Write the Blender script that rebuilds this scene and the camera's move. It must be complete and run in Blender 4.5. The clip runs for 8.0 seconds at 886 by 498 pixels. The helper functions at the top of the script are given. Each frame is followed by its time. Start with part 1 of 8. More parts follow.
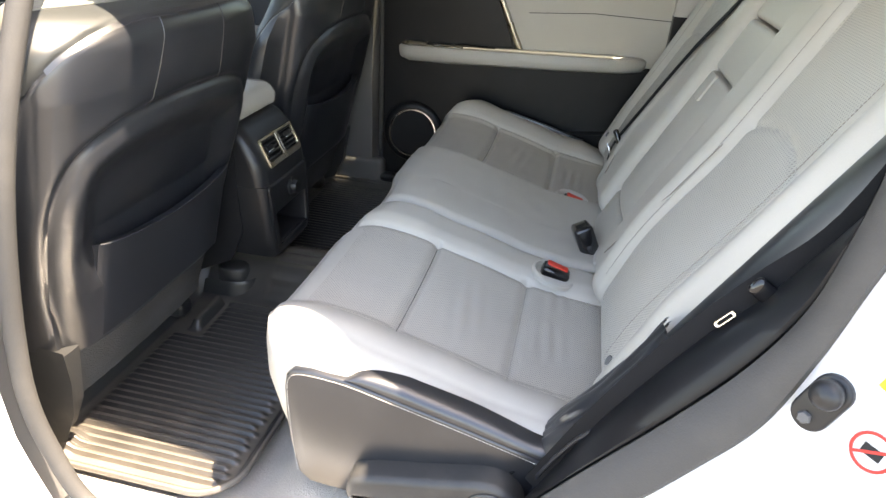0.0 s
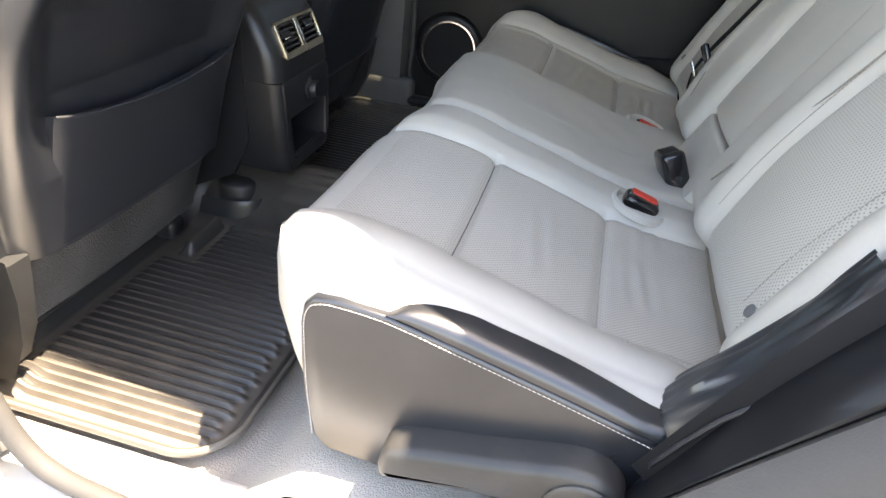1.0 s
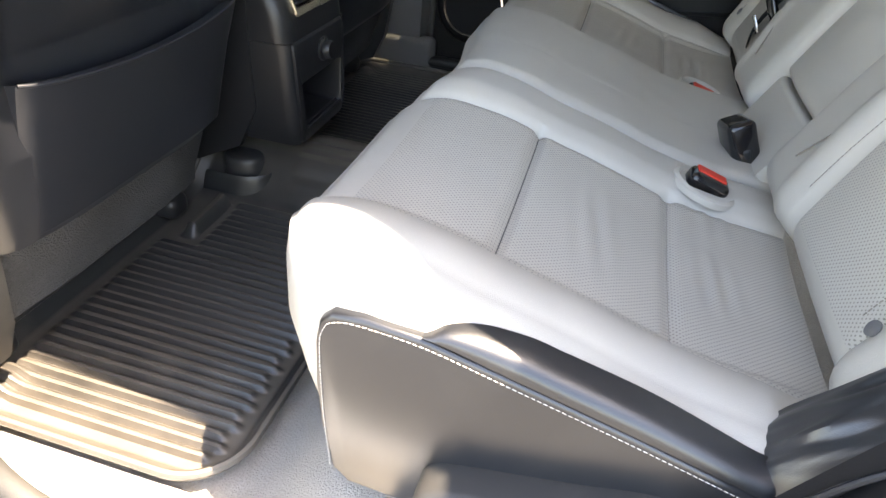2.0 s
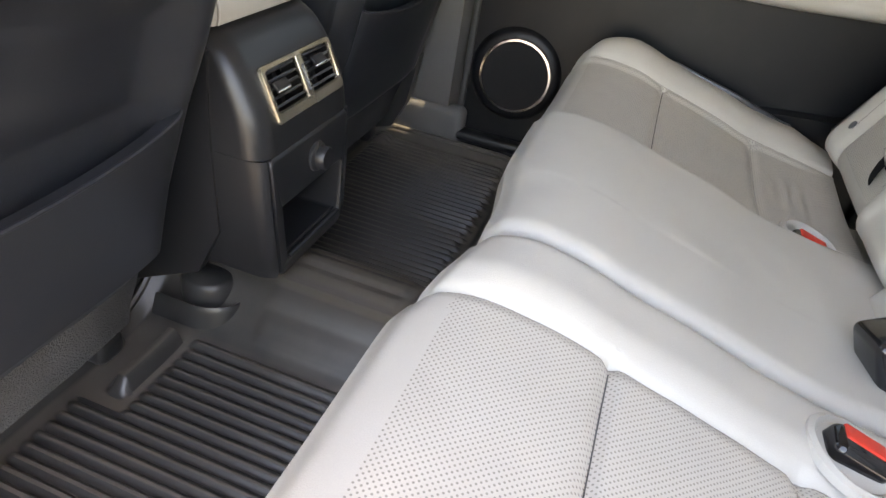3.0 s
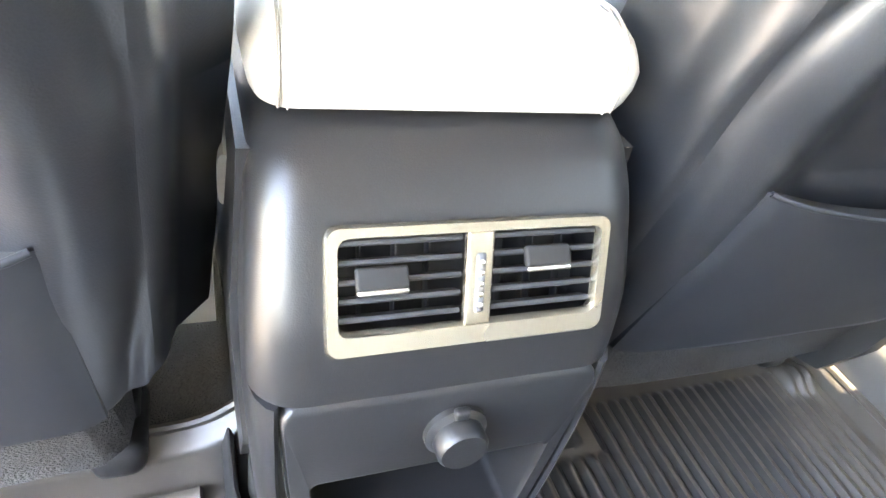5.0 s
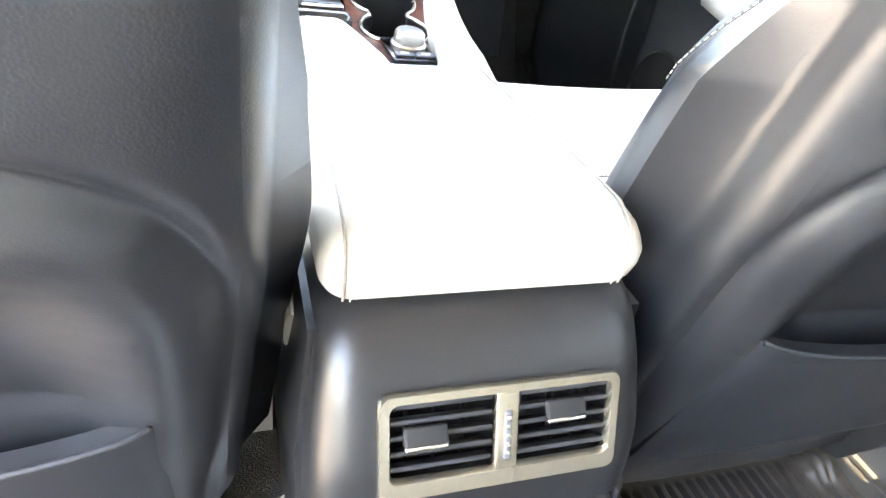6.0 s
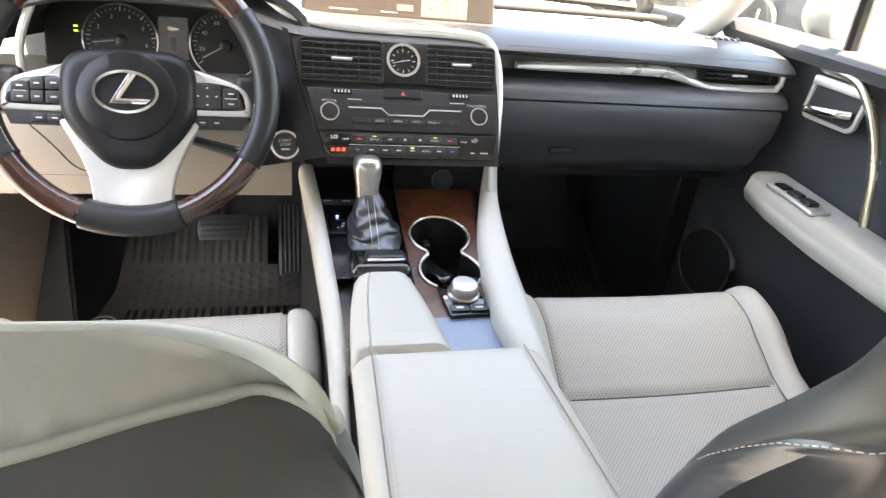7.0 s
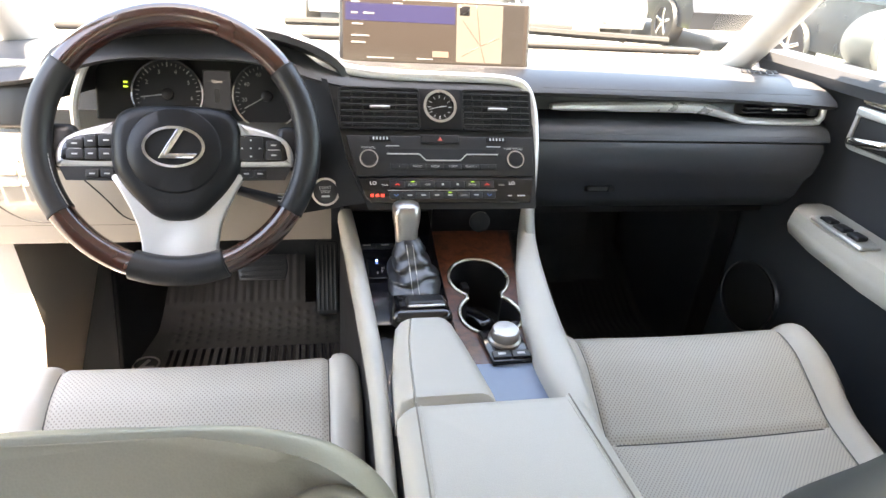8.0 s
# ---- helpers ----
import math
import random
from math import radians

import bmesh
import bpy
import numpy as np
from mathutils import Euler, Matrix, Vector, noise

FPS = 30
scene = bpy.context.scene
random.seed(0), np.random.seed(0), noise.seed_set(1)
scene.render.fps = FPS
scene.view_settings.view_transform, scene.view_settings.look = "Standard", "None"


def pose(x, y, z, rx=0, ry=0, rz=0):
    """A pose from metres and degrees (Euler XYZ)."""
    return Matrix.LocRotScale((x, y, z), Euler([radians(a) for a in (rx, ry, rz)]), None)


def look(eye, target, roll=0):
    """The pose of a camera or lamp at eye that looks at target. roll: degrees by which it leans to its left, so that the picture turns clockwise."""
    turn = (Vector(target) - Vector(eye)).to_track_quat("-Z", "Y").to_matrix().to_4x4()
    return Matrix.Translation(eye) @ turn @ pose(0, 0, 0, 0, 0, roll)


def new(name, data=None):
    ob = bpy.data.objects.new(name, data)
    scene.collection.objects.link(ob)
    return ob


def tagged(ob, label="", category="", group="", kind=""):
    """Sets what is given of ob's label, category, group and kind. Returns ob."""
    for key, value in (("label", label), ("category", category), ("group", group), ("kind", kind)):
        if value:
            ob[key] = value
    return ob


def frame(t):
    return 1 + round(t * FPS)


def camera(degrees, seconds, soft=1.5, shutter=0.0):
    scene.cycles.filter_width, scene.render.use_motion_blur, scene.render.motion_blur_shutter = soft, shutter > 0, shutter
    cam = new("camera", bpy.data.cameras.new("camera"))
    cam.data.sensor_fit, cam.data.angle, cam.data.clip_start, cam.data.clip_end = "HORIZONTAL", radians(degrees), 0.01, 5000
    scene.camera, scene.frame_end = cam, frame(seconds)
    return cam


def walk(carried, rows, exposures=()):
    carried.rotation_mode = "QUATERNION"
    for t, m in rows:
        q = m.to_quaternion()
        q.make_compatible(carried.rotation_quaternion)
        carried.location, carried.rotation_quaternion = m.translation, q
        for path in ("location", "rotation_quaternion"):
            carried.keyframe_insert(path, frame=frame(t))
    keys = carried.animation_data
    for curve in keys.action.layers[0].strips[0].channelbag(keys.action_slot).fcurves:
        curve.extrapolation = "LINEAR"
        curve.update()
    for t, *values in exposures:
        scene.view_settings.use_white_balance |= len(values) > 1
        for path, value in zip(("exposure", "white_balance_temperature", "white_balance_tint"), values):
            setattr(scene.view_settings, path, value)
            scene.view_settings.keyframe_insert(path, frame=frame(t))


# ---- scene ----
# ---- camera ----
cam = camera(70.3, 8.0)
PATH = [
    (0, (-1.314, -0.688, 0.9), (0.411, -0.34, -0.051), 3.3),
    (0.5, (-1.301, -0.651, 0.844), (0.397, -0.306, -0.156), 4.2),
    (1, (-1.144, -0.575, 0.71), (0.518, -0.241, -0.351), 6.6),
    (1.2, (-1.087, -0.543, 0.666), (0.559, -0.2, -0.416), 6.7),
    (2.5, (-0.951, -0.497, 0.669), (0.62, -0.147, -0.518), 6.1),
    (3, (-0.683, -0.405, 0.693), (0.91, -0.001, -0.448), 9.8),
    (3.5, (-0.459, -0.332, 0.718), (1.069, 0.271, -0.422), 15.3),
    (4, (-0.275, -0.277, 0.667), (1.012, 0.621, -0.573), 21.9),
    (4.5, (-0.148, -0.241, 0.61), (0.767, 1.004, -0.66), 17.7),
    (4.7, (-0.132, -0.234, 0.606), (0.675, 1.096, -0.651), 15.8),
    (5.8, (-0.139, -0.25, 0.654), (0.471, 1.273, -0.489), 9.9),
    (6, (-0.154, -0.239, 0.704), (0.469, 1.285, -0.431), 10.5),
    (6.4, (-0.161, -0.212, 0.812), (0.416, 1.404, -0.217), 9.2),
    (6.5, (-0.161, -0.209, 0.846), (0.392, 1.417, -0.179), 8.6),
    (7, (-0.163, -0.176, 0.906), (0.298, 1.525, -0.039), 6.6),
    (7.5, (-0.169, -0.168, 0.922), (0.223, 1.573, 0.019), 5.2),
    (8, (-0.174, -0.164, 0.928), (0.191, 1.595, 0.049), 4.1),
]
EXPOSURES = [(0, 3.0, 8500, 14), (1, 3.1, 8500, 14), (2.5, 3.05, 8600, 14), (3, 3.8, 9500, 18), (3.5, 4.6, 9200, 17), (4, 5.55, 9200, 18), (4.5, 6.35, 8700, 15), (5.8, 6.08, 8800, 15), (6.1, 5.82, 9000, 15), (6.4, 5.1, 9400, 17), (6.6, 4.85, 9500, 18), (7, 4.4, 9500, 17), (8, 4.1, 9300, 16)]
walk(cam, [(t, look(eye, target, roll)) for t, eye, target, roll in PATH], EXPOSURES)

# ---- world and sun ----
SUN_TO = Vector((0.03, -0.39, 1.0)).normalized()
world = bpy.data.worlds.new("sky")
scene.world = world
world.use_nodes = True
wn = world.node_tree.nodes
sky = wn.new("ShaderNodeTexSky")
sky.sky_type = "NISHITA"
sky.sun_disc = False
sky.sun_elevation = math.asin(SUN_TO.z)
sky.sun_rotation = math.atan2(SUN_TO.x, SUN_TO.y)
wn["Background"].inputs["Strength"].default_value = 0.15
world.node_tree.links.new(sky.outputs["Color"], wn["Background"].inputs["Color"])
sun = new("sun", bpy.data.lights.new("sun", "SUN"))
sun.data.energy, sun.data.angle, sun.data.color = 4.0, radians(0.53), (1.0, 0.95, 0.88)
sun.matrix_world = look((0, 0, 3), Vector((0, 0, 3)) - SUN_TO)


# ---- building helpers ----
BASE = {}


def thing(name, label, category, base=(0, 0, 0), group="", kind=""):
    """A top-level thing: an Empty at its base, which parents its parts."""
    ob = new(name)
    ob.empty_display_size = 0.05
    ob.location = base
    BASE[ob.name] = Vector(base)
    return tagged(ob, label, category, group, kind)


def mesh_part(name, verts, faces, mat, parent=None, label="", smooth=True, kind=""):
    """One mesh object from world places, under a thing or a part."""
    base = BASE.get(parent.name, Vector()) if parent else Vector()
    me = bpy.data.meshes.new(name)
    me.from_pydata([tuple(Vector(v) - base) for v in verts], [], faces)
    bm = bmesh.new()
    bm.from_mesh(me)
    bmesh.ops.recalc_face_normals(bm, faces=bm.faces)
    bm.to_mesh(me)
    bm.free()
    me.materials.append(mat)
    if smooth:
        me.polygons.foreach_set("use_smooth", [True] * len(me.polygons))
        me.set_sharp_from_angle(angle=radians(42))
    ob = new(name, me)
    if parent:
        ob.parent = parent
        BASE[ob.name] = base
    return tagged(ob, label, kind=kind)


def setting(name, verts, faces, mat, label, category, smooth=False):
    ob = mesh_part(name, verts, faces, mat, smooth=smooth)
    return tagged(ob, label, category, kind="structure")


def join(*meshes):
    verts, faces = [], []
    for vs, fs in meshes:
        n = len(verts)
        verts += list(vs)
        faces += [[i + n for i in f] for f in fs]
    return verts, faces


def moved(mesh, m):
    return [m @ Vector(v) for v in mesh[0]], mesh[1]


def grid(f, us, vs):
    """A sheet of places f(u, v)."""
    verts = [f(u, v) for u in us for v in vs]
    n = len(vs)
    faces = [(i * n + j, (i + 1) * n + j, (i + 1) * n + j + 1, i * n + j + 1) for i in range(len(us) - 1) for j in range(n - 1)]
    return verts, faces


def loft(sections, ends=True, around=True):
    """Skin over closed loops of equal count; around=False: open strips."""
    n = len(sections[0])
    verts = [p for s in sections for p in s]
    faces = []
    for i in range(len(sections) - 1):
        for j in range(n if around else n - 1):
            k = (j + 1) % n
            faces.append((i * n + j, (i + 1) * n + j, (i + 1) * n + k, i * n + k))
    if ends:
        faces.append(tuple(range(n)))
        last = (len(sections) - 1) * n
        faces.append(tuple(range(last + n - 1, last - 1, -1)))
    return verts, faces


def span(a, b, n):
    return [a + (b - a) * i / (n - 1) for i in range(n)]


def smooth_line(points, n):
    """A smooth line of n places through the given ones (Catmull-Rom)."""
    P = [Vector(p) for p in points]
    P = [2 * P[0] - P[1]] + P + [2 * P[-1] - P[-2]]
    out = []
    for i in range(n):
        s = i / (n - 1) * (len(P) - 3)
        k = min(int(s), len(P) - 4)
        t = s - k
        a, b, c, d = P[k:k + 4]
        out.append(0.5 * ((2 * b) + (c - a) * t + (2 * a - 5 * b + 4 * c - d) * t * t + (3 * b - a - 3 * c + d) * t ** 3))
    return out


def curve_at(points, x):
    """y at x by a smooth curve, free of overshoot, through sorted (x, y) pairs."""
    if x <= points[0][0]:
        return points[0][1]
    if x >= points[-1][0]:
        return points[-1][1]
    i = next(k for k in range(1, len(points)) if x <= points[k][0])

    def chord(k):
        return (points[k][1] - points[k - 1][1]) / (points[k][0] - points[k - 1][0])

    def slope(k):
        if k == 0:
            return chord(1)
        if k == len(points) - 1:
            return chord(k)
        a, b = chord(k), chord(k + 1)
        if a * b <= 0:
            return 0.0
        ha, hb = points[k][0] - points[k - 1][0], points[k + 1][0] - points[k][0]
        return 3 * (ha + hb) / ((2 * hb + ha) / a + (hb + 2 * ha) / b)
    h = points[i][0] - points[i - 1][0]
    t = (x - points[i - 1][0]) / h
    m0, m1 = slope(i - 1) * h, slope(i) * h
    y0, y1 = points[i - 1][1], points[i][1]
    return y0 + t * (m0 + t * (3 * (y1 - y0) - 2 * m0 - m1 + t * (m0 + m1 - 2 * (y1 - y0))))


def tube(path, radius, sides=10, closed=False, flat=1.0, up=None):
    """A round bar along a line; radius a number or a function of 0..1; flat squeezes it along up."""
    P = [Vector(p) for p in path]
    n = len(P)
    up = Vector(up) if up else None
    loops = []
    side = None
    for i, p in enumerate(P):
        a = P[(i - 1) % n] if closed or i else p
        b = P[(i + 1) % n] if closed or i < n - 1 else p
        d = (b - a).normalized()
        if up is not None:
            side = d.cross(up).normalized()
        elif side is None:
            side = d.orthogonal().normalized()
        else:
            side = (side - d * side.dot(d)).normalized()
        nor = side.cross(d)
        r = radius(i / max(1, n - 1)) if callable(radius) else radius
        loops.append([p + r * (math.cos(t) * side + math.sin(t) * nor * flat) for t in [2 * math.pi * k / sides for k in range(sides)]])
    if closed:
        loops.append(loops[0])
    return loft(loops, ends=not closed)


def rounded(w, h, r, k=4):
    """A rounded rectangle's loop of (a, b) about 0, 0."""
    r = min(r, w / 2 - 1e-5, h / 2 - 1e-5)
    out = []
    for cx, cy, a0 in ((w / 2 - r, h / 2 - r, 0), (-w / 2 + r, h / 2 - r, 90), (-w / 2 + r, -h / 2 + r, 180), (w / 2 - r, -h / 2 + r, 270)):
        for i in range(k + 1):
            a = radians(a0 + 90 * i / k)
            out.append((cx + r * math.cos(a), cy + r * math.sin(a)))
    return out


def plate(loop, depth, edge=0.0, m=None, k=3):
    """A slab: the loop in local x, y raised to z = depth, with a rounded rim of radius edge on top."""
    cx = sum(p[0] for p in loop) / len(loop)
    cy = sum(p[1] for p in loop) / len(loop)
    size = max(max(abs(p[0] - cx), abs(p[1] - cy)) for p in loop)
    secs = [[Vector((x, y, 0)) for x, y in loop]]
    if edge > 0:
        for i in range(k + 1):
            a = radians(90 * i / k)
            ins = edge * (1 - math.cos(a))
            z = depth - edge + edge * math.sin(a)
            n = len(loop)
            sec = []
            for j, (x, y) in enumerate(loop):
                x0, y0 = loop[j - 1]
                x1, y1 = loop[(j + 1) % n]
                tx, ty = x1 - x0, y1 - y0
                q = math.hypot(tx, ty) or 1
                sec.append(Vector((x - ty / q * ins, y + tx / q * ins, z)))
            secs.append(sec)
    else:
        secs.append([Vector((x, y, depth)) for x, y in loop])
    mesh = loft(secs)
    return moved(mesh, m) if m else mesh


def ring_plate(outer, inner, depth, edge=0.001, m=None):
    """A flat frame between two loops of equal count, raised to depth."""
    n = len(outer)
    z0, z1, z2 = 0.0, depth - edge, depth

    def mix(t):
        return [(o[0] + (i[0] - o[0]) * t, o[1] + (i[1] - o[1]) * t) for o, i in zip(outer, inner)]
    e = 0.12
    secs = [(outer, z0), (outer, z1), (mix(e), z2), (mix(1 - e), z2), (inner, z1), (inner, z0)]
    loops = [[Vector((x, y, z)) for x, y in s] for s, z in secs]
    mesh = loft(loops + [loops[0]], ends=False)
    return moved(mesh, m) if m else mesh


def rbox(size, r=0.004, m=None, k=3):
    """A box with rounded edges about 0, 0, 0."""
    sx, sy, sz = size
    r = min(r, sx / 2.01, sy / 2.01, sz / 2.01)
    secs = []
    steps = [(-sz / 2 + r - r * math.cos(radians(90 * i / k)), r - r * math.sin(radians(90 * i / k))) for i in range(k + 1)]
    for z, ins in steps + [(-z, ins) for z, ins in reversed(steps)]:
        secs.append([Vector((x, y, z)) for x, y in rounded(sx - 2 * ins, sy - 2 * ins, max(r - ins, 1e-4) if ins < r else 1e-4, k)])
    mesh = loft(secs)
    return moved(mesh, m) if m else mesh


def disc(r0, r1, z0, z1, n=32, m=None):
    """A short round cone from radius r0 at z0 to r1 at z1, closed."""
    mesh = loft([[Vector((r * math.cos(2 * math.pi * i / n), r * math.sin(2 * math.pi * i / n), z)) for i in range(n)] for r, z in ((r0, z0), (r1, z1))])
    return moved(mesh, m) if m else mesh


def turned(profile, n=32, m=None, ends=True):
    """A body of revolution about local z from (radius, z) pairs."""
    mesh = loft([[Vector((r * math.cos(2 * math.pi * i / n), r * math.sin(2 * math.pi * i / n), z)) for i in range(n)] for r, z in profile], ends=ends)
    return moved(mesh, m) if m else mesh


def circle(r, n=32, cx=0, cy=0, squash=1.0):
    return [(cx + r * math.cos(2 * math.pi * i / n), cy + r * squash * math.sin(2 * math.pi * i / n)) for i in range(n)]


def stitches(path, pitch=0.006, size=(0.0042, 0.0011, 0.0009), lift=None):
    """A row of thread stitches along a line; lift moves them off the surface."""
    P = [Vector(p) for p in path]
    verts, faces = [], []
    carry = 0.0
    for a, b in zip(P, P[1:]):
        d = b - a
        L = d.length
        if L < 1e-6:
            continue
        d /= L
        s = carry
        side = d.orthogonal().normalized()
        nor = d.cross(side)
        while s < L:
            c = a + d * s + (Vector(lift) if lift else Vector())
            n = len(verts)
            for x in (-1, 1):
                for y, z in ((-1, 0), (0, -1), (1, 0), (0, 1)):
                    verts.append(c + d * x * size[0] / 2 + side * y * size[1] / 2 + nor * z * size[1] / 2)
            faces += [(n, n + 1, n + 2, n + 3), (n + 7, n + 6, n + 5, n + 4)]
            faces += [(n + i, n + 4 + i, n + 4 + (i + 1) % 4, n + (i + 1) % 4) for i in range(4)]
            s += pitch
        carry = s - L
    return verts, faces


def frame_at(origin, normal, up=(0, 0, 1)):
    """A pose whose local z is the normal and whose local y leans to up."""
    z = Vector(normal).normalized()
    x = Vector(up).cross(z).normalized()
    y = z.cross(x)
    m = Matrix((x, y, z)).transposed().to_4x4()
    m.translation = Vector(origin)
    return m


def by_region(mesh, pick):
    """Splits a mesh's faces by pick(centre, face index) into a dict of meshes."""
    verts, faces = mesh
    out = {}
    for fi, f in enumerate(faces):
        c = sum((Vector(verts[i]) for i in f), Vector()) / len(f)
        out.setdefault(pick(c, fi), []).append(f)
    split = {}
    for key, fs in out.items():
        index, vs, gs = {}, [], []
        for f in fs:
            g = []
            for i in f:
                if i not in index:
                    index[i] = len(vs)
                    vs.append(verts[i])
                g.append(index[i])
            gs.append(g)
        split[key] = (vs, gs)
    return split


def text_mesh(words, size, m, align="CENTER", depth=0.0):
    cu = bpy.data.curves.new("lettering", "FONT")
    cu.body, cu.size, cu.align_x, cu.align_y, cu.extrude = words, size, align, "CENTER", depth
    cu.resolution_u = 3
    ob = bpy.data.objects.new("lettering", cu)
    scene.collection.objects.link(ob)
    me = bpy.data.meshes.new_from_object(ob.evaluated_get(bpy.context.evaluated_depsgraph_get()))
    verts = [m @ v.co for v in me.vertices]
    faces = [tuple(p.vertices) for p in me.polygons]
    bpy.data.objects.remove(ob)
    bpy.data.meshes.remove(me)
    return verts, faces


# ---- materials ----
def material(name, color, rough=0.5, metal=0.0, vary=0.12, grain=120.0, bump=0.15, coat=0.0, cloud=6.0, spec=0.5, emit=None, power=0.0, kindof="noise", depth=0.001, dust=0.0):
    """Procedural surface: colour varied at two sizes, roughness varied, fine relief."""
    mat = bpy.data.materials.new(name)
    mat.use_nodes = True
    nt = mat.node_tree
    N, L = nt.nodes, nt.links
    bsdf = N["Principled BSDF"]
    tc = N.new("ShaderNodeTexCoord")
    big = N.new("ShaderNodeTexNoise")
    big.inputs["Scale"].default_value, big.inputs["Detail"].default_value = cloud, 5
    fine = N.new("ShaderNodeTexVoronoi" if kindof == "cells" else "ShaderNodeTexNoise")
    fine.inputs["Scale"].default_value = grain
    L.new(tc.outputs["Object"], big.inputs["Vector"])
    L.new(tc.outputs["Object"], fine.inputs["Vector"])
    fine_out = fine.outputs["Distance"] if kindof == "cells" else fine.outputs[0]
    add = N.new("ShaderNodeMath")
    add.operation = "MULTIPLY_ADD"
    L.new(fine_out, add.inputs[0])
    add.inputs[1].default_value = 0.5
    L.new(big.outputs[0], add.inputs[2])
    ramp = N.new("ShaderNodeMapRange")
    ramp.inputs["From Min"].default_value, ramp.inputs["From Max"].default_value = 0.35, 1.15
    ramp.inputs["To Min"].default_value, ramp.inputs["To Max"].default_value = 1 - vary, 1 + vary
    L.new(add.outputs[0], ramp.inputs["Value"])
    mul = N.new("ShaderNodeMix")
    mul.data_type, mul.blend_type = "RGBA", "MULTIPLY"
    mul.inputs["Factor"].default_value = 1.0
    mul.inputs["A"].default_value = (*color, 1)
    L.new(ramp.outputs[0], mul.inputs["B"])
    L.new(mul.outputs["Result"], bsdf.inputs["Base Color"])
    out_color = mul
    if dust:
        speck = N.new("ShaderNodeTexNoise")
        speck.inputs["Scale"].default_value, speck.inputs["Detail"].default_value = 14, 8
        L.new(tc.outputs["Object"], speck.inputs["Vector"])
        cut = N.new("ShaderNodeMapRange")
        cut.inputs["From Min"].default_value, cut.inputs["From Max"].default_value = 0.5, 0.75
        cut.inputs["To Max"].default_value = dust
        L.new(speck.outputs[0], cut.inputs["Value"])
        mix = N.new("ShaderNodeMix")
        mix.data_type = "RGBA"
        mix.inputs["B"].default_value = (0.34, 0.3, 0.25, 1)
        L.new(cut.outputs[0], mix.inputs["Factor"])
        L.new(mul.outputs["Result"], mix.inputs["A"])
        L.new(mix.outputs["Result"], bsdf.inputs["Base Color"])
        out_color = mix
    rr = N.new("ShaderNodeMapRange")
    rr.inputs["To Min"].default_value, rr.inputs["To Max"].default_value = max(0.02, rough - 0.08), min(1, rough + 0.08)
    L.new(big.outputs[0], rr.inputs["Value"])
    L.new(rr.outputs[0], bsdf.inputs["Roughness"])
    bsdf.inputs["Metallic"].default_value = metal
    bsdf.inputs["Specular IOR Level"].default_value = spec
    bsdf.inputs["Coat Weight"].default_value = coat
    bsdf.inputs["Coat Roughness"].default_value = 0.04
    if bump:
        bp = N.new("ShaderNodeBump")
        bp.inputs["Strength"].default_value = bump
        bp.inputs["Distance"].default_value = depth
        L.new(fine_out, bp.inputs["Height"])
        L.new(bp.outputs[0], bsdf.inputs["Normal"])
    if emit:
        bsdf.inputs["Emission Color"].default_value = (*emit, 1)
        bsdf.inputs["Emission Strength"].default_value = power
    mat["out"] = out_color.name
    return mat


def perforate(mat, axes, pitch=0.0058, radius=0.0009, dark=0.50):
    """Punches staggered rows of small holes into a leather's colour and relief, in the plane of two object axes."""
    nt = mat.node_tree
    N, L = nt.nodes, nt.links
    bsdf = N["Principled BSDF"]
    tc = N.new("ShaderNodeTexCoord")
    sep = N.new("ShaderNodeSeparateXYZ")
    L.new(tc.outputs["Object"], sep.inputs[0])

    def op(kind, a, b=None):
        n = N.new("ShaderNodeMath")
        n.operation = kind
        for i, v in enumerate((a, b)):
            if v is None:
                continue
            if isinstance(v, (int, float)):
                n.inputs[i].default_value = v
            else:
                L.new(v, n.inputs[i])
        return n.outputs[0]
    a, b = sep.outputs[axes[0]], sep.outputs[axes[1]]

    def lattice(shift):
        p = op("SUBTRACT", op("FRACT", op("ADD", op("DIVIDE", a, pitch), 100 + shift)), 0.5)
        q = op("SUBTRACT", op("FRACT", op("ADD", op("DIVIDE", b, pitch), 100 + shift)), 0.5)
        return op("SQRT", op("ADD", op("MULTIPLY", p, p), op("MULTIPLY", q, q)))
    near = op("MINIMUM", lattice(0.0), lattice(0.5))
    hole = N.new("ShaderNodeMapRange")
    hole.inputs["From Min"].default_value, hole.inputs["From Max"].default_value = radius / pitch * 0.8, radius / pitch * 1.25
    hole.inputs["To Min"].default_value = dark
    hole.inputs["To Max"].default_value = 1.0
    L.new(near, hole.inputs["Value"])
    mul = N.new("ShaderNodeMix")
    mul.data_type, mul.blend_type = "RGBA", "MULTIPLY"
    mul.inputs["Factor"].default_value = 1.0
    L.new(N[mat["out"]].outputs["Result"], mul.inputs["A"])
    L.new(hole.outputs[0], mul.inputs["B"])
    L.new(mul.outputs["Result"], bsdf.inputs["Base Color"])
    return mat


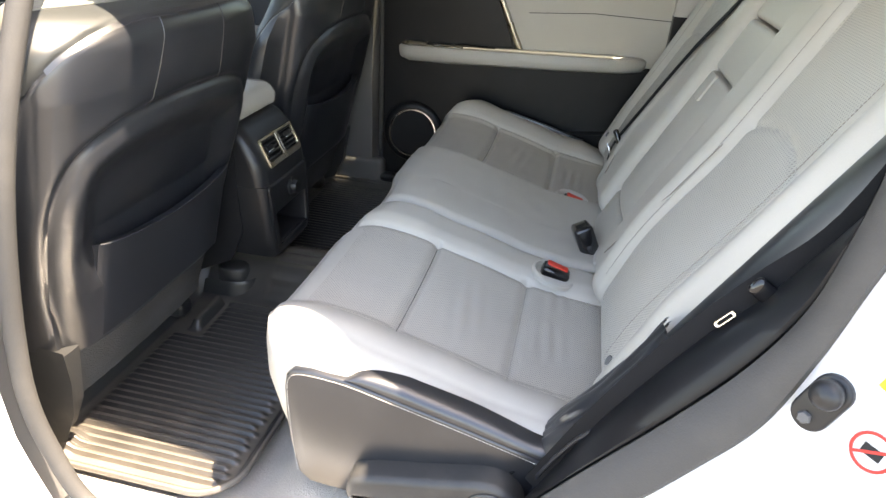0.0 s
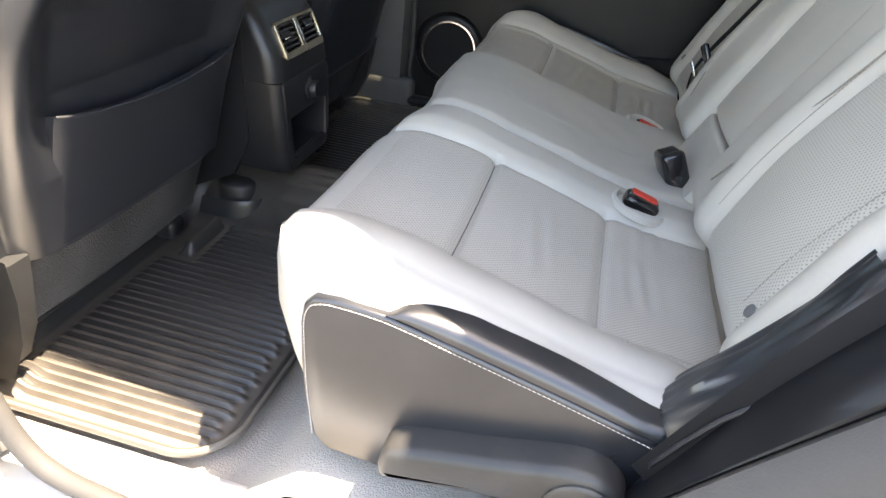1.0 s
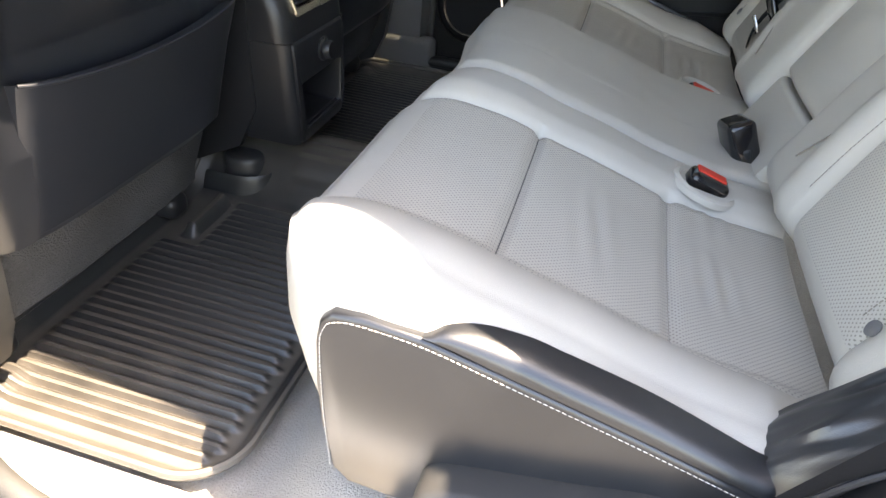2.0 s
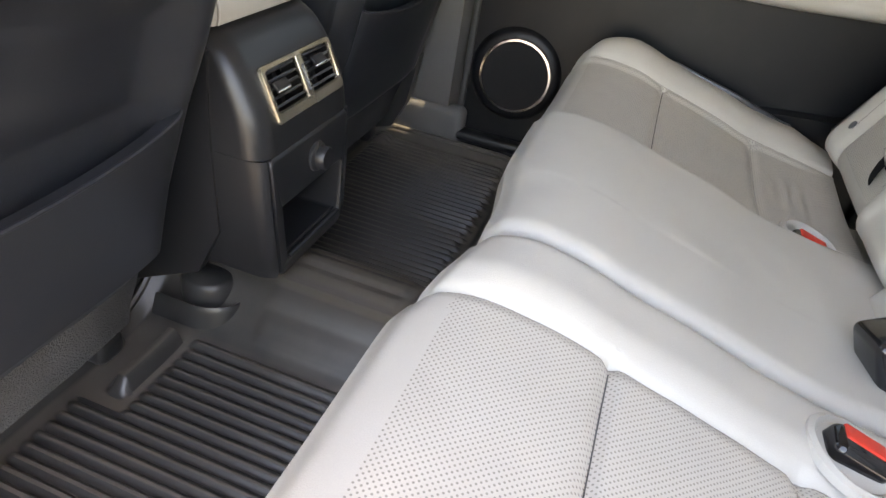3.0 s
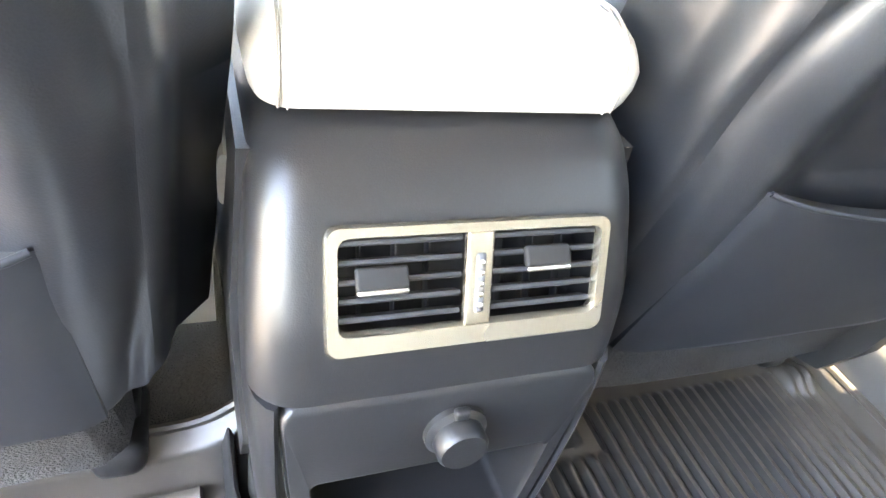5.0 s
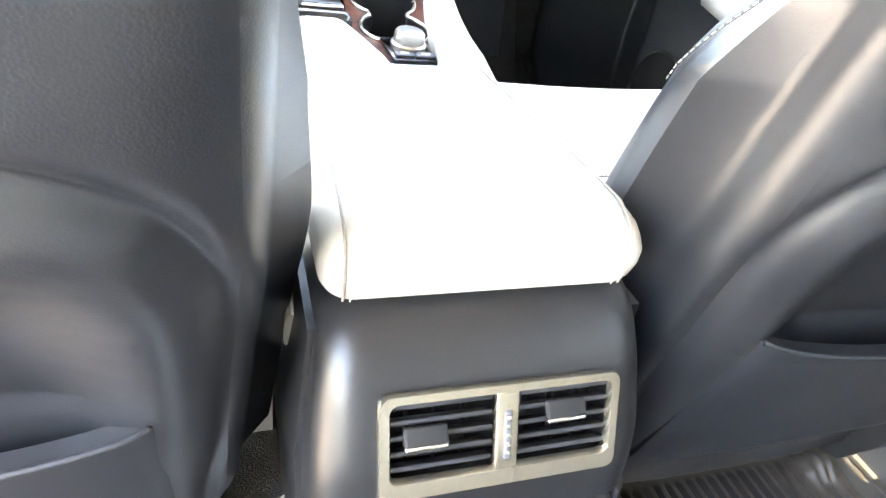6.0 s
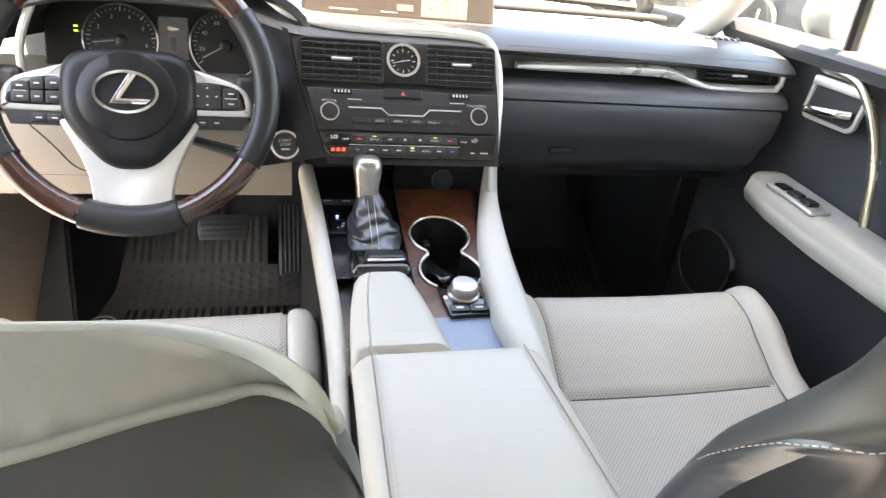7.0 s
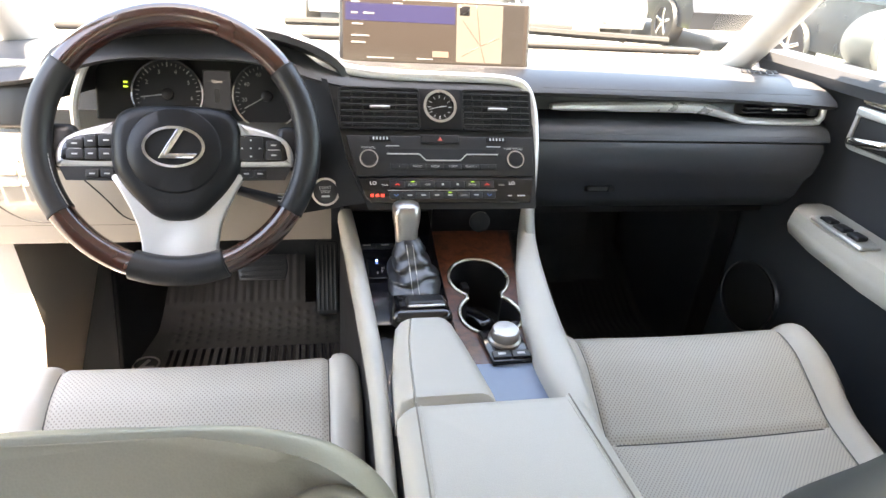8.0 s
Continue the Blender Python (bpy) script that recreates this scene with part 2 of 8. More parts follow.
LEATHER = (0.51, 0.482, 0.43)
LEATHER_WORN = (0.51, 0.475, 0.418)
leather = material("light grey leather", LEATHER, 0.42, vary=0.05, grain=900, bump=0.22, kindof="cells", depth=0.0006, cloud=9)
leather_perf = perforate(material("perforated leather", LEATHER_WORN, 0.46, vary=0.06, grain=900, bump=0.2, kindof="cells", depth=0.0006, cloud=12), (0, 1))
leather_perf_up = perforate(material("perforated leather upright", LEATHER, 0.46, vary=0.05, grain=900, bump=0.2, kindof="cells", depth=0.0006, cloud=12), (0, 2))
leather_taupe = material("taupe leather", (0.20, 0.196, 0.172), 0.42, vary=0.06, grain=1100, bump=0.07, kindof="cells", depth=0.0006)
vinyl_black = material("black vinyl", (0.0175, 0.0195, 0.0245), 0.42, vary=0.15, grain=1500, bump=0.12, kindof="cells", depth=0.0004, dust=0.012)
plastic_hinge = material("dark hinge plastic", (0.032, 0.032, 0.032), 0.42, vary=0.15, grain=1200, bump=0.2, kindof="cells", depth=0.0004, dust=0.1)
thread_pale = material("pale grey thread", (0.42, 0.41, 0.39), 0.7, vary=0.1, grain=300, bump=0.2)
leather_mid = material("charcoal leather", (0.0374, 0.0399, 0.0391), 0.40, vary=0.08, grain=1100, bump=0.07, kindof="cells", depth=0.0006)
leather_black = material("black leather", (0.0155, 0.0170, 0.0210), 0.31, vary=0.25, grain=800, bump=0.12, kindof="cells", depth=0.0005, dust=0.03, spec=1.0)
plastic_black = material("black grained plastic", (0.0165, 0.017, 0.0188), 0.36, vary=0.2, grain=1100, bump=0.14, kindof="cells", depth=0.0005, dust=0.012)
plastic_soft = material("charcoal soft plastic", (0.0085, 0.009, 0.0108), 0.38, vary=0.15, grain=1400, bump=0.12, kindof="cells", depth=0.0004, dust=0.01, spec=0.3)
plastic_grey = material("dark grey plastic", (0.12, 0.12, 0.122), 0.5, vary=0.15, grain=1200, bump=0.25, kindof="cells", depth=0.0004)
gloss_black = material("gloss black", (0.008, 0.008, 0.01), 0.12, vary=0.2, grain=200, bump=0.0, coat=0.4)
matte_dark = material("matte black recess", (0.012, 0.012, 0.013), 0.7, vary=0.2, grain=300, bump=0.1)
rubber = material("black rubber", (0.02, 0.0205, 0.0215), 0.40, vary=0.15, grain=700, bump=0.12, depth=0.0004, dust=0.02, spec=0.7)
seal_rubber = material("grey weatherstrip rubber", (0.062, 0.059, 0.056), 0.72, vary=0.15, grain=500, bump=0.3, dust=0.06)
carpet = material("light grey carpet", (0.42, 0.395, 0.36), 0.95, vary=0.3, grain=420, bump=0.9, depth=0.003)
carpet_dark = material("charcoal carpet", (0.05, 0.051, 0.053), 0.95, vary=0.8, grain=380, bump=1.0, depth=0.004)
paint_white = material("white car paint", (0.8, 0.8, 0.8), 0.25, vary=0.03, grain=60, bump=0.0, coat=1.0)
trim_light = material("light grey plastic trim", (0.55, 0.53, 0.5), 0.55, vary=0.06, grain=1000, bump=0.2, kindof="cells", depth=0.0004)
trim_grey = material("grey pillar plastic", (0.14, 0.133, 0.126), 0.5, vary=0.06, grain=1000, bump=0.2, kindof="cells", depth=0.0004)
headliner = material("light headliner cloth", (0.62, 0.6, 0.57), 0.9, vary=0.08, grain=500, bump=0.4)
beige = material("beige plastic", (0.34, 0.3, 0.26), 0.55, vary=0.08, grain=1000, bump=0.2, kindof="cells", depth=0.0004)
satin = material("satin silver trim", (0.66, 0.645, 0.62), 0.3, metal=0.6, vary=0.06, grain=300, bump=0.05)
champagne = material("champagne satin metal", (0.46, 0.42, 0.345), 0.26, metal=0.9, vary=0.06, grain=300, bump=0.05)
satin_dark = material("dark satin metal", (0.40, 0.375, 0.345), 0.3, metal=0.9, vary=0.06, grain=300, bump=0.03)
chrome = material("chrome", (0.8, 0.8, 0.8), 0.12, metal=1.0, vary=0.03, grain=100, bump=0.0)
red_plastic = material("red button", (0.75, 0.05, 0.03), 0.4, vary=0.08, grain=300, bump=0.1)
webbing = material("black belt webbing", (0.010, 0.010, 0.011), 0.8, vary=0.3, grain=700, bump=0.3, spec=0.2)
thread_white = material("pale thread", (0.62, 0.6, 0.56), 0.7, vary=0.1, grain=300, bump=0.2)
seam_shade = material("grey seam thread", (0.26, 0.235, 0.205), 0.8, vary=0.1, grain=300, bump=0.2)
thread_dark = material("dark thread", (0.06, 0.06, 0.06), 0.7, vary=0.1, grain=300, bump=0.2)
print_white = material("pale print", (0.55, 0.55, 0.54), 0.5, vary=0.02, grain=50, bump=0.0)


def pane_glass(name, tint):
    """Clear or tinted glass with a Fresnel gloss."""
    mat = bpy.data.materials.new(name)
    mat.use_nodes = True
    N, L = mat.node_tree.nodes, mat.node_tree.links
    N.remove(N["Principled BSDF"])
    clear, gloss, mix, face = N.new("ShaderNodeBsdfTransparent"), N.new("ShaderNodeBsdfGlossy"), N.new("ShaderNodeMixShader"), N.new("ShaderNodeLayerWeight")
    power, amount = N.new("ShaderNodeMath"), N.new("ShaderNodeMath")
    clear.inputs["Color"].default_value = (*tint, 1)
    gloss.inputs["Roughness"].default_value = 0.02
    face.inputs["Blend"].default_value = 0.5
    power.operation, amount.operation = "POWER", "MULTIPLY_ADD"
    power.inputs[1].default_value = 5.0
    amount.inputs[1].default_value, amount.inputs[2].default_value = 0.5, 0.035
    L.new(face.outputs["Facing"], power.inputs[0])
    L.new(power.outputs[0], amount.inputs[0])
    L.new(amount.outputs[0], mix.inputs["Fac"])
    L.new(clear.outputs[0], mix.inputs[1])
    L.new(gloss.outputs[0], mix.inputs[2])
    L.new(mix.outputs[0], N["Material Output"].inputs["Surface"])
    return mat


glass = pane_glass("window glass", (0.9, 0.94, 0.92))
glass_tinted = pane_glass("tinted privacy glass", (0.5, 0.52, 0.5))
# ---- the ground and the car's shell ----
def box_mesh(x0, x1, y0, y1, z0, z1):
    return rbox((x1 - x0, y1 - y0, z1 - z0), 0.006, pose((x0 + x1) / 2, (y0 + y1) / 2, (z0 + z1) / 2), k=2)


asphalt = material("grey asphalt", (0.13, 0.125, 0.118), 0.9, vary=0.3, grain=180, bump=0.6, depth=0.004, cloud=0.6)
GROUND = -0.47
setting("ground", *grid(lambda u, v: (u, v, GROUND), [-400, -40, -8, 8, 40, 400], [-400, -40, -8, 8, 40, 400]), asphalt, "sunlit grey asphalt of a car park", "ground")

# carpeted floor with its tunnel
def floor_z(x, y):
    return 0.09 * math.exp(-(abs(x) / 0.105) ** 3) + (0.0 if y > -0.25 else min(0.09, (-0.25 - y) * 0.9))


setting("floor", *grid(lambda u, v: (u, v, floor_z(u, v) - 0.006), span(-0.735, 0.745, 60), span(-1.05, 0.19, 50)), carpet, "light grey carpet on the car's floor", "carpet", smooth=True)
setting("front_floor", *grid(lambda u, v: (u, v, floor_z(u, v) - 0.006), span(-0.735, 0.745, 60), span(0.19, 1.5, 50)), carpet_dark, "charcoal carpet under the front seats", "carpet", smooth=True)
setting("underbody", *box_mesh(-0.80, 0.80, -1.3, 1.9, -0.2, -0.03), matte_dark, "black steel floor pan under the carpet", "underbody")

# left sill with its scuff plate, right sill
sill = thing("door_sill", "white painted door sill with a grey plastic step cover", "sill", (-0.78, -0.2, 0.0), kind="structure")
def sill_shape(a, b):
    prof = [(-0.70, -0.02), (-0.705, 0.0), (-0.72, 0.008), (-0.755, 0.008), (-0.79, 0.002), (-0.83, -0.02), (-0.86, -0.06), (-0.87, -0.2), (-0.70, -0.2), (-0.70, -0.05)]
    return prof
mesh_part("sill_body", *loft([[Vector((x, y, z)) for x, z in sill_shape(0, 0)] for y in span(-0.62, 1.3, 24)]), paint_white, sill)
mesh_part("step_cover", *loft([[Vector((x, y, z)) for x, z in [(-0.690, -0.004), (-0.695, 0.012), (-0.71, 0.017), (-0.75, 0.017), (-0.778, 0.012), (-0.78, 0.0), (-0.70, -0.01)]] for y in span(-0.55, 0.12, 20)]), trim_light, sill, "light grey plastic step cover")
mesh_part("scuff_plate", *plate(rounded(0.34, 0.052, 0.006), 0.005, 0.0015, frame_at((-0.735, -0.33, 0.0165), (0, 0, 1), (-1, 0, 0))), satin, sill, "brushed metal scuff plate")
for y0, y1, nm in ((-1.0, 1.3, "sill_right"),):
    setting(nm, *box_mesh(0.70, 0.80, y0, y1, -0.2, 0.045), plastic_black, "black plastic sill along the door", "sill")
setting("body_side_right", *box_mesh(0.785, 0.81, -1.45, 1.5, -0.2, 0.69), paint_white, "white painted outer side of the car", "body side")
setting("sill_guard", *rbox((0.035, 0.42, 0.03), 0.012, pose(0.712, -0.03, 0.045)), plastic_black, "black plastic sill guard beside the floor mat", "sill guard")

# centre pillar on the left, between the two open doors
bp = thing("center_pillar", "grey trimmed centre pillar with a rubber door seal", "pillar", (-0.76, 0.2, 0.0), kind="structure")
# front edge drawn on to 0.50, unseen, to keep sun off the driver's mat
pil = [(-0.70, 0.15), (-0.715, 0.075), (-0.74, 0.045), (-0.765, 0.055), (-0.80, 0.09), (-0.81, 0.22), (-0.80, 0.50), (-0.73, 0.50)]
def pillar_at(z):
    s = 0.03 * max(0.0, (0.35 - z) / 0.35) ** 2
    lean = 0.08 * max(0, z - 0.35) + 0.22 * max(0, z - 0.62)
    return [Vector((x + lean * 0.9, y - s * (1 if y < 0.1 else -1) - 0.14 * max(0, z - 0.3) , z)) for x, y in pil]
mesh_part("pillar_trim", *loft([pillar_at(z) for z in span(0.03, 1.13, 24)]), trim_grey, bp)
mesh_part("pillar_seal", *tube(smooth_line([(-0.775, -0.16, 0.022), (-0.772, -0.05, 0.05), (-0.768, 0.0, 0.14), (-0.765, 0.015, 0.3), (-0.745, -0.035, 0.6), (-0.66, -0.07, 0.85), (-0.58, -0.10, 1.05)], 50), 0.013, 10), seal_rubber, bp, "grey rubber door seal")
mesh_part("pillar_paint", *loft([[Vector((x - 0.022 + 0.30 * max(0, z - 0.60), y + 0.016 - 0.1 * max(0, z - 0.3), z)) for x, y in [(-0.765, 0.02 - q), (-0.80, 0.025 - q), (-0.835, 0.08), (-0.845, 0.19), (-0.78, 0.19)]] for z, q in [(z, 0.25 * max(0, 0.18 - z)) for z in span(0.03, 1.05, 20)]]), paint_white, bp, "white painted pillar edge")

# rear quarter on the left: trim, seal, painted dog-leg, switch and sticker
rq = thing("rear_quarter_panel", "white painted rear quarter behind the door opening with black trim", "body panel", (-0.8, -0.9, 0.2), kind="structure")
TRIM_TOP = [(-0.61, 0.03), (-0.697, 0.184), (-0.77, 0.351), (-0.867, 0.507), (-0.908, 0.558), (-0.961, 0.645), (-1.0, 0.72), (-1.035, 0.81), (-1.05, 0.95), (-0.98, 1.05), (-0.86, 1.09)]
SEAL_IN = [(-0.57, 0.05), (-0.717, 0.273), (-0.832, 0.426), (-0.891, 0.513), (-0.926, 0.589), (-0.938, 0.658), (-0.944, 0.721), (-0.95, 0.81), (-0.945, 0.92), (-0.905, 1.03), (-0.82, 1.09)]
SEAL_OUT = [(-0.62, 0.02), (-0.762, 0.245), (-0.860, 0.382), (-0.912, 0.462), (-0.939, 0.552), (-0.953, 0.622), (-0.964, 0.68), (-0.975, 0.79), (-0.968, 0.92), (-0.93, 1.05), (-0.83, 1.12)]


def quarter(line, x, dy=0.0, dz=0.0, off=0.0):
    """A line along the door opening's rear edge at depth x, moved or grown outwards."""
    P = smooth_line([(0, y, z) for y, z in line], 70)
    out = []
    for i, p in enumerate(P):
        d = (P[min(69, i + 1)] - P[max(0, i - 1)]).normalized()
        n = Vector((0, -d.z, d.y))
        q = p + n * off + Vector((0, dy, dz))
        out.append(Vector((x + 0.3 * max(0.0, p.z - 0.72), q.y, q.z)))
    return out


def blend(a, b, k, out=(0, 0, 0)):
    return [p.lerp(q, k) + Vector(out) for p, q in zip(a, b)]


top_l, in_l, out_l = quarter(TRIM_TOP, -0.692), quarter(SEAL_IN, -0.755), quarter(SEAL_OUT, -0.788)
# n turns towards the rear, so that a growing offset goes away from the opening
mesh_part("inner_trim", *loft([quarter(TRIM_TOP, -0.668, -0.07, -0.05), quarter(TRIM_TOP, -0.672, -0.02, -0.01), quarter(TRIM_TOP, -0.682, -0.004, -0.001), top_l, blend(top_l, in_l, 0.12, (-0.004, 0.003, 0.003)), blend(top_l, in_l, 0.35, (-0.009, 0.006, 0.005)), blend(top_l, in_l, 0.65, (-0.010, 0.006, 0.005)), blend(top_l, in_l, 0.9, (-0.005, 0.003, 0.002)), in_l, blend(in_l, out_l, 0.1, (0.012, -0.008, -0.004))], ends=False, around=False), plastic_soft, rq, "smooth black quarter trim")
mesh_part("door_seal", *loft([blend(in_l, out_l, 0.02, (0.008, -0.006, -0.003)), blend(in_l, out_l, 0.08, (-0.004, 0.004, 0.002)), blend(in_l, out_l, 0.3, (-0.012, 0.008, 0.004)), blend(in_l, out_l, 0.6, (-0.014, 0.008, 0.004)), blend(in_l, out_l, 0.9, (-0.008, 0.005, 0.002)), blend(in_l, out_l, 1.0, (0.006, -0.004, -0.001))], ends=False, around=False), seal_rubber, rq, "grey rubber door seal")
mesh_part("painted_jamb", *loft([quarter(SEAL_OUT, x, off=o) for o, x in ((-0.004, -0.776), (0.004, -0.790), (0.015, -0.799), (0.035, -0.818), (0.055, -0.843), (0.08, -0.876), (0.10, -0.905), (0.118, -0.922), (0.14, -0.932), (0.24, -0.94))], ends=False, around=False), paint_white, rq, "glossy white painted door jamb")
jm = frame_at((-0.802, -0.948, 0.520), (-0.69, 0.68, 0.22), (0, -0.38, 0.92))
mesh_part("door_switch", *plate([(x, y) for x, y in rounded(0.034, 0.064, 0.0165, 6)], 0.007, 0.003, jm), plastic_black, rq, "black rubber door switch")
mesh_part("switch_boot", *turned([(0.013, 0.0), (0.0145, 0.010), (0.0125, 0.016), (0.007, 0.02), (0.0, 0.021)], 24, jm @ pose(0, 0.014, 0.006)), plastic_black, rq)
mesh_part("switch_screw", *turned([(0.0065, 0.0), (0.0065, 0.004), (0.005, 0.0055), (0.0, 0.0055)], 6, jm @ pose(0, -0.02, 0.006)), plastic_grey, rq, "grey hexagonal screw")
sj = frame_at((-0.845, -0.979, 0.509), (-0.62, 0.72, 0.28), (0.8, 0.55, 0.2))
mesh_part("label_sheet", *plate([(x + 0.0, y - 0.032) for x, y in rounded(0.16, 0.10, 0.003)], 0.0015, 0.0, sj), print_white, rq, "white paper label with a warning sign")
red_paint = material("red print", (0.6, 0.04, 0.03), 0.5, vary=0.03, grain=60, bump=0.0)
yellow_paint = material("yellow print", (0.75, 0.6, 0.03), 0.5, vary=0.03, grain=60, bump=0.0)
mesh_part("warning_ring", *ring_plate(circle(0.018, 28, 0.0, 0.0), circle(0.0152, 28, 0.0, 0.0), 0.0022, 0.0003, sj), red_paint, rq, "red warning circle")
mesh_part("warning_bar", *rbox((0.032, 0.0028, 0.0006), 0.0002, sj @ pose(0.0, 0.0, 0.0022, 0, 0, -45), k=1), red_paint, rq)
mesh_part("warning_mark", *rbox((0.010, 0.017, 0.0004), 0.0002, sj @ pose(0.0, 0.0, 0.0017, 0, 0, 10), k=1), matte_dark, rq)
mesh_part("yellow_label", *plate(rounded(0.03, 0.016, 0.001), 0.0016, 0.0, sj @ pose(0.062, 0.026, 0)), yellow_paint, rq, "yellow paper label")

# roof, headliner, rear wall, windscreen pillars
def roof_z(x, y):
    return 1.14 - 0.08 * (abs(x) / 0.7) ** 3 - 0.10 * max(0, (-y - 0.5)) ** 1.5 - 0.16 * max(0, (y - 0.15)) ** 1.4
EDGE_LEFT = [(-1.45, 0.80), (-1.0, 0.74), (-0.87, 0.69), (-0.807, 0.662), (-0.742, 0.641), (-0.685, 0.606), (-0.64, 0.586), (-0.59, 0.575), (-0.44, 0.558), (-0.28, 0.548), (0.1, 0.54), (0.70, 0.54)]


def roof_edge(y, s):
    """Half width of the roof at y; the closed doors' window frames widen the right side."""
    return curve_at(EDGE_LEFT, y) if s < 0 else 0.715


setting("ceiling", *grid(lambda u, v: (u, v, roof_z(u, v)), span(-0.53, 0.64, 24), span(-1.35, 0.67, 36)), headliner, "pale cloth headliner under the roof", "headliner", smooth=True)
setting("roof", *grid(lambda u, v: (u * roof_edge(v, u), v, roof_z(u * 0.62, v) + 0.05 - 0.03 * abs(u) ** 4), span(-1, 1, 25), span(-1.45, 0.70, 80)), paint_white, "white painted car roof", "roof", smooth=True)
for s, nm in ((-1, "roof_rail_left"), (1, "roof_rail_right")):
    setting(nm, *loft([[Vector((s * (e - 0.07), y, roof_z(0.53, y) - 0.004)), Vector((s * (e - 0.02), y, roof_z(0.55, y) - 0.03)), Vector((s * e, y, roof_z(0.55, y) - 0.01)), Vector((s * (e - 0.005), y, roof_z(0.62, y) + 0.012))] for y, e in [(y, roof_edge(y, s)) for y in span(-1.4, 0.68, 80)]]), trim_light, "pale trim along the roof edge", "trim", smooth=True)
setting("rear_wall", *box_mesh(-0.8, 0.8, -1.5, -1.46, -0.2, 0.63), headliner, "pale cloth wall closing the luggage space", "wall")
setting("rear_window", *loft([[Vector((s * w, y + d, z)) for s in (-1, 1)] + [Vector((s * w, y + d + 0.005, z)) for s in (1, -1)] for w, y, z, d in ((0.70, -1.47, 0.63, 0), (0.66, -1.36, 0.85, 0), (0.60, -1.27, 1.07, 0))]), glass_tinted, "dark tinted rear window glass", "rear window")
for s, nm, y1 in ((-1, "rear_pillar_left", -1.06), (1, "rear_pillar_right", -0.92)):
    setting(nm, *loft([[Vector((s * x, y, z)) for x, y in ((x0, -1.46), (x0, y1), (x0 + 0.05, y1), (x0 + 0.05, -1.46))] for x0, z in ((0.70, 0.66), (0.69, 0.76), (0.60, 1.10))]), headliner, "pale trimmed rear pillar beside the luggage space", "pillar")
setting("quarter_right", *box_mesh(0.70, 0.78, -1.46, -0.92, -0.2, 0.70), plastic_soft, "black plastic quarter trim beside the rear seat", "trim")
setting("parcel_cover", *box_mesh(-0.70, 0.70, -1.46, -1.06, 0.60, 0.625), plastic_soft, "black luggage cover behind the rear seat", "luggage cover")
for s, nm in ((-1, "windscreen_pillar_left"), (1, "windscreen_pillar_right")):
    secs = []
    for t in span(0, 1, 20):
        c = Vector((s * (0.70 - 0.055 * t - 0.05 * t * t), 1.14 - 0.47 * t, 0.70 + 0.37 * t))
        secs.append([c + Vector((s * a * 0.033, b * 0.032, b * 0.022)) for a, b in [(math.cos(k * math.pi / 6), math.sin(k * math.pi / 6)) for k in range(12)]])
    setting(nm, *loft(secs), trim_light, "light grey trimmed windscreen pillar", "pillar", smooth=True)
setting("firewall", *box_mesh(-0.75, 0.75, 1.45, 1.5, -0.2, 0.66), carpet_dark, "charcoal carpet on the bulkhead before the pedals", "bulkhead")
# added behind the dash, out of sight, to stop sun leaking into the footwell
setting("bulkhead_shelf", *box_mesh(-0.75, 0.75, 1.24, 1.5, 0.663, 0.676), matte_dark, "black panel closing the bulkhead under the windscreen", "bulkhead")
setting("kick_panel_left", *loft([[Vector((-0.735, y, 0.0)), Vector((-0.70, y, 0.0)), Vector((-0.66 - 0.02 * (y - 0.9), y, 0.28)), Vector((-0.68, y, 0.5)), Vector((-0.74, y, 0.5))] for y in span(0.86, 1.45, 10)]), beige, "beige plastic kick panel in the driver's footwell", "kick panel", smooth=True)
setting("kick_panel_right", *box_mesh(0.69, 0.745, 1.0, 1.45, 0.0, 0.55), plastic_black, "black plastic kick panel in the passenger's footwell", "kick panel")
# ---- rear bench seat ----
SIDE = 0.685
TOP = [(-0.80, 0.238), (-0.72, 0.248), (-0.645, 0.262), (-0.55, 0.292), (-0.46, 0.318), (-0.41, 0.336), (-0.375, 0.342), (-0.345, 0.334), (-0.328, 0.312)]


def notch(d, w, deep):
    return -deep * math.exp(-(d / w) ** 2)


def front_shift(x, y):
    """How far the cushion's front roll stands before its plain line."""
    yf = 0.042 + (0.022 * min(1.0, max(0.0, (-x - 0.14) / 0.14)) if x < 0 else 0.0) - 0.075 * max(0.0, (abs(x) - 0.5) / 0.185) ** 2.2 - 0.018 * math.exp(-((x + 0.12) / 0.13) ** 4)
    t = max(0.0, min(1.0, (y + 0.46) / 0.134))
    return yf * t * t * (3 - 2 * t)


